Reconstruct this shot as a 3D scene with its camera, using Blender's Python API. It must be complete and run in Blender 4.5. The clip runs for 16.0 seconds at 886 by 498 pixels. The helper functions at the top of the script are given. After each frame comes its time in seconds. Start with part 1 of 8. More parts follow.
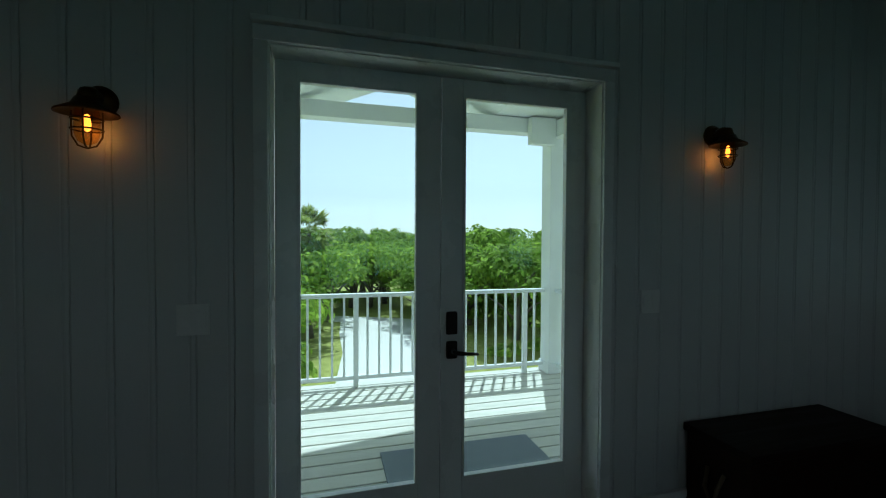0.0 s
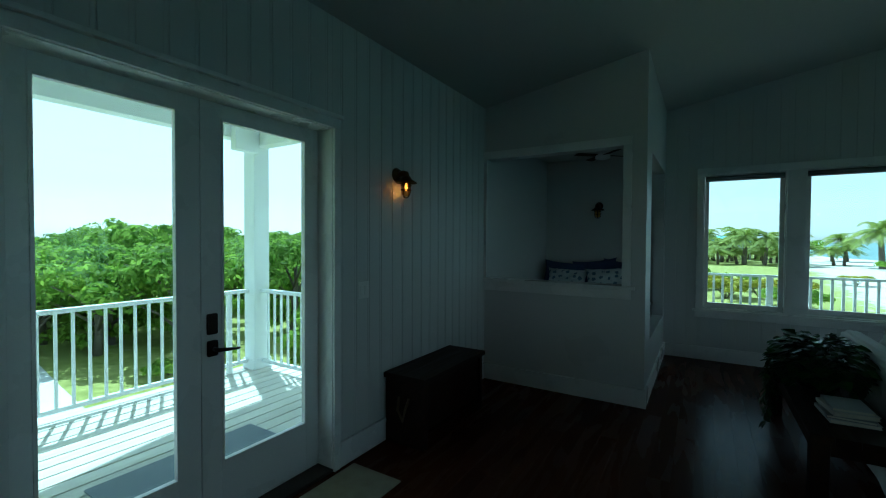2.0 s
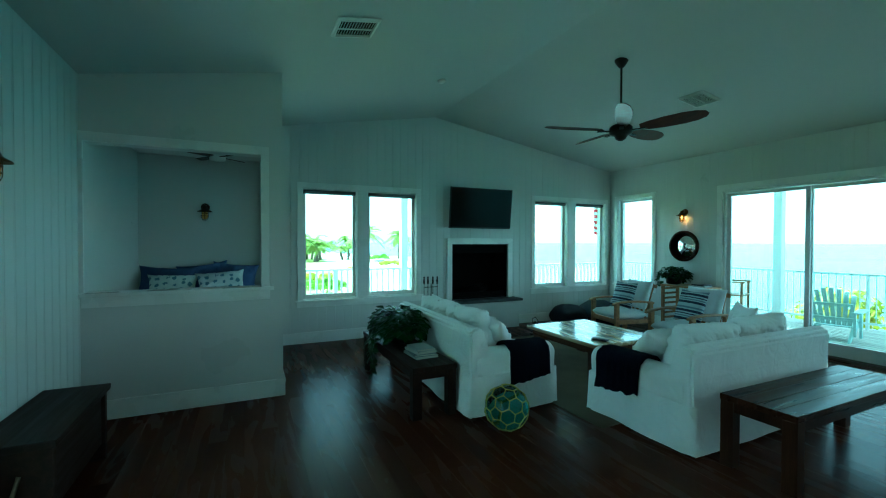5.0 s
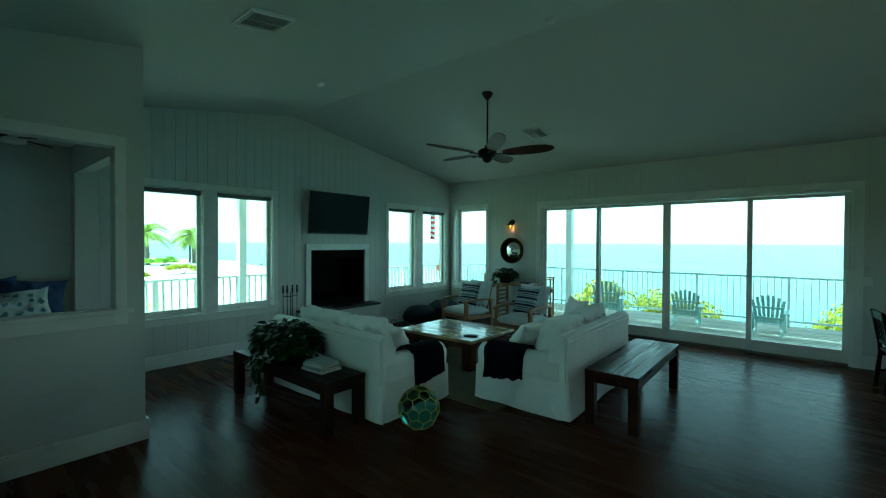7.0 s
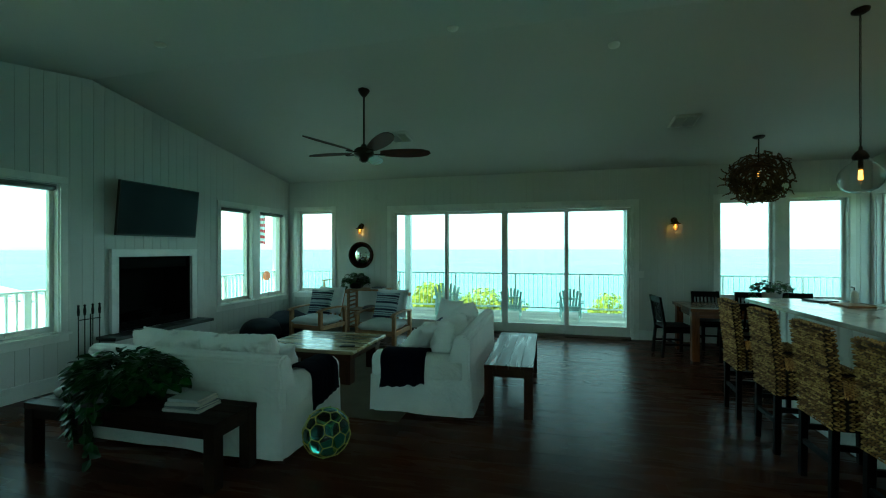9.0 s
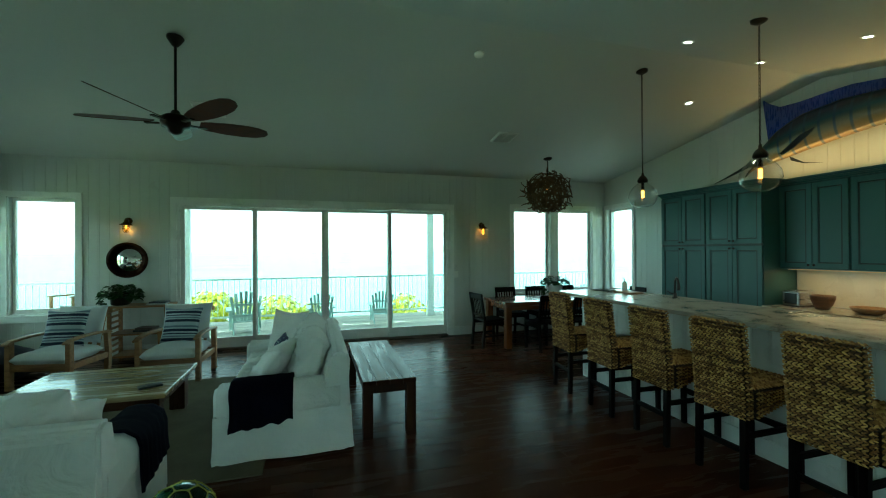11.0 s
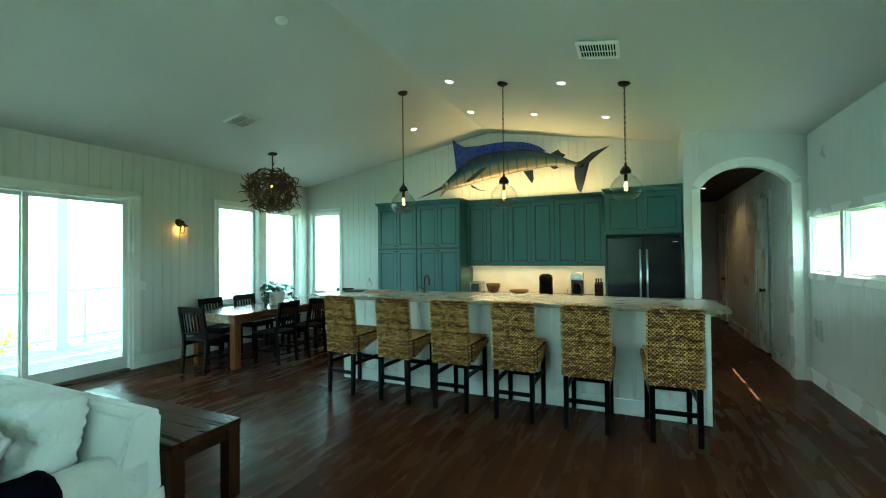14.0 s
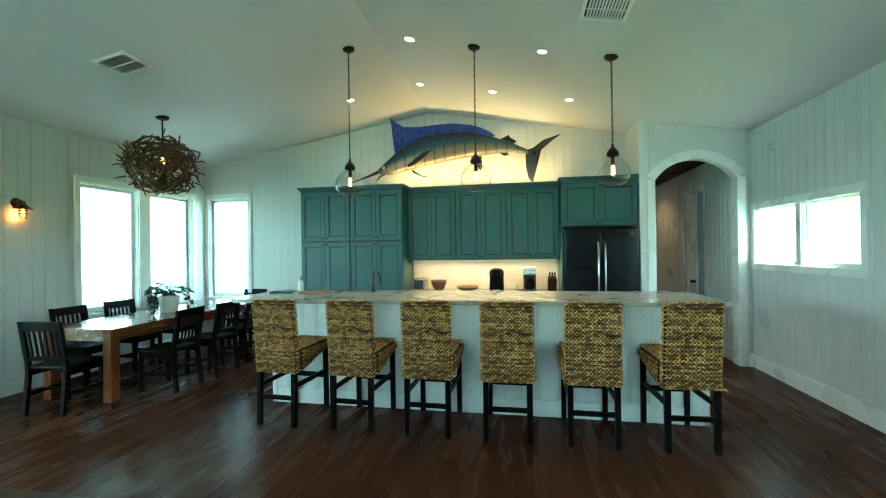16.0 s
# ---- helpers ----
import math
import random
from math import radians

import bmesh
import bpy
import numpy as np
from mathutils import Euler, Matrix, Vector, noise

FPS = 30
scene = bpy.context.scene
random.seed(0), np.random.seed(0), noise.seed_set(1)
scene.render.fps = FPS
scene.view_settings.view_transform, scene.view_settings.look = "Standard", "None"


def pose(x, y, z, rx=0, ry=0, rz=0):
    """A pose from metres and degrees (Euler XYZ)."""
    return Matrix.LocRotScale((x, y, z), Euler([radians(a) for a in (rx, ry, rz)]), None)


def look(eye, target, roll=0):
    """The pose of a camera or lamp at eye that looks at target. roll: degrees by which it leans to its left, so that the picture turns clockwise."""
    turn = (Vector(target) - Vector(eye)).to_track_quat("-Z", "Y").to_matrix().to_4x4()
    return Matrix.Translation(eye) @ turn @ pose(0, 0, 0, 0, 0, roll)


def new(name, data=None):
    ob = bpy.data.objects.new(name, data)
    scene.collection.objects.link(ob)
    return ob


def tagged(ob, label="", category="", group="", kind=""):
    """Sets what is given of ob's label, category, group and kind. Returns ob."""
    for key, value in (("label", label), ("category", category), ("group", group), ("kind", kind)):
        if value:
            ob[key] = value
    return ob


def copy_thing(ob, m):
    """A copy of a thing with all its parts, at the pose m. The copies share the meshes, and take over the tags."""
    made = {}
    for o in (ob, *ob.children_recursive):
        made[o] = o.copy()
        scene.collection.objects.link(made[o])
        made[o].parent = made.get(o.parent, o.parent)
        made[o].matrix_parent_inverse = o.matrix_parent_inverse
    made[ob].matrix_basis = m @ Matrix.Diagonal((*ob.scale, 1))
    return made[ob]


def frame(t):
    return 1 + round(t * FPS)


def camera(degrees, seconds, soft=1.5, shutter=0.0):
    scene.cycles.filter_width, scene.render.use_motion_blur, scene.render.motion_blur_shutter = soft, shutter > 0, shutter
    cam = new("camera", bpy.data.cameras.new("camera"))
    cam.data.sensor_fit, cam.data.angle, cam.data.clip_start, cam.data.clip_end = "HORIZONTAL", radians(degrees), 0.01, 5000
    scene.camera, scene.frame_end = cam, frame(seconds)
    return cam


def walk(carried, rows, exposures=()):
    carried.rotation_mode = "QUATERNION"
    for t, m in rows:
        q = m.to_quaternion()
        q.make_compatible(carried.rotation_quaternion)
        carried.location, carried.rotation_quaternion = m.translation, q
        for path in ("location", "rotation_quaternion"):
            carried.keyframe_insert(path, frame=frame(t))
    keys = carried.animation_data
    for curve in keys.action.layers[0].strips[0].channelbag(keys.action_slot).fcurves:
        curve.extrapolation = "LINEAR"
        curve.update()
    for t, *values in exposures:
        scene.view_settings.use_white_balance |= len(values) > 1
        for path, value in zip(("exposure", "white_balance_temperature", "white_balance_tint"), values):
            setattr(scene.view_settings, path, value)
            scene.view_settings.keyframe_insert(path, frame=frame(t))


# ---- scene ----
cam = camera(92.7, 16.0, 1.1)
PATH = [
    (0, (-0.019, 0.319, 1.478), (0.511, 2.247, 1.436), 0.3),
    (0.5, (-0.174, 0.194, 1.471), (0.643, 2.019, 1.449), 0.3),
    (1, (-0.365, 0.104, 1.492), (0.792, 1.735, 1.457), 0.2),
    (1.5, (-0.543, 0.06, 1.514), (0.911, 1.432, 1.474), 0.4),
    (2, (-0.688, 0.06, 1.53), (1.015, 1.108, 1.487), 0.3),
    (2.5, (-0.81, 0.069, 1.512), (1.076, 0.734, 1.478), 0.0),
    (3, (-0.926, 0.132, 1.503), (1.052, 0.429, 1.472), 0.0),
    (3.5, (-1.001, 0.22, 1.522), (0.998, 0.198, 1.481), 0.2),
    (4, (-1.066, 0.367, 1.514), (0.912, 0.072, 1.48), 0.1),
    (4.5, (-1.053, 0.591, 1.529), (0.859, 0.006, 1.497), 0.1),
    (7, (-0.629, 1.615, 1.649), (0.651, 0.078, 1.621), 0.2),
    (7.5, (-0.439, 1.73, 1.625), (0.675, 0.069, 1.605), 0.2),
    (8, (-0.221, 1.812, 1.597), (0.714, 0.043, 1.585), 0.1),
    (8.5, (0.009, 1.896, 1.62), (0.721, 0.027, 1.609), 0.0),
    (11, (1.234, 1.454, 1.613), (0.652, -0.459, 1.622), -0.3),
    (11.5, (1.492, 1.268, 1.546), (0.603, -0.523, 1.57), -0.2),
    (12, (1.688, 1.027, 1.53), (0.537, -0.609, 1.56), -0.2),
    (12.5, (1.874, 0.842, 1.566), (0.498, -0.609, 1.585), -0.4),
    (13, (2.089, 0.642, 1.557), (0.527, -0.606, 1.583), -0.4),
    (13.5, (2.263, 0.428, 1.568), (0.557, -0.615, 1.596), -0.5),
    (14, (2.377, 0.202, 1.564), (0.557, -0.626, 1.591), -0.6),
    (14.5, (2.357, -0.047, 1.547), (0.466, -0.699, 1.568), -0.7),
    (15, (2.24, -0.308, 1.547), (0.316, -0.856, 1.56), -0.8),
    (15.5, (2.045, -0.523, 1.524), (0.099, -0.987, 1.534), -0.9),
    (16, (1.844, -0.725, 1.514), (-0.122, -1.095, 1.522), -0.8),
]
# the clip's camera brightens and shifts its tint on the way: seconds, stops, kelvin, tint
EXPOSURES = [
    (0.0, -0.1, 5600, 9), (1.0, 0.08, 5500, 8), (2.0, 0.53, 4950, -4), (2.5, 0.74, 4740, -7), (3.0, 1.38, 4580, -10), (3.5, 2.05, 4320, -18), (4.0, 2.43, 4330, -23), (4.5, 2.62, 4370, -28),
    (7.0, 1.72, 5050, -25), (8.5, 1.72, 5250, -25), (11.0, 2.16, 5750, -19), (12.5, 2.60, 5500, -19), (14.5, 3.78, 5550, -17), (16.0, 4.0, 5400, -10),
]
walk(cam, [(t, look(eye, target, roll)) for t, eye, target, roll in PATH], EXPOSURES)

# ---- light ----
SUN_DIR = Vector((-0.44, -0.90, -1.62)).normalized()      # the way the sunlight travels
world = bpy.data.worlds.new("sky")
scene.world = world
world.use_nodes = True
wn = world.node_tree
sky = wn.nodes.new("ShaderNodeTexSky")
sky.sky_type = "NISHITA"
sky.sun_disc = False
sky.sun_elevation = math.asin(-SUN_DIR.z)
sky.sun_rotation = math.atan2(-SUN_DIR.x, -SUN_DIR.y)
sky.air_density, sky.dust_density, sky.ozone_density = 1.2, 0.7, 1.0
haze = wn.nodes.new("ShaderNodeHueSaturation")      # milky coastal haze
haze.inputs["Saturation"].default_value = 0.24
wn.links.new(sky.outputs[0], haze.inputs["Color"])
wn.links.new(haze.outputs[0], wn.nodes["Background"].inputs[0])
wn.nodes["Background"].inputs[1].default_value = 0.15
sun = new("sun", bpy.data.lights.new("sun", "SUN"))
sun.data.energy, sun.data.angle, sun.data.color = 5.0, radians(0.5), (1.0, 0.95, 0.88)
sun.matrix_world = look((0, 0, 30), Vector((0, 0, 30)) + SUN_DIR)


def lamp(name, kind, at, energy, color, target=None, size=0.02, spot=None, size_y=None):
    ob = new(name, bpy.data.lights.new(name, kind))
    ob.data.energy, ob.data.color = energy, color
    if kind == "AREA":
        ob.data.size = size
        if size_y:
            ob.data.shape, ob.data.size_y = "RECTANGLE", size_y
    else:
        ob.data.shadow_soft_size = size
    if spot:
        ob.data.spot_size, ob.data.spot_blend = radians(spot), 0.6
    ob.matrix_world = look(at, target) if target else pose(*at)
    return ob


# ---- materials ----
def principled(name):
    m = bpy.data.materials.new(name)
    m.use_nodes = True
    return m, m.node_tree, m.node_tree.nodes["Principled BSDF"]


def node(nt, kind, ins=None, operation="", data_type=""):
    n = nt.nodes.new(kind)
    if operation:
        n.operation = operation
    if data_type:
        n.data_type = data_type
    for k, v in (ins or {}).items():
        if isinstance(v, bpy.types.NodeSocket):
            nt.links.new(v, n.inputs[k])
        else:
            n.inputs[k].default_value = v
    return n


def ramp(nt, fac, stops):
    r = nt.nodes.new("ShaderNodeValToRGB")
    el = r.color_ramp.elements
    while len(el) < len(stops):
        el.new(0.5)
    for e, (p, c) in zip(el, stops):
        e.position, e.color = p, (*c, 1)
    nt.links.new(fac, r.inputs[0])
    return r.outputs[0]


def coords(nt, kind="Object", scale=(1, 1, 1), rot=(0, 0, 0), randomise=False):
    tc = nt.nodes.new("ShaderNodeTexCoord")
    mp = node(nt, "ShaderNodeMapping", {"Vector": tc.outputs[kind], "Scale": scale, "Rotation": rot})
    if randomise:
        oi = nt.nodes.new("ShaderNodeObjectInfo")
        mul = node(nt, "ShaderNodeMath", {0: oi.outputs["Random"], 1: 37.0}, operation="MULTIPLY")
        cb = node(nt, "ShaderNodeCombineXYZ", {0: mul.outputs[0], 1: mul.outputs[0], 2: mul.outputs[0]})
        nt.links.new(cb.outputs[0], mp.inputs["Location"])
    return mp.outputs[0]


def bump(nt, bsdf, height, strength=0.2, distance=0.01):
    b = node(nt, "ShaderNodeBump", {"Height": height, "Strength": strength, "Distance": distance})
    nt.links.new(b.outputs[0], bsdf.inputs["Normal"])


def surface(name, a, b, rough=0.5, metal=0.0, scale=6.0, fine=60.0, bumps=0.08, spread=0.12, stretch=(1, 1, 1), sheen=0.0, spec=0.5, coat=0.0, where="Object"):
    """Two-scale variation between colours a and b, with roughness wear and fine relief."""
    m, nt, p = principled(name)
    v = coords(nt, where, stretch)
    n1 = node(nt, "ShaderNodeTexNoise", {"Vector": v, "Scale": scale, "Detail": 4.0})
    n2 = node(nt, "ShaderNodeTexNoise", {"Vector": v, "Scale": fine, "Detail": 3.0})
    mix = node(nt, "ShaderNodeMix", {0: 0.4, 2: n1.outputs[0], 3: n2.outputs[0]}, data_type="FLOAT")
    nt.links.new(ramp(nt, mix.outputs[0], [(0.3, a), (0.7, b)]), p.inputs["Base Color"])
    r = node(nt, "ShaderNodeMapRange", {0: n1.outputs[0], 1: 0.3, 2: 0.7, 3: max(0.02, rough - spread), 4: min(1, rough + spread)})
    nt.links.new(r.outputs[0], p.inputs["Roughness"])
    p.inputs["Metallic"].default_value = metal
    p.inputs["Specular IOR Level"].default_value = spec
    p.inputs["Sheen Weight"].default_value = sheen
    p.inputs["Coat Weight"].default_value = coat
    bump(nt, p, n2.outputs[0], bumps, 0.004)
    return m


def wood(name, dark, mid, light, rough=0.4, axis=0, rand=0.35, grain=1.0, coat=0.0, spec=0.5, dents=0.12, wear=0.1):
    """Long grain along the given local axis, each piece with a tone of its own."""
    m, nt, p = principled(name)
    sc = [14.0 * grain] * 3
    sc[axis] = 1.1 * grain
    v = coords(nt, "Object", sc, randomise=True)
    n1 = node(nt, "ShaderNodeTexNoise", {"Vector": v, "Scale": 1.6, "Detail": 6.0, "Distortion": 0.6})
    n2 = node(nt, "ShaderNodeTexNoise", {"Vector": v, "Scale": 9.0, "Detail": 3.0})
    mix = node(nt, "ShaderNodeMix", {0: 0.35, 2: n1.outputs[0], 3: n2.outputs[0]}, data_type="FLOAT")
    col = ramp(nt, mix.outputs[0], [(0.3, dark), (0.5, mid), (0.72, light)])
    oi = nt.nodes.new("ShaderNodeObjectInfo")
    val = node(nt, "ShaderNodeMapRange", {0: oi.outputs["Random"], 3: 1 - rand, 4: 1 + rand})
    hsv = node(nt, "ShaderNodeHueSaturation", {"Color": col, "Value": val.outputs[0]})
    nt.links.new(hsv.outputs[0], p.inputs["Base Color"])
    rr = node(nt, "ShaderNodeMapRange", {0: n1.outputs[0], 1: 0.3, 2: 0.7, 3: rough - wear * 0.8, 4: rough + wear * 1.2})
    nt.links.new(rr.outputs[0], p.inputs["Roughness"])
    p.inputs["Coat Weight"].default_value = coat
    p.inputs["Specular IOR Level"].default_value = spec
    bump(nt, p, mix.outputs[0], dents, 0.003)
    return m


def glass(name, color=(1, 1, 1), rough=0.0, ior=1.45):
    m, nt, p = principled(name)
    p.inputs["Base Color"].default_value = (*color, 1)
    p.inputs["Transmission Weight"].default_value = 1.0
    p.inputs["Roughness"].default_value = rough
    p.inputs["IOR"].default_value = ior
    return m


def pane_glass(name, tint=(0.84, 0.955, 0.945), gloss=0.4, edge=4.0, face=0.03):
    """Thin window glass: clear, with the gloss that its angle gives."""
    m = bpy.data.materials.new(name)
    m.use_nodes = True
    nt = m.node_tree
    nt.nodes.remove(nt.nodes["Principled BSDF"])
    lw = node(nt, "ShaderNodeLayerWeight", {"Blend": 0.5})
    pw = node(nt, "ShaderNodeMath", {0: lw.outputs["Facing"], 1: edge}, operation="POWER")
    fr = node(nt, "ShaderNodeMath", {0: pw.outputs[0], 1: gloss}, operation="MULTIPLY_ADD")
    fr.inputs[2].default_value = face
    tr = node(nt, "ShaderNodeBsdfTransparent", {"Color": (*tint, 1)})
    gl = node(nt, "ShaderNodeBsdfGlossy", {"Roughness": 0.0})
    mx = node(nt, "ShaderNodeMixShader", {0: fr.outputs[0], 1: tr.outputs[0], 2: gl.outputs[0]})
    nt.links.new(mx.outputs[0], nt.nodes["Material Output"].inputs[0])
    return m


def emitter(name, color, strength):
    m, nt, p = principled(name)
    p.inputs["Base Color"].default_value = (*color, 1)
    p.inputs["Emission Color"].default_value = (*color, 1)
    p.inputs["Emission Strength"].default_value = strength
    return m


def leafy(name, dark, light, rough=0.5, through_light=0.25):
    m, nt, p = principled(name)
    g = nt.nodes.new("ShaderNodeNewGeometry")
    v = coords(nt, "Object")
    n1 = node(nt, "ShaderNodeTexNoise", {"Vector": v, "Scale": 0.35, "Detail": 3.0})
    mix = node(nt, "ShaderNodeMix", {0: 0.5, 2: n1.outputs[0], 3: g.outputs["Random Per Island"]}, data_type="FLOAT")
    col = ramp(nt, mix.outputs[0], [(0.2, dark), (0.75, light)])
    nt.links.new(col, p.inputs["Base Color"])
    p.inputs["Roughness"].default_value = rough
    p.inputs["Specular IOR Level"].default_value = 0.25
    tl = node(nt, "ShaderNodeBsdfTranslucent", {"Color": col})
    mx = node(nt, "ShaderNodeMixShader", {0: through_light, 1: p.outputs[0], 2: tl.outputs[0]})
    nt.links.new(mx.outputs[0], nt.nodes["Material Output"].inputs[0])
    return m


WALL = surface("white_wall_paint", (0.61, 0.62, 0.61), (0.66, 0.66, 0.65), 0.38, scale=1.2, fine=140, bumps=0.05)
TRIM = surface("white_trim_paint", (0.78, 0.79, 0.78), (0.83, 0.83, 0.82), 0.3, scale=3, fine=90, bumps=0.04)
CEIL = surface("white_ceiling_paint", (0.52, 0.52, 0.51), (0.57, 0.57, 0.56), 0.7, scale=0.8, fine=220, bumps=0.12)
FLOORWOOD, nt, p = principled("dark_floor_wood")
v = coords(nt, "Object", (0.9, 5.0, 5.0), randomise=True)
n1 = node(nt, "ShaderNodeTexNoise", {"Vector": v, "Scale": 1.4, "Detail": 4.0, "Distortion": 0.5})
n2 = node(nt, "ShaderNodeTexNoise", {"Vector": v, "Scale": 9.0, "Detail": 2.0})
mx = node(nt, "ShaderNodeMix", {0: 0.25, 2: n1.outputs[0], 3: n2.outputs[0]}, data_type="FLOAT")
col = ramp(nt, mx.outputs[0], [(0.3, (0.056, 0.0185, 0.0092)), (0.5, (0.066, 0.0228, 0.0114)), (0.72, (0.078, 0.0280, 0.0142))])
oi = nt.nodes.new("ShaderNodeObjectInfo")
val = node(nt, "ShaderNodeMapRange", {0: oi.outputs["Random"], 3: 0.93, 4: 1.08})
nt.links.new(node(nt, "ShaderNodeHueSaturation", {"Color": col, "Value": val.outputs[0]}).outputs[0], p.inputs["Base Color"])
rr = node(nt, "ShaderNodeMapRange", {0: n1.outputs[0], 1: 0.3, 2: 0.7, 3: 0.25, 4: 0.29})
nt.links.new(rr.outputs[0], p.inputs["Roughness"])
p.inputs["Specular IOR Level"].default_value = 0.05
scrape = node(nt, "ShaderNodeTexNoise", {"Vector": coords(nt, "Object", (2.6, 7.0, 1.0), randomise=True), "Scale": 1.0, "Detail": 1.0})
bump(nt, p, scrape.outputs[0], 0.010, 0.02)
GROUT = surface("floor_underlay", (0.022, 0.009, 0.005), (0.032, 0.012, 0.007), 0.8)
DECKWOOD = wood("weathered_deck_wood", (0.40, 0.38, 0.33), (0.52, 0.49, 0.43), (0.64, 0.61, 0.54), 0.8, 0, 0.18, 0.8, spec=0.2)
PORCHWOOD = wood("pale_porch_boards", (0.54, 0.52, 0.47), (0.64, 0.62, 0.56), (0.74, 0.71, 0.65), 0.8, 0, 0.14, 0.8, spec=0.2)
EXTWHITE = surface("white_exterior_paint", (0.80, 0.82, 0.83), (0.86, 0.88, 0.88), 0.5, scale=2, fine=60, bumps=0.05)
DARKWOOD = wood("black_brown_wood", (0.002, 0.0017, 0.0016), (0.004, 0.003, 0.0027), (0.008, 0.006, 0.0054), 0.42, 2, 0.2, 1.5, spec=0.07)
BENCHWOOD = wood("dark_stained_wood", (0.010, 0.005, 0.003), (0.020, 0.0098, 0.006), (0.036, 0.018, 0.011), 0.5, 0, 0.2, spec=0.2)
TABLEWOOD = wood("brown_acacia_wood", (0.020, 0.0075, 0.0035), (0.038, 0.014, 0.0065), (0.065, 0.026, 0.012), 0.30, 0, 0.25, spec=0.08)
LEGWOOD = wood("brown_acacia_leg", (0.020, 0.0075, 0.0035), (0.038, 0.014, 0.0065), (0.065, 0.026, 0.012), 0.35, 2, 0.25, spec=0.12)
DINEWOOD = wood("amber_table_wood", (0.075, 0.023, 0.007), (0.16, 0.054, 0.018), (0.25, 0.095, 0.036), 0.2, 0, 0.15, coat=0.5)
DINELEG = wood("amber_table_leg", (0.065, 0.019, 0.005), (0.15, 0.047, 0.013), (0.24, 0.085, 0.026), 0.35, 2, 0.15, spec=0.2)
TEAK = wood("teak_wood", (0.16, 0.075, 0.028), (0.30, 0.155, 0.062), (0.42, 0.24, 0.11), 0.42, 0, 0.18)
OAK = wood("lacquered_coffee_table_wood", (0.16, 0.11, 0.05), (0.27, 0.20, 0.10), (0.37, 0.29, 0.16), 0.22, 0, 0.12, 0.7, coat=0.35)
SLIP, nt, p = principled("white_slipcover_cotton")
v = coords(nt, "Object")
n1 = node(nt, "ShaderNodeTexNoise", {"Vector": v, "Scale": 5.0, "Detail": 4.0})
n2 = node(nt, "ShaderNodeTexNoise", {"Vector": v, "Scale": 260.0, "Detail": 2.0})
wr = node(nt, "ShaderNodeTexNoise", {"Vector": v, "Scale": 5.5, "Detail": 4.0, "Distortion": 2.2})
nt.links.new(ramp(nt, n1.outputs[0], [(0.3, (0.86, 0.86, 0.85)), (0.7, (0.92, 0.92, 0.905))]), p.inputs["Base Color"])
p.inputs["Roughness"].default_value = 0.9
p.inputs["Sheen Weight"].default_value = 0.25
p.inputs["Specular IOR Level"].default_value = 0.2
b1 = node(nt, "ShaderNodeBump", {"Height": wr.outputs[0], "Strength": 0.45, "Distance": 0.035})
b2 = node(nt, "ShaderNodeBump", {"Height": n2.outputs[0], "Strength": 0.2, "Distance": 0.003, "Normal": b1.outputs[0]})
nt.links.new(b2.outputs[0], p.inputs["Normal"])
CREAM = surface("pale_grey_cushion_fabric", (0.58, 0.61, 0.64), (0.70, 0.72, 0.74), 0.9, scale=5, fine=260, bumps=0.25, sheen=0.3, spec=0.2)
NAVY = surface("navy_knitted_throw", (0.003, 0.0035, 0.009), (0.006, 0.007, 0.016), 0.95, scale=9, fine=300, bumps=0.6, spec=0.04)
BEAN = surface("dark_navy_canvas", (0.010, 0.012, 0.022), (0.022, 0.026, 0.042), 0.85, scale=4, fine=220, bumps=0.3, spec=0.2)
TEAL = surface("teal_cabinet_paint", (0.032, 0.100, 0.106), (0.038, 0.112, 0.117), 0.36, scale=0.7, fine=160, bumps=0.03, spread=0.05)
BLACKMETAL = surface("black_iron", (0.012, 0.012, 0.012), (0.03, 0.03, 0.03), 0.45, 0.8, scale=8, fine=90, bumps=0.08)
BRONZE = surface("aged_brass", (0.05, 0.030, 0.011), (0.14, 0.085, 0.032), 0.38, 1.0, scale=14, fine=80, bumps=0.15)
OILBRONZE = surface("oil_rubbed_bronze", (0.010, 0.007, 0.005), (0.026, 0.016, 0.010), 0.42, 0.6, scale=10, fine=80)
FANBLADE = wood("mahogany_fan_blade", (0.035, 0.010, 0.006), (0.075, 0.022, 0.012), (0.12, 0.04, 0.02), 0.4, 0, 0.15, coat=0.1)
STEEL = surface("brushed_steel", (0.45, 0.46, 0.47), (0.6, 0.6, 0.61), 0.3, 1.0, scale=4, fine=120, stretch=(1, 1, 12))
BLACKSTEEL = surface("black_stainless_steel", (0.020, 0.021, 0.025), (0.030, 0.031, 0.036), 0.2, 0.9, scale=2, fine=60, spread=0.05, bumps=0.02)
BLACKGLOSS = surface("black_glossy_screen", (0.004, 0.004, 0.005), (0.007, 0.007, 0.008), 0.10, scale=1, fine=20, spread=0.04, bumps=0.0, spec=0.04)
BLACKPLASTIC = surface("black_plastic", (0.012, 0.012, 0.013), (0.022, 0.022, 0.024), 0.4)
SOOT = surface("black_firebox", (0.002, 0.002, 0.002), (0.006, 0.0055, 0.005), 0.8, scale=8, spec=0.1)
SLATE = surface("dark_slate_slab", (0.02, 0.02, 0.02), (0.05, 0.048, 0.045), 0.45, scale=6)
WHITEPLASTIC = surface("white_plastic", (0.74, 0.74, 0.72), (0.8, 0.8, 0.78), 0.4)
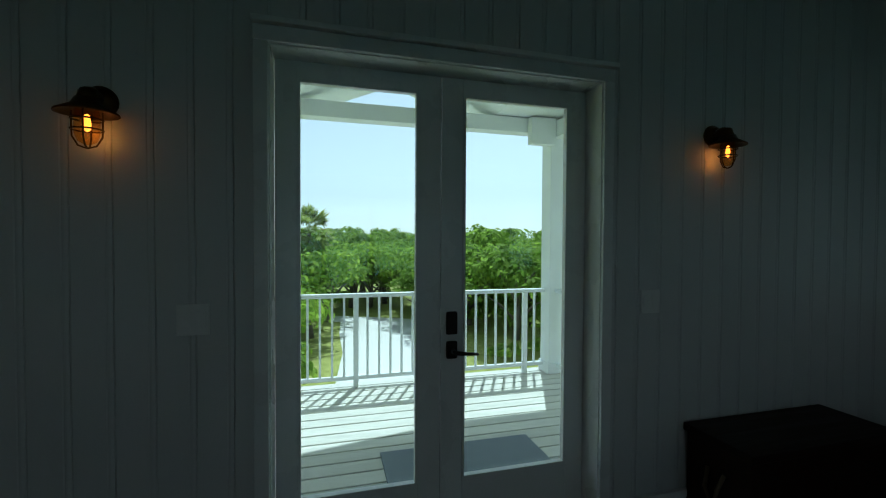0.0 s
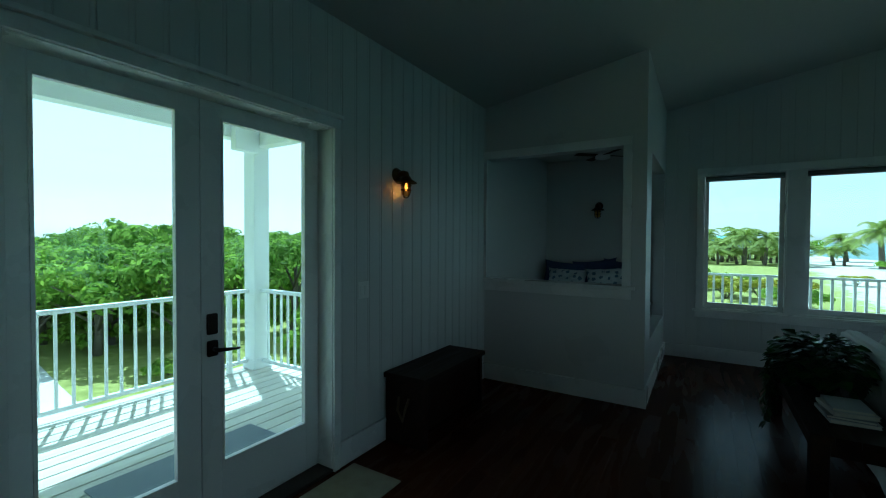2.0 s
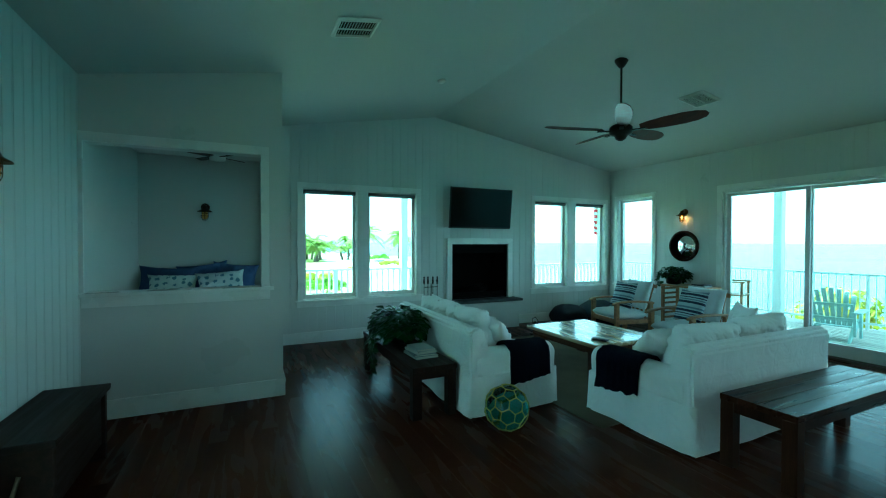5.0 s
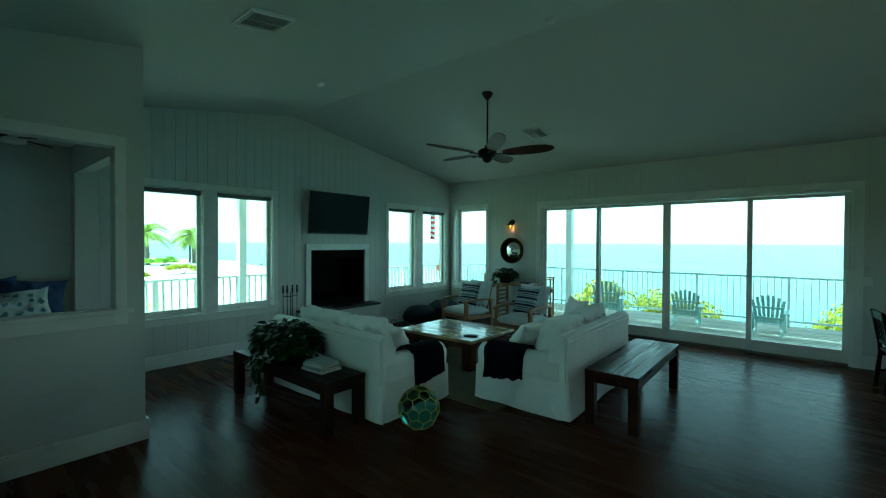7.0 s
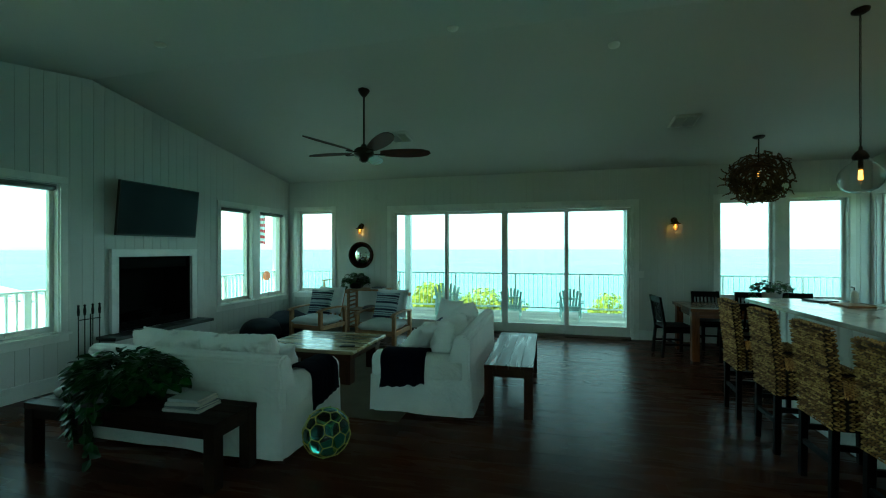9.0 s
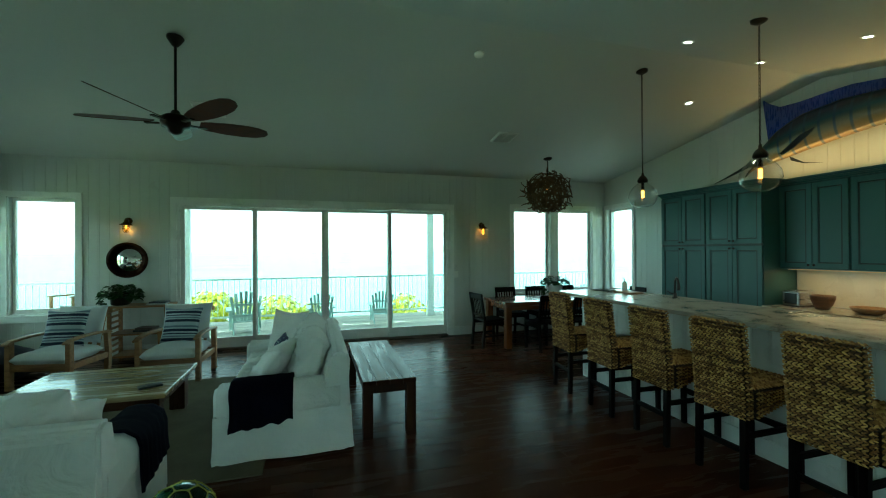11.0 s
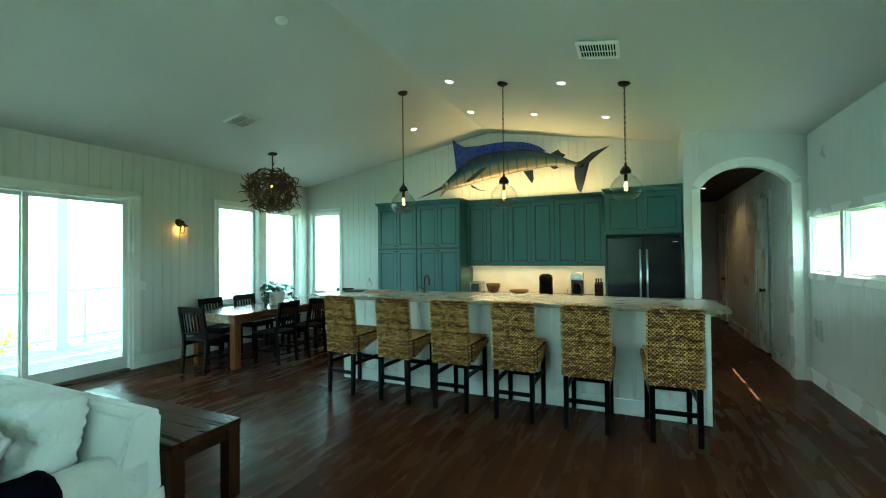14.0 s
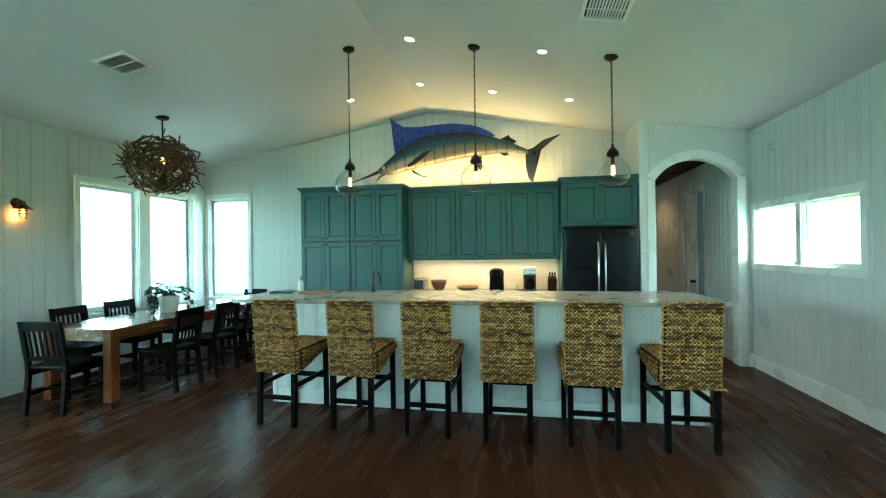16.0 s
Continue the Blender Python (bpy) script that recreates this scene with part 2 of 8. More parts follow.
CERAMIC = surface("white_glazed_ceramic", (0.72, 0.72, 0.70), (0.8, 0.8, 0.78), 0.2, scale=6, fine=30)
PANE = pane_glass("window_glass")
CLEAR = pane_glass("clear_globe_glass", (0.95, 0.945, 0.93), 0.75, 2.4, 0.035)
GREENGLASS = glass("sea_green_glass", (0.13, 0.36, 0.29), 0.03)
ROPE = surface("yellow_rope", (0.40, 0.36, 0.05), (0.62, 0.55, 0.12), 0.9, scale=30, fine=200, bumps=0.5)
SISAL = surface("sisal_rug_weave", (0.10, 0.085, 0.055), (0.18, 0.15, 0.10), 0.95, scale=4, fine=180, bumps=0.7, spec=0.1)
MATGREY = surface("grey_door_mat", (0.17, 0.19, 0.22), (0.25, 0.27, 0.30), 0.95, scale=10, fine=300, bumps=0.5, spec=0.1)
MATTAN = surface("tan_door_mat", (0.30, 0.27, 0.21), (0.42, 0.38, 0.30), 0.95, scale=10, fine=300, bumps=0.5, spec=0.1)
FILAMENT = emitter("glowing_filament", (1.0, 0.50, 0.13), 2.2)
FILAMENT_N = emitter("bright_amber_filament", (1.0, 0.42, 0.06), 3.2)
DOWNLIGHT = emitter("downlight_glow", (1.0, 0.93, 0.82), 3.0)
STRIP = emitter("warm_light_strip", (1.0, 0.68, 0.34), 0.06)
MIRROR, _nt, _p = principled("mirror_silver")
_p.inputs["Base Color"].default_value, _p.inputs["Metallic"].default_value, _p.inputs["Roughness"].default_value = (0.9, 0.92, 0.92, 1), 1.0, 0.0


# ---- mesh helpers ----
def box(bm, x0, x1, y0, y1, z0, z1, bev=0.0, m=None):
    r = bmesh.ops.create_cube(bm, size=1.0)
    vs = r["verts"]
    mat = Matrix.Translation(((x0 + x1) / 2, (y0 + y1) / 2, (z0 + z1) / 2)) @ Matrix.Diagonal((abs(x1 - x0), abs(y1 - y0), abs(z1 - z0), 1))
    bmesh.ops.transform(bm, matrix=mat, verts=vs)
    if bev:
        es = list({e for v in vs for e in v.link_edges})
        r = bmesh.ops.bevel(bm, geom=es, offset=bev, segments=2, affect="EDGES", profile=0.6)
        vs = list({v for f in r["faces"] for v in f.verts} | {v for v in vs if v.is_valid})
    if m:
        bmesh.ops.transform(bm, matrix=m, verts=vs)
    return vs


def tube(bm, pts, radius, n=8, closed=False, caps=True):
    """A round bar swept along points; radius is a number or one per point."""
    pts = [Vector(p) for p in pts]
    rad = radius if isinstance(radius, (list, tuple)) else [radius] * len(pts)
    rings, up = [], None
    for i, p in enumerate(pts):
        a = pts[(i - 1) % len(pts)] if closed or i else p
        b = pts[(i + 1) % len(pts)] if closed or i < len(pts) - 1 else p
        d = (b - a).normalized()
        if up is None:
            up = Vector((0, 0, 1)) if abs(d.z) < 0.9 else Vector((1, 0, 0))
        s = d.cross(up)
        s = s.normalized() if s.length > 1e-6 else d.orthogonal().normalized()
        up = s.cross(d).normalized()
        rings.append([bm.verts.new(p + rad[i] * (math.cos(2 * math.pi * k / n) * s + math.sin(2 * math.pi * k / n) * up)) for k in range(n)])
    for i in range(len(rings) if closed else len(rings) - 1):
        a, b = rings[i], rings[(i + 1) % len(rings)]
        for k in range(n):
            bm.faces.new((a[k], a[(k + 1) % n], b[(k + 1) % n], b[k])).smooth = True
    if caps and not closed:
        bm.faces.new(rings[0][::-1])
        bm.faces.new(rings[-1])
    return bm


def lathe(bm, profile, n=24, at=(0, 0, 0), smooth=True):
    """Turns (r, z) pairs round the z axis."""
    rings = []
    for r, z in profile:
        if r < 1e-5:
            rings.append([bm.verts.new((at[0], at[1], at[2] + z))])
        else:
            rings.append([bm.verts.new((at[0] + r * math.cos(2 * math.pi * k / n), at[1] + r * math.sin(2 * math.pi * k / n), at[2] + z)) for k in range(n)])
    for a, b in zip(rings, rings[1:]):
        for k in range(n):
            q = [a[k % len(a)], a[(k + 1) % len(a)], b[(k + 1) % len(b)], b[k % len(b)]]
            q = list(dict.fromkeys(q))
            if len(q) > 2:
                bm.faces.new(q).smooth = smooth
    return bm


def pad(bm, w, d, h, m=None, p=4.0, crease=0.0, seed=0, nu=18, nv=18, crown=1.0, ears=0.06):
    """A stuffed cushion, w by d, h thick, centred on its middle, with soft corners and wrinkles."""
    def side(sign):
        rows = []
        for j in range(nv + 1):
            row = []
            for i in range(nu + 1):
                u, v = 2 * i / nu - 1, 2 * j / nv - 1
                t = max(0.0, (1 - abs(u) ** p)) ** 0.5 * max(0.0, (1 - abs(v) ** p)) ** 0.5
                pinch = 1 - ears * (1 - abs(u) ** 2) * abs(v) ** 3
                pinch2 = 1 - ears * (1 - abs(v) ** 2) * abs(u) ** 3
                z = sign * h / 2 * (0.08 + 0.92 * t * crown)
                if crease:
                    z += crease * t * noise.noise(Vector((u * 2.2 + seed, v * 2.2, seed * 1.7 + sign)))
                    z += 0.6 * crease * t * noise.noise(Vector((u * 6 + seed, v * 3.5, seed + 4.0)))
                    if crease > 0.025:
                        fold = 1 - 2.4 * abs(noise.noise(Vector((u * 5.5 + v * 2.0 + seed, v * 4.0 - u * 1.5, seed * 0.7))))
                        z += 0.8 * crease * t ** 0.5 * max(0.0, fold) ** 2
                row.append((u * w / 2 * pinch2, v * d / 2 * pinch, z))
            rows.append(row)
        return rows
    top, bot = side(1), side(-1)
    vt = [[bm.verts.new(c) for c in r] for r in top]
    vb = [[bm.verts.new(c) for c in r] for r in bot]
    for j in range(nv):
        for i in range(nu):
            bm.faces.new((vt[j][i], vt[j][i + 1], vt[j + 1][i + 1], vt[j + 1][i])).smooth = True
            bm.faces.new((vb[j][i], vb[j + 1][i], vb[j + 1][i + 1], vb[j][i + 1])).smooth = True
    for i in range(nu):
        bm.faces.new((vb[0][i], vb[0][i + 1], vt[0][i + 1], vt[0][i])).smooth = True
        bm.faces.new((vt[nv][i], vt[nv][i + 1], vb[nv][i + 1], vb[nv][i])).smooth = True
    for j in range(nv):
        bm.faces.new((vt[j][0], vt[j + 1][0], vb[j + 1][0], vb[j][0])).smooth = True
        bm.faces.new((vb[j][nu], vb[j + 1][nu], vt[j + 1][nu], vt[j][nu])).smooth = True
    if m:
        vs = [v for r in vt + vb for v in r]
        bmesh.ops.transform(bm, matrix=m, verts=vs)
    return bm


def mesh_of(name, bm, material):
    me = bpy.data.meshes.new(name)
    bm.normal_update()
    bm.to_mesh(me)
    bm.free()
    if material:
        me.materials.append(material)
    return me


def part(name, bm, material, parent=None, label="", m=None):
    ob = new(name, mesh_of(name, bm, material))
    ob.parent = parent
    if m is not None:
        ob.matrix_basis = m
    return tagged(ob, label)


def thing(name, label, category, m=None, group="", kind=""):
    e = new(name)
    e.empty_display_size = 0.1
    if m is not None:
        e.matrix_basis = m
    return tagged(e, label, category, group, kind)


def B(*args, bev=0.0, m=None):
    """A bmesh with one box."""
    bm = bmesh.new()
    box(bm, *args, bev=bev, m=m)
    return bm


def seg(u0, u1, z0, z1, holes):
    """The rectangles that are left of a wall's face when the holes are cut from it."""
    us = sorted({u0, u1, *[h[0] for h in holes], *[h[1] for h in holes]})
    us = [u for u in us if u0 <= u <= u1]
    out = []
    for a, b in zip(us, us[1:]):
        c = (a + b) / 2
        z = z0
        for h in sorted((h for h in holes if h[0] < c < h[1]), key=lambda h: h[2]):
            if h[2] > z:
                out.append((a, b, z, h[2]))
            z = max(z, h[3])
        if z < z1:
            out.append((a, b, z, z1))
    return out


# ---- structure ----
YN, YS, XE, XW, XA = 2.12, -6.26, 5.72, -4.76, -4.12
RIDGE_Y, RIDGE_Z, SLOPE_S, SLOPE_N = -2.15, 3.72, 0.162, 0.175


def ceil_z(y):
    return RIDGE_Z - (SLOPE_N * (y - RIDGE_Y) if y > RIDGE_Y else SLOPE_S * (RIDGE_Y - y))


ON = {
    "north": pose(0, YN, 0), "east": pose(XE, 0, 0, 0, 0, -90), "south": pose(0, YS, 0, 0, 0, 180),
    "west": pose(XW, 0, 0, 0, 0, 90), "arch": pose(XA, 0, 0, 0, 0, 90),
}
THICK = 0.2
BOARD = 0.134
BOARDS = []                # laid last: (wall object, length range, holes, top)


def make_wall(name, where, u0, u1, top, holes, label):
    bm = bmesh.new()
    for a, b, z0, z1 in seg(u0, u1, -0.1, top, holes):
        box(bm, a, b, 0.008, THICK, z0, z1)
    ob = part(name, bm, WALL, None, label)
    ob.matrix_basis = ON[where]
    tagged(ob, "", "wall", kind="structure")
    BOARDS.append((ob, u0, u1, top, holes, where))
    return ob


N_HOLES = [(-0.24, 1.28, -0.1, 2.25), (-4.02, -2.345, 1.305, 1.965)]
E_HOLES = [(-0.06, 0.78, 0.66, 2.38), (0.95, 1.80, 0.66, 2.38), (4.27, 5.08, 0.66, 2.38), (5.29, 6.10, 0.66, 2.38), (2.46, 3.63, 0.53, 1.52)]
S_HOLES = [(-3.34, 1.24, -0.1, 2.40), (2.59, 3.43, 0.75, 2.46), (3.61, 4.45, 0.75, 2.46), (-5.50, -4.67, 0.70, 2.44)]
W_HOLES = [(-6.19, -5.42, 0.74, 2.48)]
wall_n = make_wall("wall_north", "north", XW - 4.9, XE + THICK, 3.05, N_HOLES, "white painted beadboard wall with the entrance doors")
wall_e = make_wall("wall_east", "east", -2.32, 6.46, 3.8, E_HOLES, "white painted gable wall with fireplace and windows")
wall_s = make_wall("wall_south", "south", -XE, -XW, 3.2, S_HOLES, "white painted beadboard wall with sliding sea doors")
wall_w = make_wall("wall_west", "west", -6.46, 0.87, 3.8, W_HOLES, "white painted gable wall behind the kitchen")

# ceiling: two sloping slabs that meet at the ridge
bm = bmesh.new()
prof = [(YN + 0.2, ceil_z(YN + 0.2)), (RIDGE_Y, RIDGE_Z), (YS - 0.2, ceil_z(YS - 0.2))]
vs = {}
for x in (XW - 0.2, XE + 0.2):
    for i, (y, z) in enumerate(prof):
        vs[x, i, 0] = bm.verts.new((x, y, z))
        vs[x, i, 1] = bm.verts.new((x, y, z + 0.2))
xs = (XW - 0.2, XE + 0.2)
for i in (0, 1):
    for k in (0, 1):
        bm.faces.new((vs[xs[0], i, k], vs[xs[1], i, k], vs[xs[1], i + 1, k], vs[xs[0], i + 1, k]))
    for x in xs:
        bm.faces.new((vs[x, i, 0], vs[x, i, 1], vs[x, i + 1, 1], vs[x, i + 1, 0]))
for i in (0, 2):
    bm.faces.new((vs[xs[0], i, 0], vs[xs[1], i, 0], vs[xs[1], i, 1], vs[xs[0], i, 1]))
bmesh.ops.recalc_face_normals(bm, faces=bm.faces)
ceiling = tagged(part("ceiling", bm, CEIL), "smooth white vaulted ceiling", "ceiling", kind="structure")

floor = tagged(part("floor", B(XW - 5.0, XE, YS - 0.02, YN + 0.08, -0.12, -0.014), GROUT), "dark red-brown hardwood plank floor, satin finish", "floor", kind="structure")


def casing(u0, u1, z0, z1, w=0.075, proud=0.022, bottom=False, top_extra=0.0):
    """Flat boards round an opening, on the room side."""
    bm = bmesh.new()
    box(bm, u0 - w, u0, -proud, 0.006, z0 - (w if bottom else 0), z1, 0.003)
    box(bm, u1, u1 + w, -proud, 0.006, z0 - (w if bottom else 0), z1, 0.003)
    box(bm, u0 - w - top_extra, u1 + w + top_extra, -proud - 0.003, 0.006, z1, z1 + w * 1.1, 0.003)
    if bottom:
        box(bm, u0, u1, -proud, 0.006, z0 - w, z0, 0.003)
    return bm


WIN = [0]


def make_window(where, panes, hole_z, label, sash=0.045, depth=0.07, blind=False, sill=True, mull=True):
    """A window unit: panes is a list of (u0, u1) of its openings; each has a frame, a pane and a crank."""
    WIN[0] += 1
    w = thing("window_%d" % WIN[0], label, "window", ON[where], kind="structure")
    u0, u1 = min(p[0] for p in panes), max(p[1] for p in panes)
    z0, z1 = hole_z
    part("casing", casing(u0, u1, z0, z1, bottom=not sill), TRIM, w)
    if sill:
        bm = bmesh.new()
        box(bm, u0 - 0.11, u1 + 0.11, -0.045, 0.0, z0 - 0.03, z0 - 0.001, 0.005)
        box(bm, u0 - 0.085, u1 + 0.085, -0.02, 0.004, z0 - 0.11, z0 - 0.03, 0.003)
        part("window_sill", bm, TRIM, w)
    for a, b in zip(panes, panes[1:]):
        part("mullion", B(a[1], b[0], -0.019, 0.004, z0 + 0.001, z1 - 0.001, bev=0.002), TRIM, w)
    for a, b in panes:
        bm = bmesh.new()                                   # reveal and sash
        for q in ((a, a + 0.012, z0, z1), (b - 0.012, b, z0, z1), (a + 0.012, b - 0.012, z0, z0 + 0.012), (a + 0.012, b - 0.012, z1 - 0.012, z1)):
            box(bm, q[0], q[1], 0.0, 0.17, q[2], q[3])
        part("window_frame", bm, TRIM, w)
        bm = bmesh.new()
        a2, b2, z2, z3 = a + 0.013, b - 0.013, z0 + 0.013, z1 - 0.013
        for q in ((a2, a2 + sash, z2, z3), (b2 - sash, b2, z2, z3), (a2 + sash, b2 - sash, z2, z2 + sash + 0.02), (a2 + sash, b2 - sash, z3 - sash, z3)):
            box(bm, q[0], q[1], depth, depth + 0.05, q[2], q[3], 0.004)
        sa = part("sash", bm, TRIM, w)
        g = part("pane", B(a2 + sash - 0.005, b2 - sash + 0.005, depth + 0.02, depth + 0.026, z2 + sash, z3 - sash + 0.005), PANE, w)
        g.visible_shadow = False
        if blind:
            bm = bmesh.new()
            tube(bm, [(a + 0.02, 0.045, z1 - 0.05), (b - 0.02, 0.045, z1 - 0.05)], 0.028, 12)
            box(bm, a + 0.02, b - 0.02, 0.055, 0.066, z1 - 0.085, z1 - 0.06, 0.003)
            part("roller_blind", bm, BLINDGREY, w, "rolled-up grey roller blind")
            bm = bmesh.new()
            c = (a + b) / 2
            box(bm, c - 0.05, c + 0.05, depth - 0.02, depth, z2 + 0.012, z2 + 0.035, 0.004)
            tube(bm, [(c - 0.04, depth - 0.02, z2 + 0.028), (c + 0.02, depth - 0.045, z2 + 0.04), (c + 0.06, depth - 0.05, z2 + 0.03)], 0.006, 6)
            part("crank_handle", bm, WHITEPLASTIC, w)
    return w


BLINDGREY = surface("grey_blind_fabric", (0.16, 0.17, 0.17), (0.22, 0.23, 0.23), 0.8)
make_window("east", [(-0.06, 0.78), (0.95, 1.80)], (0.66, 2.38), "pair of white casement windows with rolled blinds, lawn side", blind=True)
make_window("east", [(4.27, 5.08), (5.29, 6.10)], (0.66, 2.38), "pair of white casement windows with rolled blinds, sea side", blind=True)
make_window("south", [(-5.50, -4.67)], (0.70, 2.44), "tall single white-framed window facing the sea")
make_window("south", [(2.59, 3.43), (3.61, 4.45)], (0.75, 2.46), "pair of tall white windows beside the dining table")
make_window("west", [(-6.19, -5.42)], (0.74, 2.48), "single tall white window at the dining corner")
make_window("north", [(-4.02, -3.215), (-3.135, -2.345)], (1.305, 1.965), "pair of small high white-framed windows", sash=0.012, depth=0.03, sill=False)

# sliding doors
sl = thing("door_2", "four-panel white sliding glass doors to the sea deck", "sliding door", ON["south"], kind="structure")
part("casing", casing(-3.34, 1.24, 0.0, 2.40, 0.09), TRIM, sl)
bm = bmesh.new()
box(bm, -3.34, -3.30, 0.0, 0.16, 0, 2.40)
box(bm, 1.20, 1.24, 0.0, 0.16, 0, 2.40)
box(bm, -3.30, 1.20, 0.0, 0.16, 2.365, 2.40)
part("door_frame", bm, TRIM, sl)
part("threshold", B(-3.30, 1.20, -0.02, 0.18, -0.02, 0.028, bev=0.006), surface("bronze_threshold", (0.05, 0.04, 0.03), (0.09, 0.07, 0.05), 0.5), sl, "dark metal door track")
for i in range(4):
    a = -3.30 + i * 1.125 - (0.045 if i == 1 else 0.0)
    b = -3.30 + (i + 1) * 1.125 + (0.045 if i == 2 else 0.0)
    y = 0.045 if i in (0, 3) else 0.085
    bm = bmesh.new()
    for q in ((a, a + 0.06, 0.03, 2.362), (b - 0.06, b, 0.03, 2.362), (a + 0.06, b - 0.06, 0.03, 0.20), (a + 0.06, b - 0.06, 2.31, 2.362)):
        box(bm, q[0], q[1], y, y + 0.036, q[2], q[3], 0.004)
    pn = part("door_panel", bm, TRIM, sl)
    g = part("pane", B(a + 0.055, b - 0.055, y + 0.014, y + 0.02, 0.195, 2.315), PANE, pn)
    g.visible_shadow = False
    if i == 3:
        bm = bmesh.new()
        box(bm, b - 0.05, b - 0.02, y - 0.02, y, 0.93, 1.17, 0.006)
        tube(bm, [(b - 0.035, y - 0.01, 0.96), (b - 0.035, y - 0.045, 0.98), (b - 0.035, y - 0.045, 1.12), (b - 0.035, y - 0.01, 1.14)], 0.009, 8)
        part("door_handle", bm, WHITEPLASTIC, pn)

# entrance doors
fd = thing("door_1", "closed pair of white French doors with full glass", "glass door", ON["north"], kind="structure")
part("casing", casing(-0.24, 1.28, 0.0, 2.25, 0.055, 0.022), TRIM, fd)
bm = bmesh.new()
box(bm, -0.24, -0.235, -0.005, 0.13, 0, 2.25)
box(bm, 1.275, 1.28, -0.005, 0.13, 0, 2.25)
box(bm, -0.235, 1.275, -0.005, 0.13, 2.245, 2.25)
box(bm, -0.30, 1.34, -0.05, 0.0, 2.312, 2.335, 0.004)
part("door_frame", bm, TRIM, fd)
part("threshold", B(-0.24, 1.28, -0.01, 0.25, -0.03, 0.02, bev=0.006), surface("dark_sill_wood", (0.03, 0.02, 0.015), (0.06, 0.04, 0.03), 0.5), fd)
for a, b, g0, g1 in ((-0.233, 0.498, -0.143, 0.392), (0.502, 1.273, 0.607, 1.172)):
    bm = bmesh.new()
    for q in ((a, g0, 0.022, 2.243), (g1, b, 0.022, 2.243), (g0, g1, 0.022, 0.325), (g0, g1, 2.165, 2.243)):
        box(bm, q[0], q[1], 0.125, 0.17, q[2], q[3], 0.003)
    for q in ((g0, g0 + 0.014, 0.325, 2.165), (g1 - 0.014, g1, 0.325, 2.165), (g0 + 0.014, g1 - 0.014, 0.325, 0.339), (g0 + 0.014, g1 - 0.014, 2.151, 2.165)):
        box(bm, q[0], q[1], 0.118, 0.15, q[2], q[3], 0.003)
    leaf = part("door_leaf", bm, TRIM, fd)
    g = part("pane", B(g0 + 0.01, g1 - 0.01, 0.147, 0.153, 0.335, 2.155), PANE, leaf)
    g.visible_shadow = False
bm = bmesh.new()
box(bm, 0.525, 0.58, 0.104, 0.126, 1.03, 1.14, 0.010)
lathe(bm, [(0, 0), (0.022, 0.0), (0.022, 0.012), (0, 0.014)], 14)
box(bm, 0.525, 0.58, 0.10, 0.126, 0.915, 1.0, 0.012)
tube(bm, [(0.555, 0.11, 0.955), (0.555, 0.06, 0.955), (0.585, 0.05, 0.953), (0.665, 0.052, 0.945)], [0.012, 0.011, 0.010, 0.007], 8)
part("door_handle", bm, OILBRONZE, fd, "dark bronze keypad lock and lever")

# arch wall and hall behind it
AY0, AY1, ASP, ATOP = 0.99, 1.96, 2.40, 2.66
arch_r = (((AY1 - AY0) / 2) ** 2 + (ATOP - ASP) ** 2) / (2 * (ATOP - ASP))
ACX = (AY0 + AY1) / 2


def arch_z(u, r=0.0):
    d = min(abs(u - ACX), arch_r)
    return ATOP - arch_r + math.sqrt((arch_r + r) ** 2 - d * d)


bm = bmesh.new()
box(bm, 0.80, AY0, 0.0, 0.14, -0.05, 3.4)
box(bm, AY1, YN, 0.0, 0.14, -0.05, 3.4)
NA = 24
for i in range(NA):
    ua, ub = AY0 + (AY1 - AY0) * i / NA, AY0 + (AY1 - AY0) * (i + 1) / NA
    q = [bm.verts.new((u, y, z)) for y in (0.0, 0.14) for u, z in ((ua, arch_z(ua)), (ub, arch_z(ub)), (ub, 3.4), (ua, 3.4))]
    bm.faces.new((q[0], q[1], q[2], q[3]))
    bm.faces.new((q[4], q[7], q[6], q[5]))
    bm.faces.new((q[0], q[4], q[5], q[1]))
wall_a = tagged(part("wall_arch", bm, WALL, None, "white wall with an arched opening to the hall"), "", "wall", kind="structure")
wall_a.matrix_basis = ON["arch"]
bm = bmesh.new()
box(bm, AY0 - 0.095, AY0, -0.022, 0.0, 0, ASP, 0.003)
box(bm, AY1, AY1 + 0.095, -0.022, 0.0, 0, ASP, 0.003)
box(bm, AY0 - 0.006, AY0 + 0.004, -0.018, 0.15, 0, ASP)
box(bm, AY1 - 0.004, AY1 + 0.006, -0.018, 0.15, 0, ASP)
ang = math.asin((AY1 - AY0) / 2 / arch_r)
for i in range(NA):
    t0, t1 = -ang + 2 * ang * i / NA, -ang + 2 * ang * (i + 1) / NA
    c = [(ACX + r * math.sin(t), ATOP - arch_r + r * math.cos(t)) for t in (t0, t1) for r in (arch_r - 0.005, arch_r + 0.105)]
    q = [bm.verts.new((u, y, z)) for y in (-0.024, 0.0) for u, z in (c[0], c[1], c[3], c[2])]
    for f in ((3, 2, 1, 0), (0, 1, 5, 4), (1, 2, 6, 5), (2, 3, 7, 6), (3, 0, 4, 7)):
        bm.faces.new([q[k] for k in f])
bmesh.ops.recalc_face_normals(bm, faces=bm.faces)
at = tagged(part("trim", bm, TRIM, None, "white arched casing round the hall opening"), "", "trim", kind="structure")
at.matrix_basis = ON["arch"]
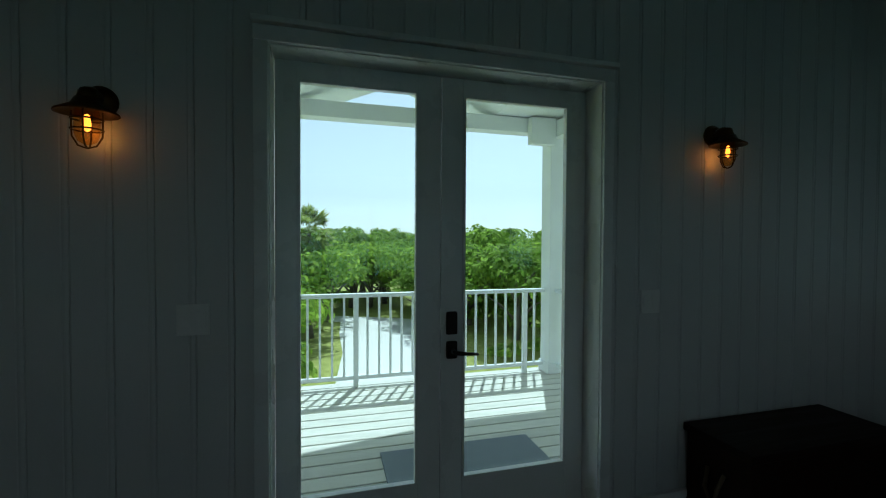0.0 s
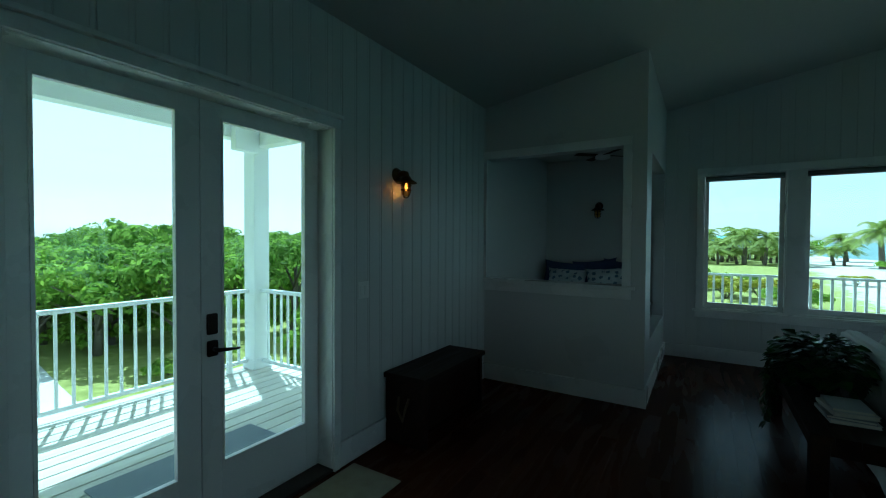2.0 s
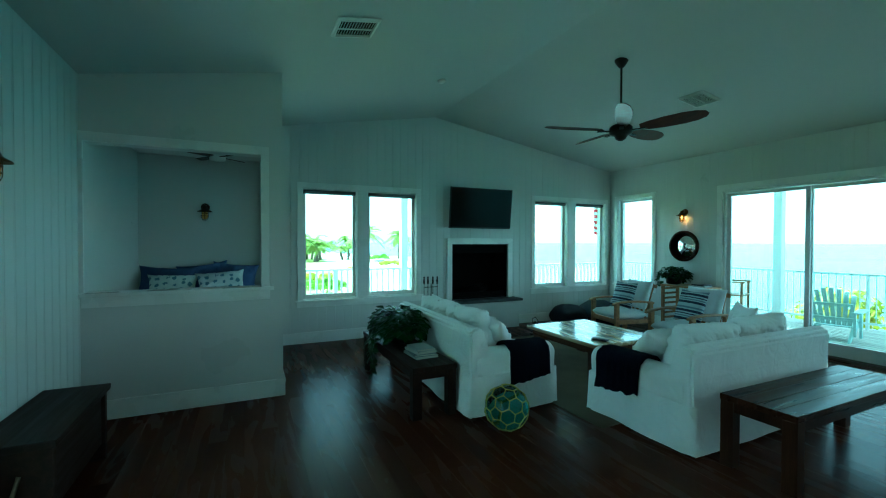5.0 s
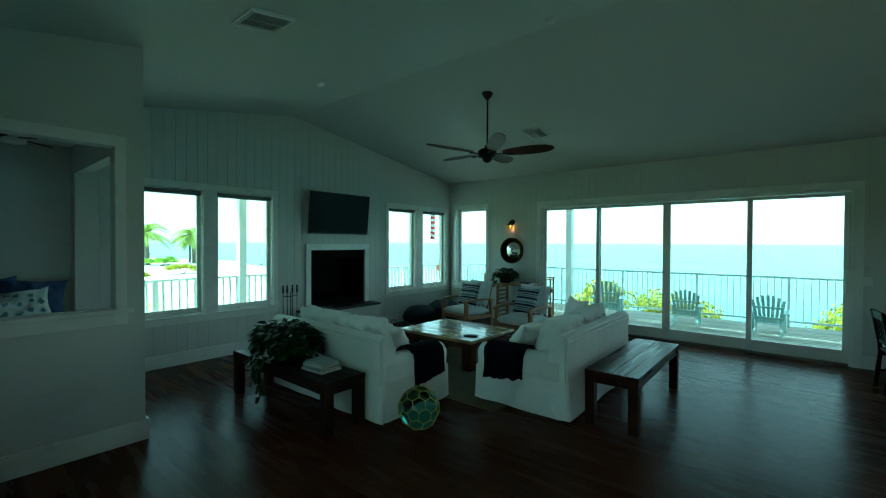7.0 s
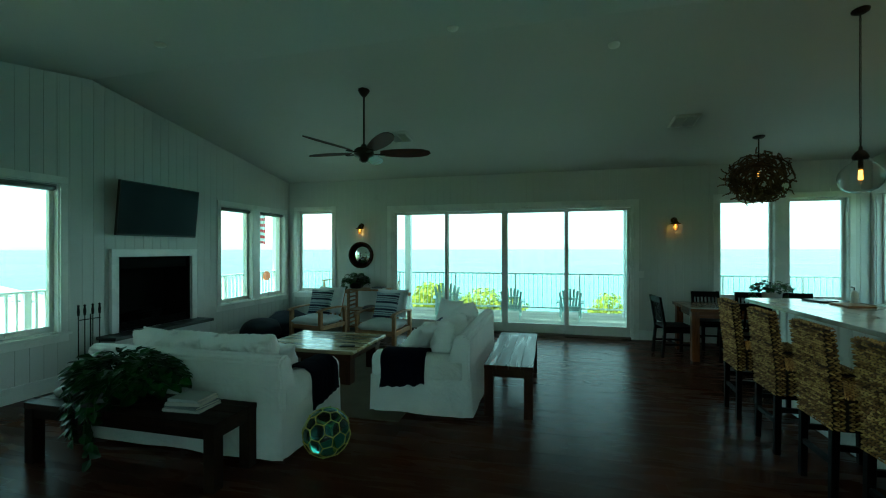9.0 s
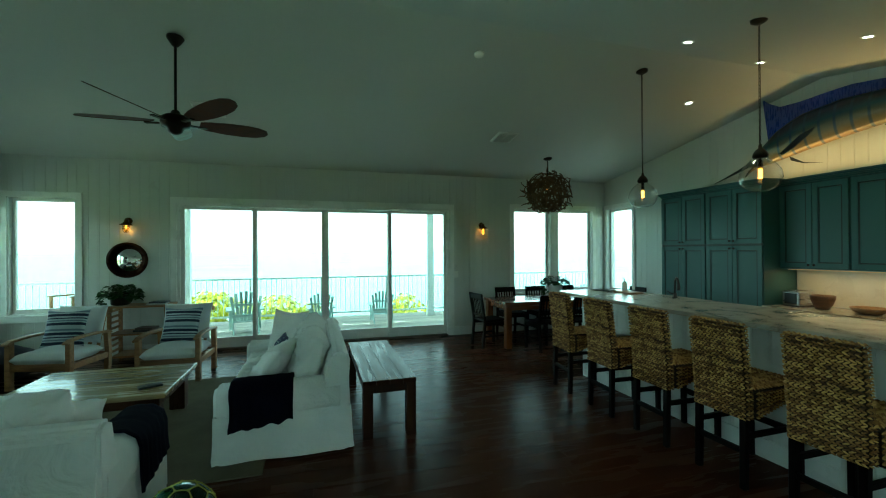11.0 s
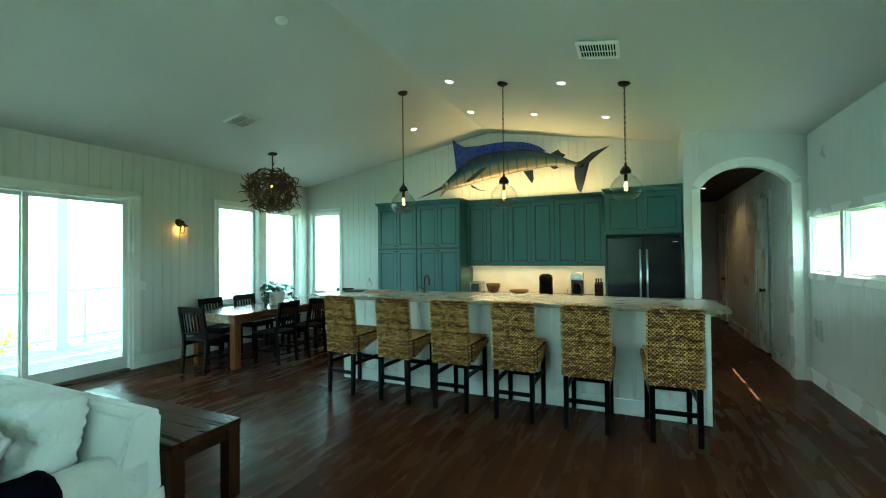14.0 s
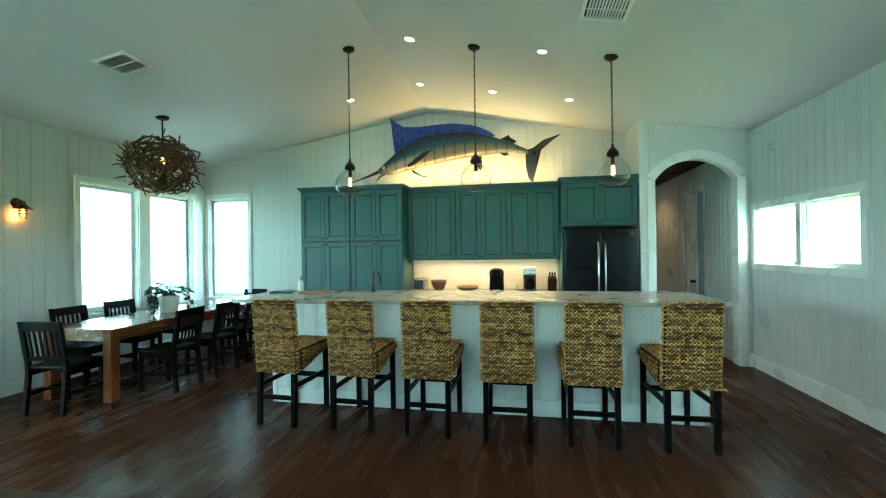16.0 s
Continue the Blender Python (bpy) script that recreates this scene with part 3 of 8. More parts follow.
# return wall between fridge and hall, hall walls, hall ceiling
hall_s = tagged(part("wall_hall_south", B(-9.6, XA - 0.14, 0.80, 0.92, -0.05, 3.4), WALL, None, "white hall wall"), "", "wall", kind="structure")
bm = bmesh.new()
for a, b, z0, z1 in seg(-9.6, XA - 0.142, -0.05, 3.0, [(-6.00, -5.20, -0.05, 2.38), (-9.20, -8.30, -0.05, 2.38)]):
    box(bm, a, b, 2.00, 2.11, z0, z1)
hall_n = tagged(part("wall_hall_north", bm, WALL, None, "white beadboard hall wall with two doorways"), "", "wall", kind="structure")
tagged(part("wall_hall_end", B(-9.7, -9.6, 0.80, 2.32, -0.05, 3.4), WALL, None, "white wall at the end of the hall"), "", "wall", kind="structure")
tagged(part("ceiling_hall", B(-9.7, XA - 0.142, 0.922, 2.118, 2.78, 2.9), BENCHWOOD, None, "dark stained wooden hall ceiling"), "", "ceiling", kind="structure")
# added panel: the bluish light of the room beyond, put into a flat colour
BLUISH_ROOM = surface("bluish_room_stand_in", (0.30, 0.40, 0.46), (0.36, 0.46, 0.52), 0.35)
for k, (a, b) in enumerate(((-6.00, -5.20), (-9.20, -8.30))):
    d = thing("door_%d" % (3 + k), "white hall door leaf with a dark knob beside a bluish stand-in panel", "door", pose(0, 2.0, 0), kind="structure")
    part("casing", casing(a, b, 0, 2.38, 0.07, 0.02), TRIM, d)
    m = a + 0.42
    part("door_leaf", B(a + 0.003, m - 0.002, 0.012, 0.052, 0.01, 2.375, bev=0.003), TRIM, d)
    bm = bmesh.new()
    box(bm, m + 0.002, b - 0.003, 0.05, 0.09, 0.01, 2.375, 0.003)
    box(bm, m + 0.09, b - 0.09, 0.044, 0.06, 0.2, 2.2, 0.006)
    part("door_leaf", bm, BLUISH_ROOM, d, "flat blue-grey panel standing in for the bluish-lit room behind")
    bm = bmesh.new()
    lathe(bm, [(0, 0), (0.030, 0), (0.030, 0.008), (0.014, 0.012), (0.014, 0.035), (0.030, 0.045), (0.028, 0.065), (0, 0.072)], 16)
    bmesh.ops.transform(bm, matrix=pose(m - 0.05, 0.012, 0.96, 90, 0, 0), verts=bm.verts)
    part("door_knob", bm, OILBRONZE, d)

# alcove with a built-in bed
AX, AYS = 3.54, 0.50
bm = bmesh.new()
for a, b, z0, z1 in seg(AYS, YN, -0.05, 3.4, [(0.70, 2.09, 1.11, 2.41)]):
    box(bm, AX, AX + 0.13, a, b, z0, z1)
tagged(part("wall_alcove_front", bm, WALL, None, "white half wall of the sleeping alcove with an opening"), "", "wall", kind="structure")
bm = bmesh.new()
for a, b, z0, z1 in seg(AX + 0.13, XE, -0.05, 3.5, [(3.95, 5.55, 0.55, 2.41)]):
    box(bm, a, b, AYS, AYS + 0.12, z0, z1)
tagged(part("wall_alcove_side", bm, WALL, None, "white alcove wall with an open side"), "", "wall", kind="structure")
tr = thing("trim", "white casing and ledge round the alcove opening", "trim", pose(AX, 0, 0, 0, 0, -90), kind="structure")
part("casing", casing(-2.09, -0.70, 1.11, 2.41, 0.075, 0.02, bottom=False), TRIM, tr)
part("ledge", B(-2.12, -0.585, -0.05, 0.15, 1.075, 1.112, bev=0.006), TRIM, tr)
part("apron", B(-2.11, -0.62, -0.02, 0.0, 0.985, 1.073, bev=0.003), TRIM, tr)
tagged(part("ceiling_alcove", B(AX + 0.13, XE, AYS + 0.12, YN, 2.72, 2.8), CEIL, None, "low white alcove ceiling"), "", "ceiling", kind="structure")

# baseboards
def base(name, where, runs, h=0.165):
    for k, (a, b) in enumerate(runs):
        bm = bmesh.new()
        box(bm, a, b, -0.018, 0.002, 0.0, h, 0.003)
        box(bm, a, b, -0.024, 0.0, h - 0.03, h + 0.006, 0.003)
        ob = tagged(part("baseboard", bm, TRIM, None, "white painted baseboard"), "", "baseboard", kind="structure")
        ob.matrix_basis = where


base("n", ON["north"], [(XA, -0.30), (1.34, AX)])
base("e", ON["east"], [(-0.50, 2.18), (3.78, 6.26)])
base("s", ON["south"], [(-5.72, -3.44), (1.34, 4.76)])
base("w", ON["west"], [(-6.26, -4.12)])
base("a", ON["arch"], [(0.80, 0.89), (2.06, 2.12)])
base("al", pose(AX, 0, 0, 0, 0, -90), [(-2.12, -0.48)])
base("as", pose(0, AYS, 0), [(AX - 0.02, XE)])
base("hn", pose(0, 2.0, 0), [(-9.6, -9.27), (-8.23, -6.07), (-5.13, XA - 0.16)])

# ---- outside ----
GZ = -3.7
GROUND, nt, p = principled("sandy_ground_with_grass")
v = coords(nt, "Object")
n1 = node(nt, "ShaderNodeTexNoise", {"Vector": v, "Scale": 0.07, "Detail": 5.0, "Distortion": 0.4})
n2 = node(nt, "ShaderNodeTexNoise", {"Vector": v, "Scale": 2.5, "Detail": 6.0})
n3 = node(nt, "ShaderNodeTexNoise", {"Vector": v, "Scale": 0.8, "Detail": 4.0})
green = ramp(nt, n2.outputs[0], [(0.3, (0.24, 0.27, 0.05)), (0.7, (0.42, 0.43, 0.12))])
sand = ramp(nt, n2.outputs[0], [(0.3, (0.60, 0.57, 0.52)), (0.7, (0.74, 0.71, 0.65))])
mm = node(nt, "ShaderNodeMath", {0: n1.outputs[0], 1: 0.5}, operation="MULTIPLY_ADD")
mm.inputs[2].default_value = 0.0
nt.links.new(n3.outputs[0], mm.inputs[2])
sy = node(nt, "ShaderNodeSeparateXYZ", {0: v})
sl1 = node(nt, "ShaderNodeMath", {0: sy.outputs[0], 1: 0.10}, operation="MULTIPLY_ADD")
nt.links.new(sy.outputs[1], sl1.inputs[2])
sl2 = node(nt, "ShaderNodeMath", {0: mm.outputs[0], 1: 9.0}, operation="MULTIPLY_ADD")
nt.links.new(sl1.outputs[0], sl2.inputs[2])
msk = node(nt, "ShaderNodeMapRange", {0: sl2.outputs[0], 1: 0.5, 2: -1.5})
mixc = node(nt, "ShaderNodeMix", {0: msk.outputs[0], 6: green, 7: sand}, data_type="RGBA")
nt.links.new(mixc.outputs[2], p.inputs["Base Color"])
p.inputs["Roughness"].default_value = 0.95
bump(nt, p, n2.outputs[0], 0.5, 0.05)


def shore(x):
    out = -17.0 - 0.38 * min(max(x - 5.0, 0.0), 115.0) + 0.25 * max(0.0, x - 120.0)
    return min(out, -0.145 * x) if x > 120 else out


bm = bmesh.new()
cols = [-2500, -600, -200, -100, -60, -30, -15, 0, 10, 20, 30, 45, 60, 90, 130, 200, 320, 600, 2500]
rows = []
for x in cols:
    s = shore(x)
    ys = [s - 40, s - 4, s, s + 2.5, s + 6, 0, 12, 25, 45, 80, 150, 400, 2500]
    zs = [GZ - 4, GZ - 1.2, GZ - 0.75, GZ - 0.3, GZ, GZ, GZ, GZ, GZ, GZ, GZ, GZ, GZ]
    rows.append([bm.verts.new((x, max(y, s + 6.0 + i * 0.01) if i > 4 else y, z)) for i, (y, z) in enumerate(zip(ys, zs))])
for a, b in zip(rows, rows[1:]):
    for i in range(len(a) - 1):
        bm.faces.new((a[i], b[i], b[i + 1], a[i + 1]))
tagged(part("ground", bm, GROUND), "pale sandy ground with patchy green grass", "ground", kind="structure")

SEA, nt, p = principled("turquoise_sea_water")
v = coords(nt, "Object", (1, 1.6, 1))
w1 = node(nt, "ShaderNodeTexNoise", {"Vector": v, "Scale": 0.02, "Detail": 5.0})
w2 = node(nt, "ShaderNodeTexNoise", {"Vector": v, "Scale": 0.9, "Detail": 5.0})
nt.links.new(ramp(nt, w1.outputs[0], [(0.35, (0.085, 0.225, 0.22)), (0.65, (0.13, 0.28, 0.27))]), p.inputs["Base Color"])
p.inputs["Roughness"].default_value = 0.25
p.inputs["Specular IOR Level"].default_value = 0.2
bump(nt, p, w2.outputs[0], 0.35, 0.25)
bm = bmesh.new()
q = [bm.verts.new(c) for c in ((-4500, -4500, GZ - 0.7), (4500, -4500, GZ - 0.7), (4500, 100, GZ - 0.7), (-4500, 100, GZ - 0.7))]
bm.faces.new(q)
tagged(part("water", bm, SEA), "calm turquoise sea reaching the horizon", "sea", kind="structure")

# ---- living area ----
def prism(bm, pts, y0, y1, m=None, smooth=False):
    """A profile of (x, z) points drawn out from y0 to y1."""
    a = [bm.verts.new((x, y0, z)) for x, z in pts]
    b = [bm.verts.new((x, y1, z)) for x, z in pts]
    n = len(pts)
    for i in range(n):
        bm.faces.new((a[i], b[i], b[(i + 1) % n], a[(i + 1) % n])).smooth = smooth
    bm.faces.new(a)
    bm.faces.new(b[::-1])
    bmesh.ops.recalc_face_normals(bm, faces=bm.faces)
    if m:
        bmesh.ops.transform(bm, matrix=m, verts=a + b)
    return bm


def arcs(cx, cz, r, a0, a1, n):
    return [(cx + r * math.cos(radians(a0 + (a1 - a0) * i / n)), cz + r * math.sin(radians(a0 + (a1 - a0) * i / n))) for i in range(n + 1)]


def sofa(name, label, m, L=1.86, D=0.95):
    s = thing(name, label, "sofa", m, group="sofas round the coffee table")
    hl, hd, aw = L / 2, D / 2, 0.23
    bm = bmesh.new()
    box(bm, -hl + 0.03, hl - 0.03, -hd + 0.05, hd - 0.02, 0.06, 0.36, 0.01)
    part("frame", bm, SLIP, s)
    # skirt hanging in soft folds with corner pleats
    bm = bmesh.new()
    per, path = [], [(-hl, -hd), (hl, -hd), (hl, hd), (-hl, hd)]
    for k in range(4):
        (xa, ya), (xb, yb) = path[k], path[(k + 1) % 4]
        n = 34
        for i in range(n):
            t = i / n
            nx, ny = (yb - ya), -(xb - xa)
            ln = math.hypot(nx, ny)
            edge = min(t, 1 - t) * ln
            pleat = 0.020 * math.exp(-((edge - 0.03) / 0.02) ** 2)
            per.append((xa + (xb - xa) * t, ya + (yb - ya) * t, nx / ln, ny / ln, pleat))
    levels = [(0.366, 0.002), (0.352, 0.005), (0.30, 0.008), (0.18, 0.014), (0.07, 0.022), (0.022, 0.028)]
    rings = []
    for z, fl in levels:
        ring = []
        for i, (x, y, nx, ny, pl) in enumerate(per):
            w = fl * (1 + 0.7 * noise.noise(Vector((x * 4, y * 4, 1.3)))) - pl * (0.36 - z) * 3
            ring.append(bm.verts.new((x + nx * w, y + ny * w, z + (0.008 * noise.noise(Vector((x * 3, y * 3, 0))) if z < 0.05 else 0))))
        rings.append(ring)
    for a, b in zip(rings, rings[1:]):
        for i in range(len(per)):
            j = (i + 1) % len(per)
            bm.faces.new((b[i], b[j], a[j], a[i])).smooth = True
    part("skirt", bm, SLIP, s)
    for sx in (-1, 1):
        bm = bmesh.new()
        pts = [(-0.115, 0.34), (-0.118, 0.40)] + arcs(-0.02, 0.485, 0.105, 170, 60, 8) + arcs(0.02, 0.49, 0.10, 60, 0, 5) + [(0.115, 0.43), (0.112, 0.34)]
        prism(bm, [(x * -sx, z) for x, z in pts], -hd + 0.0, hd - 0.08, pose(sx * (hl - 0.115), 0, 0), True)
        es = [e for e in bm.edges if abs(e.verts[0].co.y - e.verts[1].co.y) < 1e-4 and abs(e.verts[0].co.y + hd) < 0.01]
        bmesh.ops.bevel(bm, geom=es, offset=0.03, segments=3, affect="EDGES")
        part("arm", bm, SLIP, s)
    bm = bmesh.new()
    prism(bm, [(hd - 0.27, 0.35), (hd, 0.35), (hd - 0.01, 0.56), (hd + 0.0, 0.75), (hd - 0.03, 0.788), (hd - 0.09, 0.80), (hd - 0.15, 0.775)], -hl, hl, pose(0, 0, 0, 0, 0, 90), False)
    es = [e for e in bm.edges]
    bmesh.ops.bevel(bm, geom=es, offset=0.018, segments=2, affect="EDGES")
    part("backrest", bm, SLIP, s)
    n = 2
    w = (L - 2 * aw) / n
    for i in range(n):
        x = -hl + aw + w * (i + 0.5)
        bm = pad(bmesh.new(), w - 0.01, D - 0.29, 0.18, pose(x, -hd + (D - 0.29) / 2 + 0.02, 0.42), 8.0, 0.026, i + L, 34, 32)
        part("seat_cushion", bm, SLIP, s)
        bm = pad(bmesh.new(), w + 0.02, 0.46, 0.27, pose(x, hd - 0.32, 0.665 - 0.012 * i, 74 - 3 * i, 3 - 5 * i, 0), 4.0, 0.040, i + 3 + L, 46, 34)
        part("back_cushion", bm, SLIP, s)
    return s


SOFA1 = pose(3.165, -1.405, 0)
SOFA2 = pose(1.462, -3.01, 0, 0, 0, 90)
sofa("slipcovered_sofa", "white cotton slipcovered sofa with its back to the plant table", SOFA1, 1.91)
sofa("slipcovered_sofa", "white cotton slipcovered sofa with crumpled cushions by the long console", SOFA2, 1.88, 1.01)


def cushion(name, label, mat, m, w=0.5, d=0.5, h=0.16, crease=0.02, seed=1):
    bm = pad(bmesh.new(), w, d, h, None, 2.4, crease, seed, 24, 24, ears=0.13)
    ob = tagged(part(name, bm, mat, None, label), "", "cushion")
    ob.matrix_basis = m
    return ob


cushion("throw_pillow", "plump white cotton pillow on the sofa", SLIP, SOFA1 @ pose(-0.50, 0.02, 0.63, 55, 0, 12), 0.62, 0.42, 0.2, 0.03, 11)
cushion("throw_pillow", "plump white cotton pillow against the sofa back", SLIP, SOFA1 @ pose(0.1, 0.08, 0.70, 62, 0, -8), 0.56, 0.42, 0.2, 0.03, 12)
cushion("throw_pillow", "white cotton pillow propped at the sofa arm", SLIP, SOFA1 @ pose(0.52, 0.05, 0.68, 66, 0, -14), 0.5, 0.46, 0.18, 0.02, 14)
cushion("throw_pillow", "square white pillow standing on the sofa", SLIP, SOFA2 @ pose(-0.56, -0.06, 0.715, 74, 0, 48), 0.50, 0.50, 0.15, 0.015, 15)
cushion("throw_pillow", "loose white cotton pillow leaning forward", SLIP, SOFA2 @ pose(0.43, -0.10, 0.635, 47, 0, -14), 0.62, 0.44, 0.19, 0.032, 16)
# blue patterned pillow
PATTERN, nt, p = principled("navy_print_fabric")
v = coords(nt, "Object", (30, 30, 30))
vo = node(nt, "ShaderNodeTexVoronoi", {"Vector": v, "Scale": 1.2, "Randomness": 0.25})
nt.links.new(ramp(nt, vo.outputs["Distance"], [(0.30, (0.55, 0.58, 0.62)), (0.36, (0.02, 0.03, 0.10))]), p.inputs["Base Color"])
p.inputs["Roughness"].default_value = 0.9
cushion("throw_pillow", "small navy and white printed pillow", PATTERN, SOFA2 @ pose(-0.06, -0.10, 0.63, 58, 0, 14), 0.40, 0.32, 0.12, 0.01, 17)


def throw(label, m, width=0.46, seed=0, drop=0.30):
    """A knitted blanket folded over a sofa arm: m places it with x across the arm."""
    path = [(0.10, 0.44), (0.118, 0.50), (0.122, 0.55), (0.105, 0.61), (0.06, 0.651), (0.0, 0.662), (-0.06, 0.655), (-0.118, 0.61), (-0.134, 0.55), (-0.136, 0.48), (-0.137, 0.42), (-0.142, 0.36), (-0.147, 0.36 - drop * 0.12)]
    bm = bmesh.new()
    nv = 22
    grid = []
    for i, (x, z) in enumerate(path):
        row = []
        for j in range(nv + 1):
            v = j / nv - 0.5
            k = noise.noise(Vector((i * 0.35 + seed, j * 0.35, seed * 2.0)))
            r = 0.010 * abs(math.sin(j * 0.9 + seed)) * (1 if i > 7 else 0.4)
            out = -1 if x < 0 else 1
            hang = (0.022 * noise.noise(Vector((j * 0.3, seed, 5))) - 0.06 * v) if i >= 10 else 0
            row.append(bm.verts.new((x + out * (0.010 + r + 0.008 * abs(k)), v * width * (1 + 0.05 * k) + 0.015 * k, z - 0.038 + hang + 0.006 * k)))
        grid.append(row)
    for a, b in zip(grid, grid[1:]):
        for j in range(nv):
            bm.faces.new((a[j], a[j + 1], b[j + 1], b[j])).smooth = True
    bmesh.ops.recalc_face_normals(bm, faces=bm.faces)
    bmesh.ops.solidify(bm, geom=bm.faces[:], thickness=0.014)
    ob = tagged(part("throw_blanket", bm, NAVY, None, label), "", "blanket", group="navy throws")
    ob.matrix_basis = m
    return ob


throw("dark navy knitted throw draped over a sofa arm", SOFA1 @ pose(-0.84, -0.15, 0), 0.44, 1.0)
throw("dark navy knitted throw hanging over the sofa arm", SOFA2 @ pose(0.825, -0.16, 0, 0, 0, 180), 0.45, 3.0)


def slab_table(name, label, m, L, W, H, top, leg, thick=0.06, legw=0.085, cat="table", planks=4):
    """A plain solid table of planks on square legs with aprons."""
    t = thing(name, label, cat, m)
    for i in range(planks):
        a = -W / 2 + W * i / planks
        part("tabletop_plank", B(-L / 2 + 0.001, L / 2 - 0.001, a + 0.001, a + W / planks - 0.001, H - thick * 0.7, H + (0.001 if i % 2 else 0), bev=0.004), top, t)
    for sx in (-1, 1):
        for sy in (-1, 1):
            x, y = sx * (L / 2 - legw / 2 - 0.004), sy * (W / 2 - legw / 2 - 0.004)
            part("leg", B(x - legw / 2, x + legw / 2, y - legw / 2, y + legw / 2, 0, H - thick * 0.7, bev=0.005), leg, t)
    for sy in (-1, 1):
        y = sy * (W / 2 - 0.03)
        part("apron", B(-L / 2 + legw, L / 2 - legw, y - 0.015, y + 0.015, H - thick * 0.7 - 0.07, H - thick * 0.7 - 0.001, bev=0.003), top, t)
    for sx in (-1, 1):
        x = sx * (L / 2 - 0.03)
        part("apron", B(x - 0.015, x + 0.015, -W / 2 + legw, W / 2 - legw, H - thick * 0.7 - 0.07, H - thick * 0.7 - 0.001, bev=0.003), leg, t)
    return t


slab_table("console_table", "long low dark acacia table behind the plant sofa", pose(3.24, -0.68, 0), 1.72, 0.43, 0.46, BENCHWOOD, BENCHWOOD)
slab_table("console_table", "long narrow brown wooden table behind the white sofa", pose(0.61, -3.01, 0, 0, 0, 90), 1.64, 0.47, 0.50, TABLEWOOD, LEGWOOD)

# coffee table on a boxed base
ct = thing("coffee_table", "low square lacquered wood coffee table on block legs", "coffee table", pose(3.08, -3.15, 0))
part("tabletop", B(-0.64, 0.64, -0.52, 0.52, 0.385, 0.43, bev=0.012), OAK, ct)
part("apron", B(-0.58, 0.58, -0.46, 0.46, 0.30, 0.384, bev=0.006), TABLEWOOD, ct)
for sx in (-1, 1):
    for sy in (-1, 1):
        part("leg", B(sx * 0.5 - 0.07, sx * 0.5 + 0.07, sy * 0.38 - 0.07, sy * 0.38 + 0.07, 0.012, 0.30, bev=0.008), LEGWOOD, ct)
bm = bmesh.new()
box(bm, -0.09, 0.09, -0.045, 0.045, 0, 0.018, 0.008)
box(bm, -0.07, 0.07, -0.03, 0.03, 0.018, 0.022, 0.003)
rc = tagged(part("remote_control", bm, BLACKPLASTIC, None, "black remote control lying on the coffee table"), "", "remote")
rc.matrix_basis = pose(2.62, -2.86, 0.43, 0, 0, 25)

bm = bmesh.new()
box(bm, -1.55, 1.55, -1.35, 1.35, 0.0, 0.012, 0.005)
rug = tagged(part("rug", bm, SISAL, None, "flat olive-brown sisal rug under the coffee table"), "", "rug")
rug.matrix_basis = pose(3.15, -3.2, 0.0005)

# float ball in a rope net
fb = thing("glass_float", "green glass fishing float in a yellow rope net", "glass float", pose(1.93, -1.13, 0.181))
R = 0.18
part("ball", lathe(bmesh.new(), [(R * math.sin(math.pi * i / 24), -R * math.cos(math.pi * i / 24)) for i in range(25)], 36), GREENGLASS, fb)
bm = bmesh.new()
tmp = bmesh.new()
bmesh.ops.create_icosphere(tmp, subdivisions=2, radius=1.0)
bmesh.ops.rotate(tmp, verts=tmp.verts, cent=(0, 0, 0), matrix=Euler((0.4, 0.3, 0.2)).to_matrix())
for e in tmp.edges:
    a, b = (f.calc_center_median().normalized() for f in e.link_faces)
    pts = [(a.lerp(b, i / 5)).normalized() * (R + 0.004) for i in range(6)]
    tube(bm, pts, 0.0036, 6)
for f in tmp.faces:
    c = f.calc_center_median().normalized() * (R + 0.005)
    bmesh.ops.create_icosphere(bm, subdivisions=1, radius=0.008, matrix=Matrix.Translation(c))
tmp.free()
part("rope_net", bm, ROPE, fb, "knotted yellow rope net")

# books
PAPER = surface("page_edges", (0.6, 0.57, 0.5), (0.7, 0.67, 0.6), 0.9, scale=4, fine=300, stretch=(1, 1, 30))
for k, (w, d, h, ang, c) in enumerate(((0.30, 0.23, 0.022, 4, (0.55, 0.56, 0.56)), (0.29, 0.22, 0.018, -3, (0.22, 0.24, 0.27)), (0.27, 0.21, 0.024, 8, (0.62, 0.6, 0.56)), (0.25, 0.19, 0.02, 2, (0.5, 0.53, 0.55)))):
    z = 0.4605 + [0, 0.0225, 0.041, 0.0655][k]
    bk = thing("book", "hardback book in a stack on the plant table", "book", pose(2.78, -0.70, z, 0, 0, ang), group="stacked books")
    bm = bmesh.new()
    box(bm, -w / 2, w / 2, -d / 2, d / 2, 0, 0.003, 0.001)
    box(bm, -w / 2, w / 2, -d / 2, d / 2, h - 0.003, h, 0.001)
    box(bm, -w / 2, w / 2, d / 2 - 0.003, d / 2, 0.003, h - 0.003)
    part("cover", bm, surface("book_cover_%d" % k, tuple(v * 0.9 for v in c), c, 0.4), bk)
    part("pages", B(-w / 2 + 0.005, w / 2 - 0.005, -d / 2 + 0.004, d / 2 - 0.003, 0.003, h - 0.003), PAPER, bk)


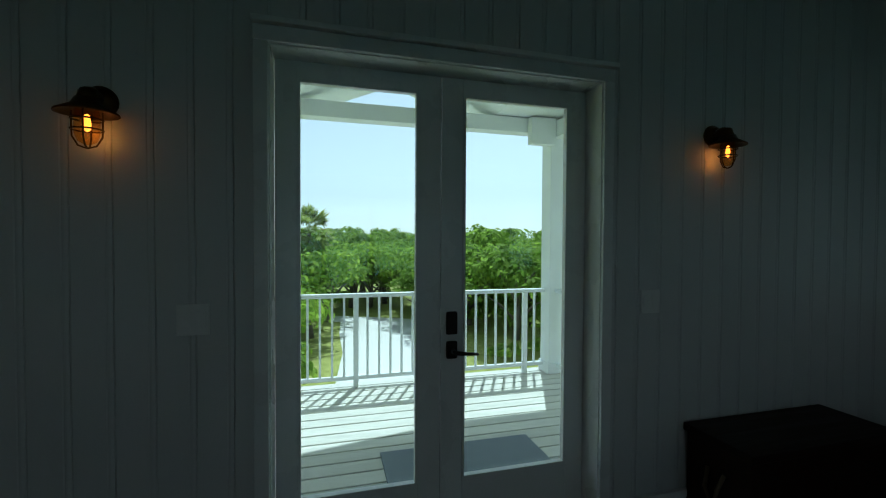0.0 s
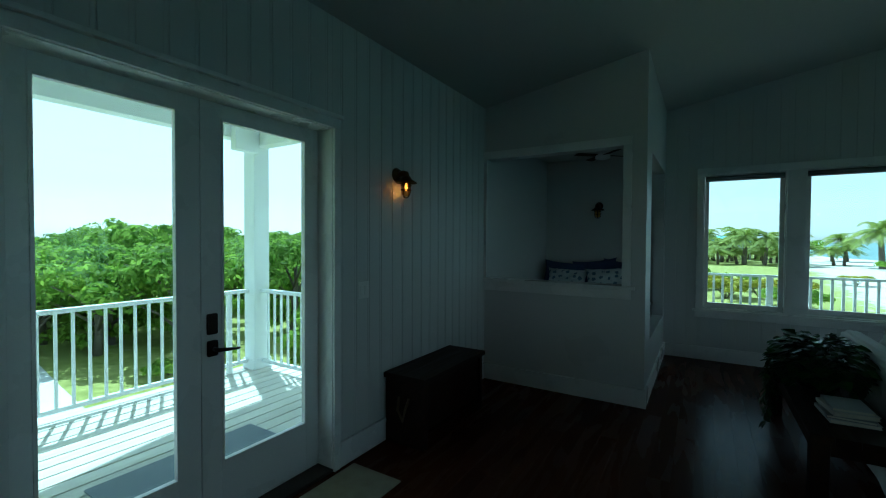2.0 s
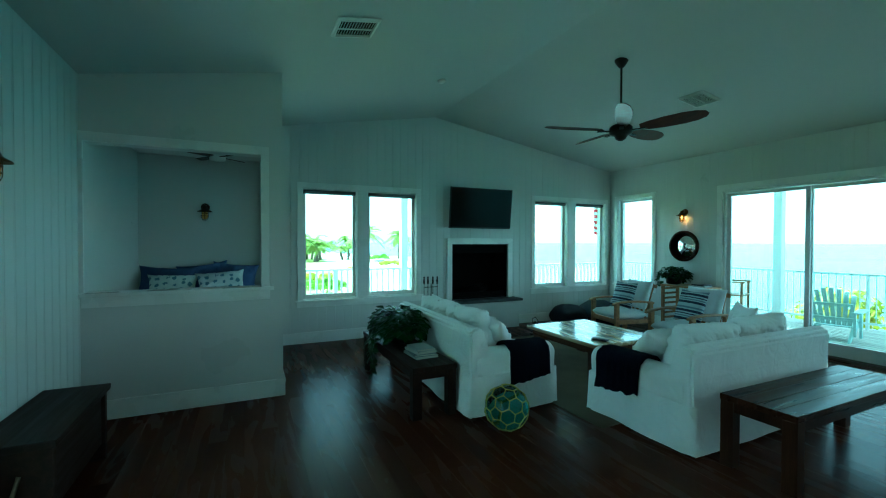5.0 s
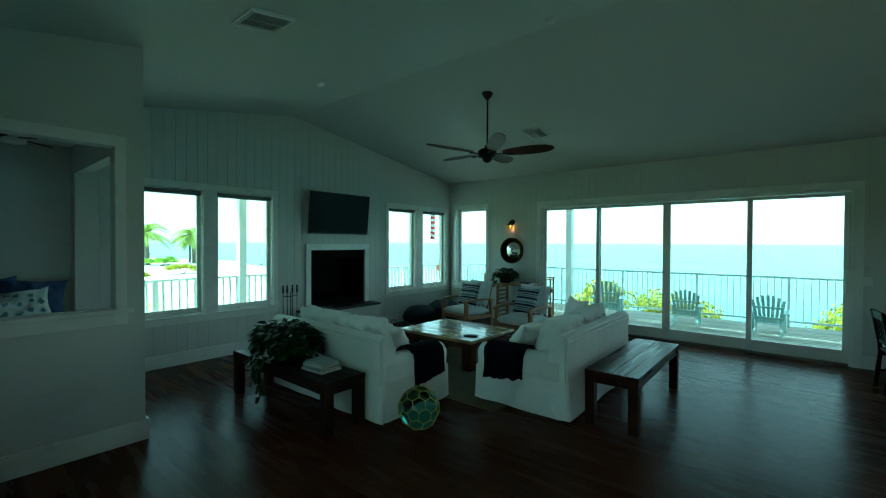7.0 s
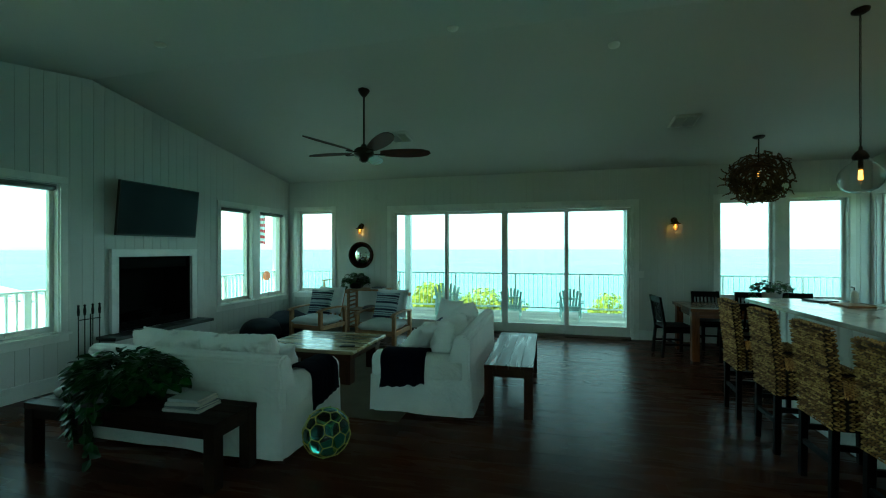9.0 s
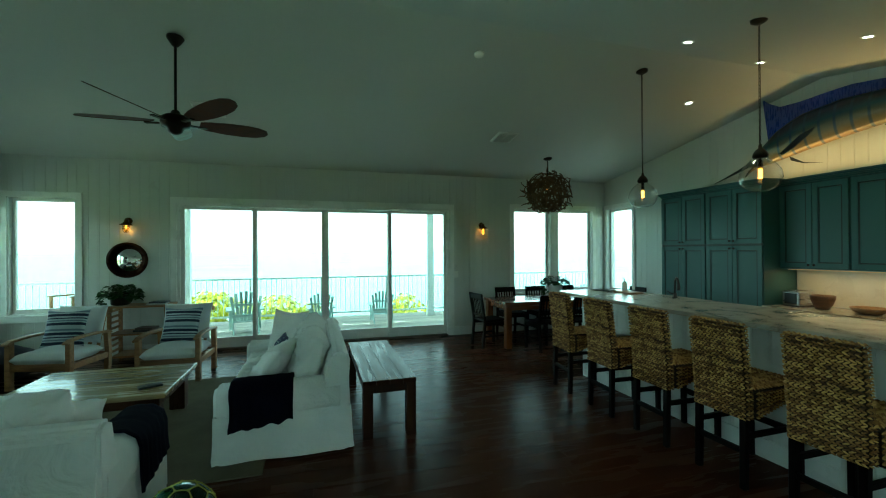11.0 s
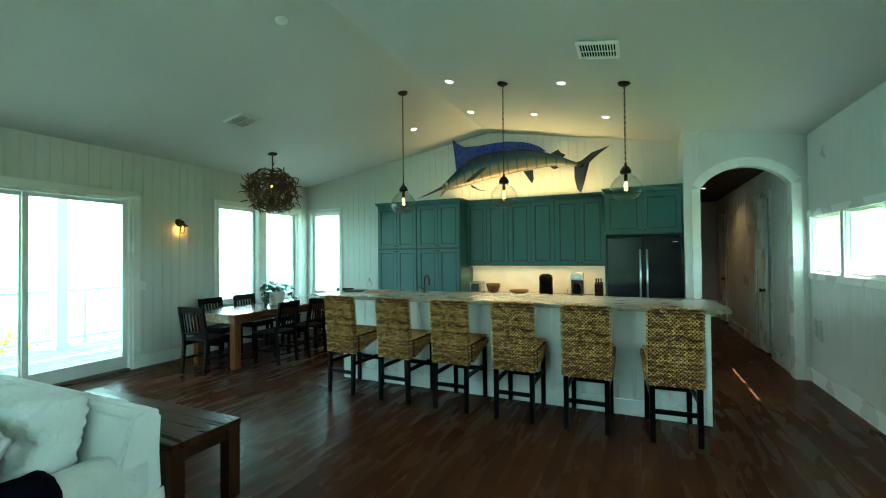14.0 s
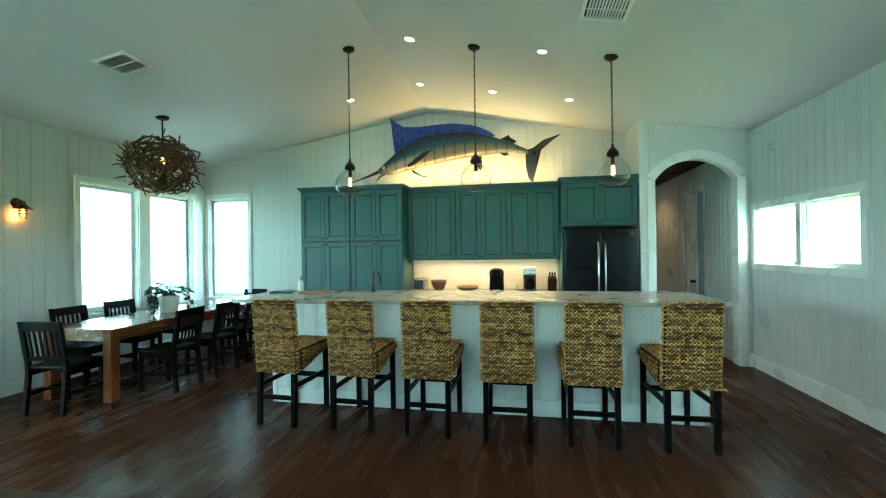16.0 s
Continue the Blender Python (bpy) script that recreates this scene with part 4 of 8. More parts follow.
# ---- plants ----
def leaf_mesh(name, spots, material, parent=None, curl=0.16, wide=0.98):
    """Many pointed leaves in one mesh. spots: (place, direction, up, size)."""
    vs, fs = [], []
    for p, d, u, s in spots:
        d = d.normalized()
        r = d.cross(u)
        r = r.normalized() if r.length > 1e-4 else d.orthogonal().normalized()
        n = r.cross(d)
        i = len(vs)
        vs += [p, p + d * s * 0.35 + r * s * 0.42 * wide + n * s * 0.06, p + d * s * 0.35 - r * s * 0.42 * wide + n * s * 0.06, p + d * s * 0.4 - n * s * 0.03,
               p + d * s * 0.75 + r * s * 0.25 * wide - n * s * curl * 0.3, p + d * s * 0.75 - r * s * 0.25 * wide - n * s * curl * 0.3, p + d * s - n * s * curl]
        fs += [(i, i + 1, i + 3), (i, i + 3, i + 2), (i + 1, i + 4, i + 3), (i + 3, i + 5, i + 2), (i + 3, i + 4, i + 6), (i + 3, i + 6, i + 5)]
    me = bpy.data.meshes.new(name)
    me.from_pydata([tuple(v) for v in vs], [], fs)
    me.materials.append(material)
    ob = new(name, me)
    ob.parent = parent
    return ob


POTHOS = leafy("glossy_green_leaves", (0.006, 0.028, 0.006), (0.028, 0.095, 0.016), 0.3, 0.15)
STEM = surface("green_stem", (0.03, 0.06, 0.015), (0.06, 0.10, 0.03), 0.6)


def potted(name, label, m, spread=(0.42, 0.26, 0.26), leaves=420, size=0.085, vines=6, pot=None, seed=3, vine_len=0.5, lift=0.16, front=None, potmat=None):
    rg = random.Random(seed)
    t = thing(name, label, "plant", m)
    pr = pot or [(0, 0), (0.09, 0), (0.12, 0.02), (0.135, 0.16), (0.15, 0.17), (0.15, 0.19), (0.135, 0.19), (0.125, 0.15), (0, 0.15)]
    part("pot", lathe(bmesh.new(), pr, 28), potmat or OILBRONZE, t)
    spots = []
    for i in range(leaves):
        v = Vector((rg.gauss(0, 1), rg.gauss(0, 1), abs(rg.gauss(0, 0.9)) - 0.25)).normalized()
        rad = rg.uniform(0.55, 1.0) ** 0.6
        p = Vector((v.x * spread[0] * rad, v.y * spread[1] * rad, lift + v.z * spread[2] * rad))
        if p.z < lift - 0.06 and abs(p.x) < 0.17 and potmat:
            p.z = lift + rg.uniform(-0.02, 0.08)
        if p.z < 0.03 and abs(p.x) < 0.15:
            p.z = 0.15
        p.z = max(p.z, 0.02)
        d = Vector((v.x + rg.uniform(-0.6, 0.6), v.y + rg.uniform(-0.6, 0.6), v.z * 0.3 - rg.uniform(0.0, 0.6)))
        spots.append((p, d, Vector((rg.uniform(-0.4, 0.4), rg.uniform(-0.4, 0.4), 1)), size * rg.uniform(0.6, 1.25)))
    bm = bmesh.new()
    for k in range(vines):
        a = rg.uniform(-0.5, 0.5) + (front if front is not None else rg.uniform(0, 6.28))
        x, y, z = math.cos(a) * spread[0] * 0.8, math.sin(a) * spread[1] * 0.95, lift
        pts = [(x * 0.5, y * 0.5, z), (x, y, z - 0.02)]
        ln = vine_len * rg.uniform(0.5, 1.0)
        n = 7
        for i in range(1, n + 1):
            q = (x + math.cos(a) * 0.05 + 0.03 * math.sin(i + k), y + math.sin(a) * 0.05 + 0.02 * math.cos(i * 1.3 + k), z - 0.05 - ln * i / n)
            pts.append(q)
            for _ in range(2):
                spots.append((Vector(q), Vector((rg.uniform(-1, 1), rg.uniform(-1, 1), -0.6)), Vector((math.cos(a), math.sin(a), 0.4)), size * rg.uniform(0.55, 0.95)))
        tube(bm, pts, 0.0035, 5)
    for k in range(14):
        a, r = rg.uniform(0, 6.28), rg.uniform(0.3, 0.9)
        tube(bm, [(0, 0, 0.1), (math.cos(a) * spread[0] * r * 0.5, math.sin(a) * spread[1] * r * 0.5, lift + spread[2] * 0.7), (math.cos(a) * spread[0] * r, math.sin(a) * spread[1] * r, lift + spread[2] * 0.4)], 0.003, 4)
    part("stem", bm, STEM, t)
    leaf_mesh("foliage", spots, POTHOS, t)
    return t


potted("trailing_plant", "large bushy pothos trailing over the dark table edge", pose(3.36, -0.67, 0.46), (0.46, 0.26, 0.21), 760, 0.09, 7, seed=3, vine_len=0.46, lift=0.18, front=1.2)
bm = bmesh.new()
bmesh.ops.create_icosphere(bm, subdivisions=3, radius=0.055)
for v in bm.verts:
    v.co.z *= 0.75
    v.co *= 1 + 0.25 * noise.noise(v.co * 28)
sh = tagged(part("seashell", bm, CERAMIC, None, "rough white seashell on the plant table"), "", "shell")
sh.matrix_basis = pose(3.98, -0.66, 0.497)


# ---- armchairs ----
STRIPE, nt, p = principled("striped_navy_fabric")
tc = nt.nodes.new("ShaderNodeTexCoord")
sp = node(nt, "ShaderNodeSeparateXYZ", {0: tc.outputs["Object"]})
wv = node(nt, "ShaderNodeMath", {0: sp.outputs[1], 1: 4.2}, operation="MULTIPLY")
fr = node(nt, "ShaderNodeMath", {0: wv.outputs[0]}, operation="FRACT")
L_, D_, G_ = (0.42, 0.47, 0.52), (0.018, 0.028, 0.06), (0.16, 0.20, 0.26)
cr = nt.nodes.new("ShaderNodeValToRGB")
cr.color_ramp.interpolation = "CONSTANT"
nt.links.new(fr.outputs[0], cr.inputs[0])
st = [(0.0, L_), (0.10, D_), (0.24, L_), (0.30, G_), (0.36, L_), (0.44, D_), (0.50, L_), (0.58, D_), (0.72, L_), (0.80, G_), (0.9, L_)]
while len(cr.color_ramp.elements) < len(st):
    cr.color_ramp.elements.new(0.5)
for e, (q, c) in zip(cr.color_ramp.elements, st):
    e.position, e.color = q, (*c, 1)
nz = node(nt, "ShaderNodeTexNoise", {"Vector": tc.outputs["Object"], "Scale": 240.0})
nt.links.new(cr.outputs[0], p.inputs["Base Color"])
p.inputs["Roughness"].default_value = 0.95
bump(nt, p, nz.outputs[0], 0.4, 0.004)


def armchair(m, label):
    c = thing("lounge_armchair", label, "armchair", m, group="teak armchairs")
    for sx in (-1, 1):
        bm = bmesh.new()
        box(bm, sx * 0.33 - 0.028, sx * 0.33 + 0.028, -0.36, -0.29, 0, 0.57, 0.008)
        part("front_leg", bm, TEAK, c)
        bm = bmesh.new()
        prism(bm, [(0.28, 0.0), (0.34, 0.0), (0.36, 0.3), (0.33, 0.58), (0.27, 0.58), (0.30, 0.3)], -0.028, 0.028, pose(sx * 0.33, 0, 0, 0, 0, 90))
        part("back_leg", bm, TEAK, c)
        bm = bmesh.new()
        pts = [(-0.40, 0.555), (-0.32, 0.585), (-0.1, 0.60), (0.15, 0.595), (0.36, 0.565), (0.36, 0.54), (0.15, 0.565), (-0.1, 0.572), (-0.32, 0.556), (-0.40, 0.53)]
        prism(bm, pts, -0.036, 0.036, pose(sx * 0.33, 0, 0, 0, 0, 90))
        bmesh.ops.bevel(bm, geom=bm.edges[:], offset=0.006, segments=1, affect="EDGES")
        part("armrest", bm, TEAK, c)
        part("side_rail", B(sx * 0.33 - 0.018, sx * 0.33 + 0.018, -0.29, 0.30, 0.22, 0.29, bev=0.005), TEAK, c)
    part("front_rail", B(-0.30, 0.30, -0.345, -0.31, 0.22, 0.30, bev=0.005), TEAK, c)
    part("back_rail", B(-0.30, 0.30, 0.30, 0.335, 0.22, 0.30, bev=0.005), TEAK, c)
    for i in range(6):
        y = -0.25 + i * 0.1
        part("seat_slat", B(-0.30, 0.30, y - 0.025, y + 0.025, 0.255, 0.275, bev=0.003), TEAK, c)
    bk = pose(0, 0.27, 0.30, -18, 0, 0)
    for i in range(5):
        x = -0.22 + i * 0.11
        part("back_slat", B(x - 0.02, x + 0.02, 0.0, 0.018, 0.0, 0.52, bev=0.003, m=bk), TEAK, c)
    part("top_rail", B(-0.30, 0.30, -0.004, 0.026, 0.52, 0.58, bev=0.006, m=bk), TEAK, c)
    part("seat_cushion", pad(bmesh.new(), 0.61, 0.62, 0.15, pose(0, -0.05, 0.352), 9.0, 0.006, 2, 18, 18), CREAM, c)
    part("back_cushion", pad(bmesh.new(), 0.60, 0.50, 0.14, bk @ pose(0, -0.085, 0.36, 90, 0, 0), 8.0, 0.008, 5, 18, 18), CREAM, c)
    return c


CH1 = pose(4.27, -5.02, 0, 0, 0, 168)
CH2 = pose(2.93, -4.83, 0, 0, 0, 176)
armchair(CH1, "teak armchair with pale cushions near the corner window")
armchair(CH2, "teak armchair with pale cushions facing the coffee table")
for c, a, k in ((CH1, 8, 1), (CH2, -6, 2)):
    cushion("throw_pillow", "navy and pale striped square pillow on a teak armchair", STRIPE, c @ pose(0.03, 0.02, 0.665, 70, 0, a), 0.47, 0.47, 0.15, 0.012, 20 + k)

# slatted side shelf between the armchairs, against the sea wall
sf = thing("side_shelf", "low teak shelf unit with slatted sides", "shelf", pose(3.72, -6.0, 0))
for sx in (-1, 1):
    for sy in (-1, 1):
        part("post", B(sx * 0.36 - 0.022, sx * 0.36 + 0.022, sy * 0.19 - 0.022, sy * 0.19 + 0.022, 0, 0.80, bev=0.004), TEAK, sf)
    for i in range(8):
        z = 0.14 + i * 0.085
        part("slat", B(sx * 0.36 - 0.008, sx * 0.36 + 0.008, -0.165, 0.165, z, z + 0.035, bev=0.003), TEAK, sf)
for z in (0.08, 0.40, 0.80):
    part("shelf", B(-0.40 if z > 0.7 else -0.337, 0.40 if z > 0.7 else 0.337, -0.22, 0.22, z, z + 0.028, bev=0.005), TEAK, sf)
potted("potted_plant", "bushy green plant in a dark pot on the teak shelf", pose(4.0, -5.98, 0.828), (0.26, 0.2, 0.16), 260, 0.085, 2, seed=9, vine_len=0.15, lift=0.15)
for k, (x, z, w, c) in enumerate(((3.52, 0.828, 0.26, (0.6, 0.62, 0.64)), (3.5, 0.848, 0.22, (0.05, 0.06, 0.09)), (3.66, 0.428, 0.3, (0.03, 0.03, 0.035)), (3.66, 0.458, 0.24, (0.08, 0.06, 0.05)))):
    bk = tagged(part("book", B(-w / 2, w / 2, -0.1, 0.1, 0, 0.02 if k < 2 else 0.03, bev=0.003), surface("shelf_book_%d" % k, tuple(v * 0.9 for v in c), c, 0.5), None, "book lying flat on the teak shelf"), "", "book", group="shelf books")
    bk.matrix_basis = pose(x, -5.98, z, 0, 0, 4 - 5 * k)

# beanbags in the corner
for k, (x, y, s) in enumerate(((5.12, -5.35, 0.42), (5.25, -4.72, 0.36))):
    bm = bmesh.new()
    bmesh.ops.create_icosphere(bm, subdivisions=4, radius=1.0)
    for v in bm.verts:
        d = v.co.copy()
        v.co = Vector((d.x * s, d.y * s, (d.z * 0.62 if d.z > 0 else d.z * 0.5) * s))
        v.co *= 1 + 0.10 * noise.noise(d * 1.7 + Vector((k * 3, 0, 0))) + 0.03 * noise.noise(d * 6)
        v.co.z = max(v.co.z, -0.42 * s)
    for f in bm.faces:
        f.smooth = True
    bb = tagged(part("beanbag", bm, BEAN, None, "slumped dark navy canvas beanbag on the floor"), "", "beanbag", group="beanbags")
    bb.matrix_basis = pose(x, y, 0.42 * s)

# fireplace
fp = thing("fireplace", "black firebox with white surround and slate hearth shelf", "fireplace", ON["east"])
for nm, q in (("cheek", (2.46, 2.49, 0.53, 1.52)), ("cheek", (3.60, 3.63, 0.53, 1.52)), ("lintel", (2.49, 3.60, 1.49, 1.52)), ("firebox_floor", (2.49, 3.60, 0.53, 0.55))):
    part(nm, B(q[0], q[1], -0.004, 0.5, q[2], q[3]), SOOT, fp)
part("fireback", B(2.49, 3.60, 0.47, 0.5, 0.55, 1.49), SOOT, fp)
part("upper_panel", B(2.50, 3.59, 0.02, 0.05, 1.36, 1.485, bev=0.004), SOOT, fp)
lp = part("lower_panel", B(2.50, 3.59, 0.02, 0.05, 0.555, 0.64, bev=0.004), SOOT, fp)
for i in range(5):
    part("louvre", B(2.52, 3.57, 0.012, 0.02, 0.57 + i * 0.013, 0.576 + i * 0.013), SOOT, lp)
bm = bmesh.new()
rg = random.Random(2)
for i in range(5):
    y = 0.22 + 0.06 * i
    tube(bm, [(2.7 + rg.uniform(0, 0.1), y, 0.62 + 0.03 * (i % 2)), (3.4 - rg.uniform(0, 0.1), y + 0.03, 0.66 + 0.02 * i)], 0.04, 8)
part("log", bm, SOOT, fp)
part("surround", casing(2.46, 3.63, 0.53, 1.52, 0.095, 0.05), TRIM, fp)
part("hearth_shelf", B(2.20, 3.78, -0.32, -0.001, 0.485, 0.529, bev=0.008), SLATE, fp)
part("hearth_base", B(2.24, 3.74, -0.26, -0.001, 0.0, 0.484, bev=0.004), WALL, fp)

# television
tv = thing("television", "black flat television tilted on a wall bracket", "television", ON["east"] @ pose(3.0, -0.13, 2.16, 6, 0, 0))
part("bezel", B(-0.63, 0.63, -0.02, 0.02, -0.36, 0.36, bev=0.006), BLACKPLASTIC, tv)
part("screen", B(-0.615, 0.615, -0.0235, -0.0205, -0.335, 0.345), BLACKGLOSS, tv)
bm = bmesh.new()
box(bm, -0.2, 0.2, 0.021, 0.05, -0.2, 0.2, 0.004)
box(bm, -0.05, 0.05, 0.05, 0.125, -0.06, 0.06)
part("bracket", bm, BLACKMETAL, tv)

# fire tools
ft = thing("fireplace_tools", "black iron fireplace tool set on a stand", "fire tools", pose(5.50, -1.98, 0))
part("base", lathe(bmesh.new(), [(0, 0), (0.11, 0), (0.11, 0.015), (0.03, 0.03), (0, 0.03)], 20), BLACKMETAL, ft)
part("pole", tube(bmesh.new(), [(0, 0, 0.03), (0, 0, 0.86)], 0.008, 8), BLACKMETAL, ft)
part("crossbar", tube(bmesh.new(), [(0, -0.12, 0.80), (0, 0.12, 0.80)], 0.006, 8), BLACKMETAL, ft)
for k, y in enumerate((-0.12, -0.04, 0.05, 0.12)):
    bm = bmesh.new()
    tube(bm, [(0.02, y, 0.12), (0.02, y, 0.84)], 0.006, 7)
    lathe(bm, [(0, 0.84), (0.012, 0.85), (0.016, 0.9), (0.010, 0.95), (0.016, 0.965), (0, 0.98)], 10, (0.02, y, 0))
    if k % 2:
        box(bm, 0.0, 0.04, y - 0.05, y + 0.05, 0.08, 0.2, 0.004)
    part("tool", bm, BLACKMETAL, ft)

# small dark kettle by the hearth
bm = bmesh.new()
lathe(bm, [(0, 0), (0.07, 0), (0.085, 0.05), (0.075, 0.12), (0.03, 0.15), (0.015, 0.17), (0, 0.18)], 20)
tube(bm, [(0.07, 0, 0.1), (0.08, 0, 0.2), (0, 0, 0.25), (-0.08, 0, 0.2), (-0.07, 0, 0.1)], 0.006, 6)
kt = tagged(part("hearth_pot", bm, BLACKMETAL, None, "small black iron pot on the floor by the hearth"), "", "pot")
kt.matrix_basis = pose(5.0, -3.75, 0)

# bench by the entrance
bn = thing("entry_bench", "dark stained wooden chest bench with rope handle", "bench", pose(2.28, 1.985, 0))
part("lid", B(-0.49, 0.49, -0.255, 0.125, 0.488, 0.528, bev=0.006), BENCHWOOD, bn)
for sx in (-1, 1):
    part("side_panel", B(sx * 0.445 - 0.025, sx * 0.445 + 0.025, -0.235, 0.118, 0, 0.487, bev=0.005), BENCHWOOD, bn)
part("front_panel", B(-0.419, 0.419, -0.215, -0.19, 0.12, 0.487, bev=0.004), BENCHWOOD, bn)
part("bottom", B(-0.419, 0.419, -0.189, 0.11, 0.12, 0.15), BENCHWOOD, bn)
part("rope_handle", tube(bmesh.new(), [(-0.47, -0.10, 0.36), (-0.50, -0.09, 0.29), (-0.495, -0.06, 0.19), (-0.50, -0.02, 0.27), (-0.47, -0.01, 0.36)], 0.010, 7), surface("tan_rope", (0.10, 0.07, 0.04), (0.17, 0.12, 0.07), 0.9), bn)

# mats
im = tagged(part("door_mat", B(-0.62, 0.62, -0.20, 0.20, 0.0, 0.012, bev=0.005), MATTAN, None, "tan woven mat inside the entrance doors"), "", "mat")
im.matrix_basis = pose(0.80, 1.86, 0)

# alcove bed and pillows
bd = thing("daybed", "built-in alcove bed with white mattress", "bed", pose(4.69, 1.37, 0))
part("platform", B(-1.0, 1.01, -0.74, 0.74, 0, 0.55, bev=0.004), TRIM, bd)
part("mattress", pad(bmesh.new(), 2.0, 1.46, 0.26, pose(0.0, 0.0, 0.685), 14.0, 0.006, 3, 26, 22), SLIP, bd)
NAVYPIL = surface("faded_navy_cotton", (0.05, 0.08, 0.20), (0.08, 0.12, 0.27), 0.9, scale=8, fine=220, bumps=0.3)
STARS, nt, p = principled("starfish_print_cotton")
v = coords(nt, "Object", (11, 11, 2))
vo = node(nt, "ShaderNodeTexVoronoi", {"Vector": v, "Scale": 1.0, "Randomness": 0.45})
nz = node(nt, "ShaderNodeTexNoise", {"Vector": v, "Scale": 3.5, "Detail": 1.0})
sm = node(nt, "ShaderNodeMath", {0: nz.outputs[0], 1: 0.55}, operation="MULTIPLY_ADD")
nt.links.new(vo.outputs["Distance"], sm.inputs[2])
nt.links.new(ramp(nt, sm.outputs[0], [(0.52, (0.16, 0.26, 0.36)), (0.60, (0.70, 0.74, 0.76))]), p.inputs["Base Color"])
p.inputs["Roughness"].default_value = 0.9
for k, (x, y, z, w, d, tilt, roll, mt, lab) in enumerate((
        (5.47, 1.78, 1.01, 0.66, 0.46, 72, 3, NAVYPIL, "faded navy bed pillow standing in the alcove"),
        (5.52, 1.36, 1.04, 0.62, 0.46, 76, -7, NAVYPIL, "faded navy bed pillow leaning on the alcove wall"),
        (5.48, 0.98, 1.04, 0.58, 0.46, 70, 6, NAVYPIL, "faded navy bed pillow at the end of the bed"),
        (5.24, 1.68, 0.965, 0.56, 0.38, 60, 2, STARS, "white pillow printed with blue starfish"),
        (5.22, 1.13, 0.985, 0.58, 0.40, 62, -4, STARS, "white starfish-printed pillow at the end of the bed"))):
    cushion("bed_pillow", lab, mt, pose(x, y, z, 0, 0, -90 + (k - 2) * 3) @ pose(0, 0, 0, tilt, roll, 0), w, d, 0.17, 0.03, 30 + k)

# ---- kitchen ----
SATIN = surface("satin_handle_steel", (0.50, 0.51, 0.52), (0.56, 0.57, 0.58), 0.3, 1.0, scale=2, fine=30, bumps=0.0, spread=0.03)
# glaze lines of the beads, and the painted shade behind the door gaps
GLAZE_GAP_SHADE = surface("dark_teal_glaze_and_gap_shade", (0.004, 0.018, 0.020), (0.008, 0.03, 0.032), 0.4)


def cab_door(u0, u1, z0, z1, y, parent, knob=None, mat=None):
    """A framed and beaded cabinet door whose face stands at y (towards the room is less)."""
    bm, bd = bmesh.new(), bmesh.new()
    f = 0.058
    for q in ((u0, u0 + f, z0, z1), (u1 - f, u1, z0, z1), (u0 + f, u1 - f, z0, z0 + f), (u0 + f, u1 - f, z1 - f, z1)):
        box(bm, q[0], q[1], y, y + 0.02, q[2], q[3], 0.003)
    for q in ((u0 + f, u0 + f + 0.015, z0 + f, z1 - f), (u1 - f - 0.015, u1 - f, z0 + f, z1 - f), (u0 + f + 0.015, u1 - f - 0.015, z0 + f, z0 + f + 0.015), (u0 + f + 0.015, u1 - f - 0.015, z1 - f - 0.015, z1 - f)):
        box(bd, q[0], q[1], y + 0.006, y + 0.02, q[2], q[3], 0.002)
    d = part("door", bm, TEAL, parent)
    part("panel", B(u0 + f + 0.016, u1 - f - 0.016, y + 0.010, y + 0.02, z0 + f + 0.016, z1 - f - 0.016, bev=0.003), TEAL, d)
    part("bead", bd, GLAZE_GAP_SHADE, d)
    if knob:
        bm = bmesh.new()
        lathe(bm, [(0, 0), (0.006, 0), (0.006, 0.012), (0.014, 0.018), (0.013, 0.026), (0, 0.03)], 12)
        bmesh.ops.transform(bm, matrix=pose(knob[0], y, knob[1], 90, 0, 0), verts=bm.verts)
        part("knob", bm, OILBRONZE, d)
    return d


def cabinet(label, u0, u1, z0, z1, depth, rows, toe=0.0, group=""):
    """A two-door cabinet on the west wall; rows lists the (z0, z1, knob at 'top' or 'bottom') of its doors."""
    c = thing("kitchen_cabinet", label, "cabinet", ON["west"], group=group)
    part("body", B(u0 + 0.001, u1 - 0.001, -depth + 0.02, -0.002, z0 + toe, z1, bev=0.002), TEAL, c)
    # thin dark sheet that paints shade into the gaps between the doors
    part("face_shadow_gap", B(u0 + 0.012, u1 - 0.012, -depth + 0.0185, -depth + 0.0205, z0 + toe + 0.01, z1 - 0.012), GLAZE_GAP_SHADE, c)
    if toe:
        part("toe_kick", B(u0 + 0.001, u1 - 0.001, -depth + 0.09, -0.002, 0.0, z0 + toe), BLACKPLASTIC, c)
    for a, b, k in rows:
        m = (u0 + u1) / 2
        kz = b - 0.035 if k == "top" else a + 0.035
        cab_door(u0 + 0.012, m - 0.0025, a, b, -depth, c, (m - 0.03, kz))
        cab_door(m + 0.0025, u1 - 0.012, a, b, -depth, c, (m + 0.03, kz))
    return c


def crown(label, u0, u1, depth, z, ends=(True, True)):
    bm = bmesh.new()
    steps = ((0.0, 0.0, 0.02), (0.012, 0.02, 0.035), (0.026, 0.035, 0.055), (0.034, 0.055, 0.068))
    for o, a, b in steps:
        box(bm, u0 - (o if ends[0] else 0), u1 + (o if ends[1] else 0), -depth - o, -0.002, z + a, z + b, 0.002)
    ob = tagged(part("crown_moulding", bm, TEAL, None, label), "", "moulding")
    ob.matrix_basis = ON["west"]


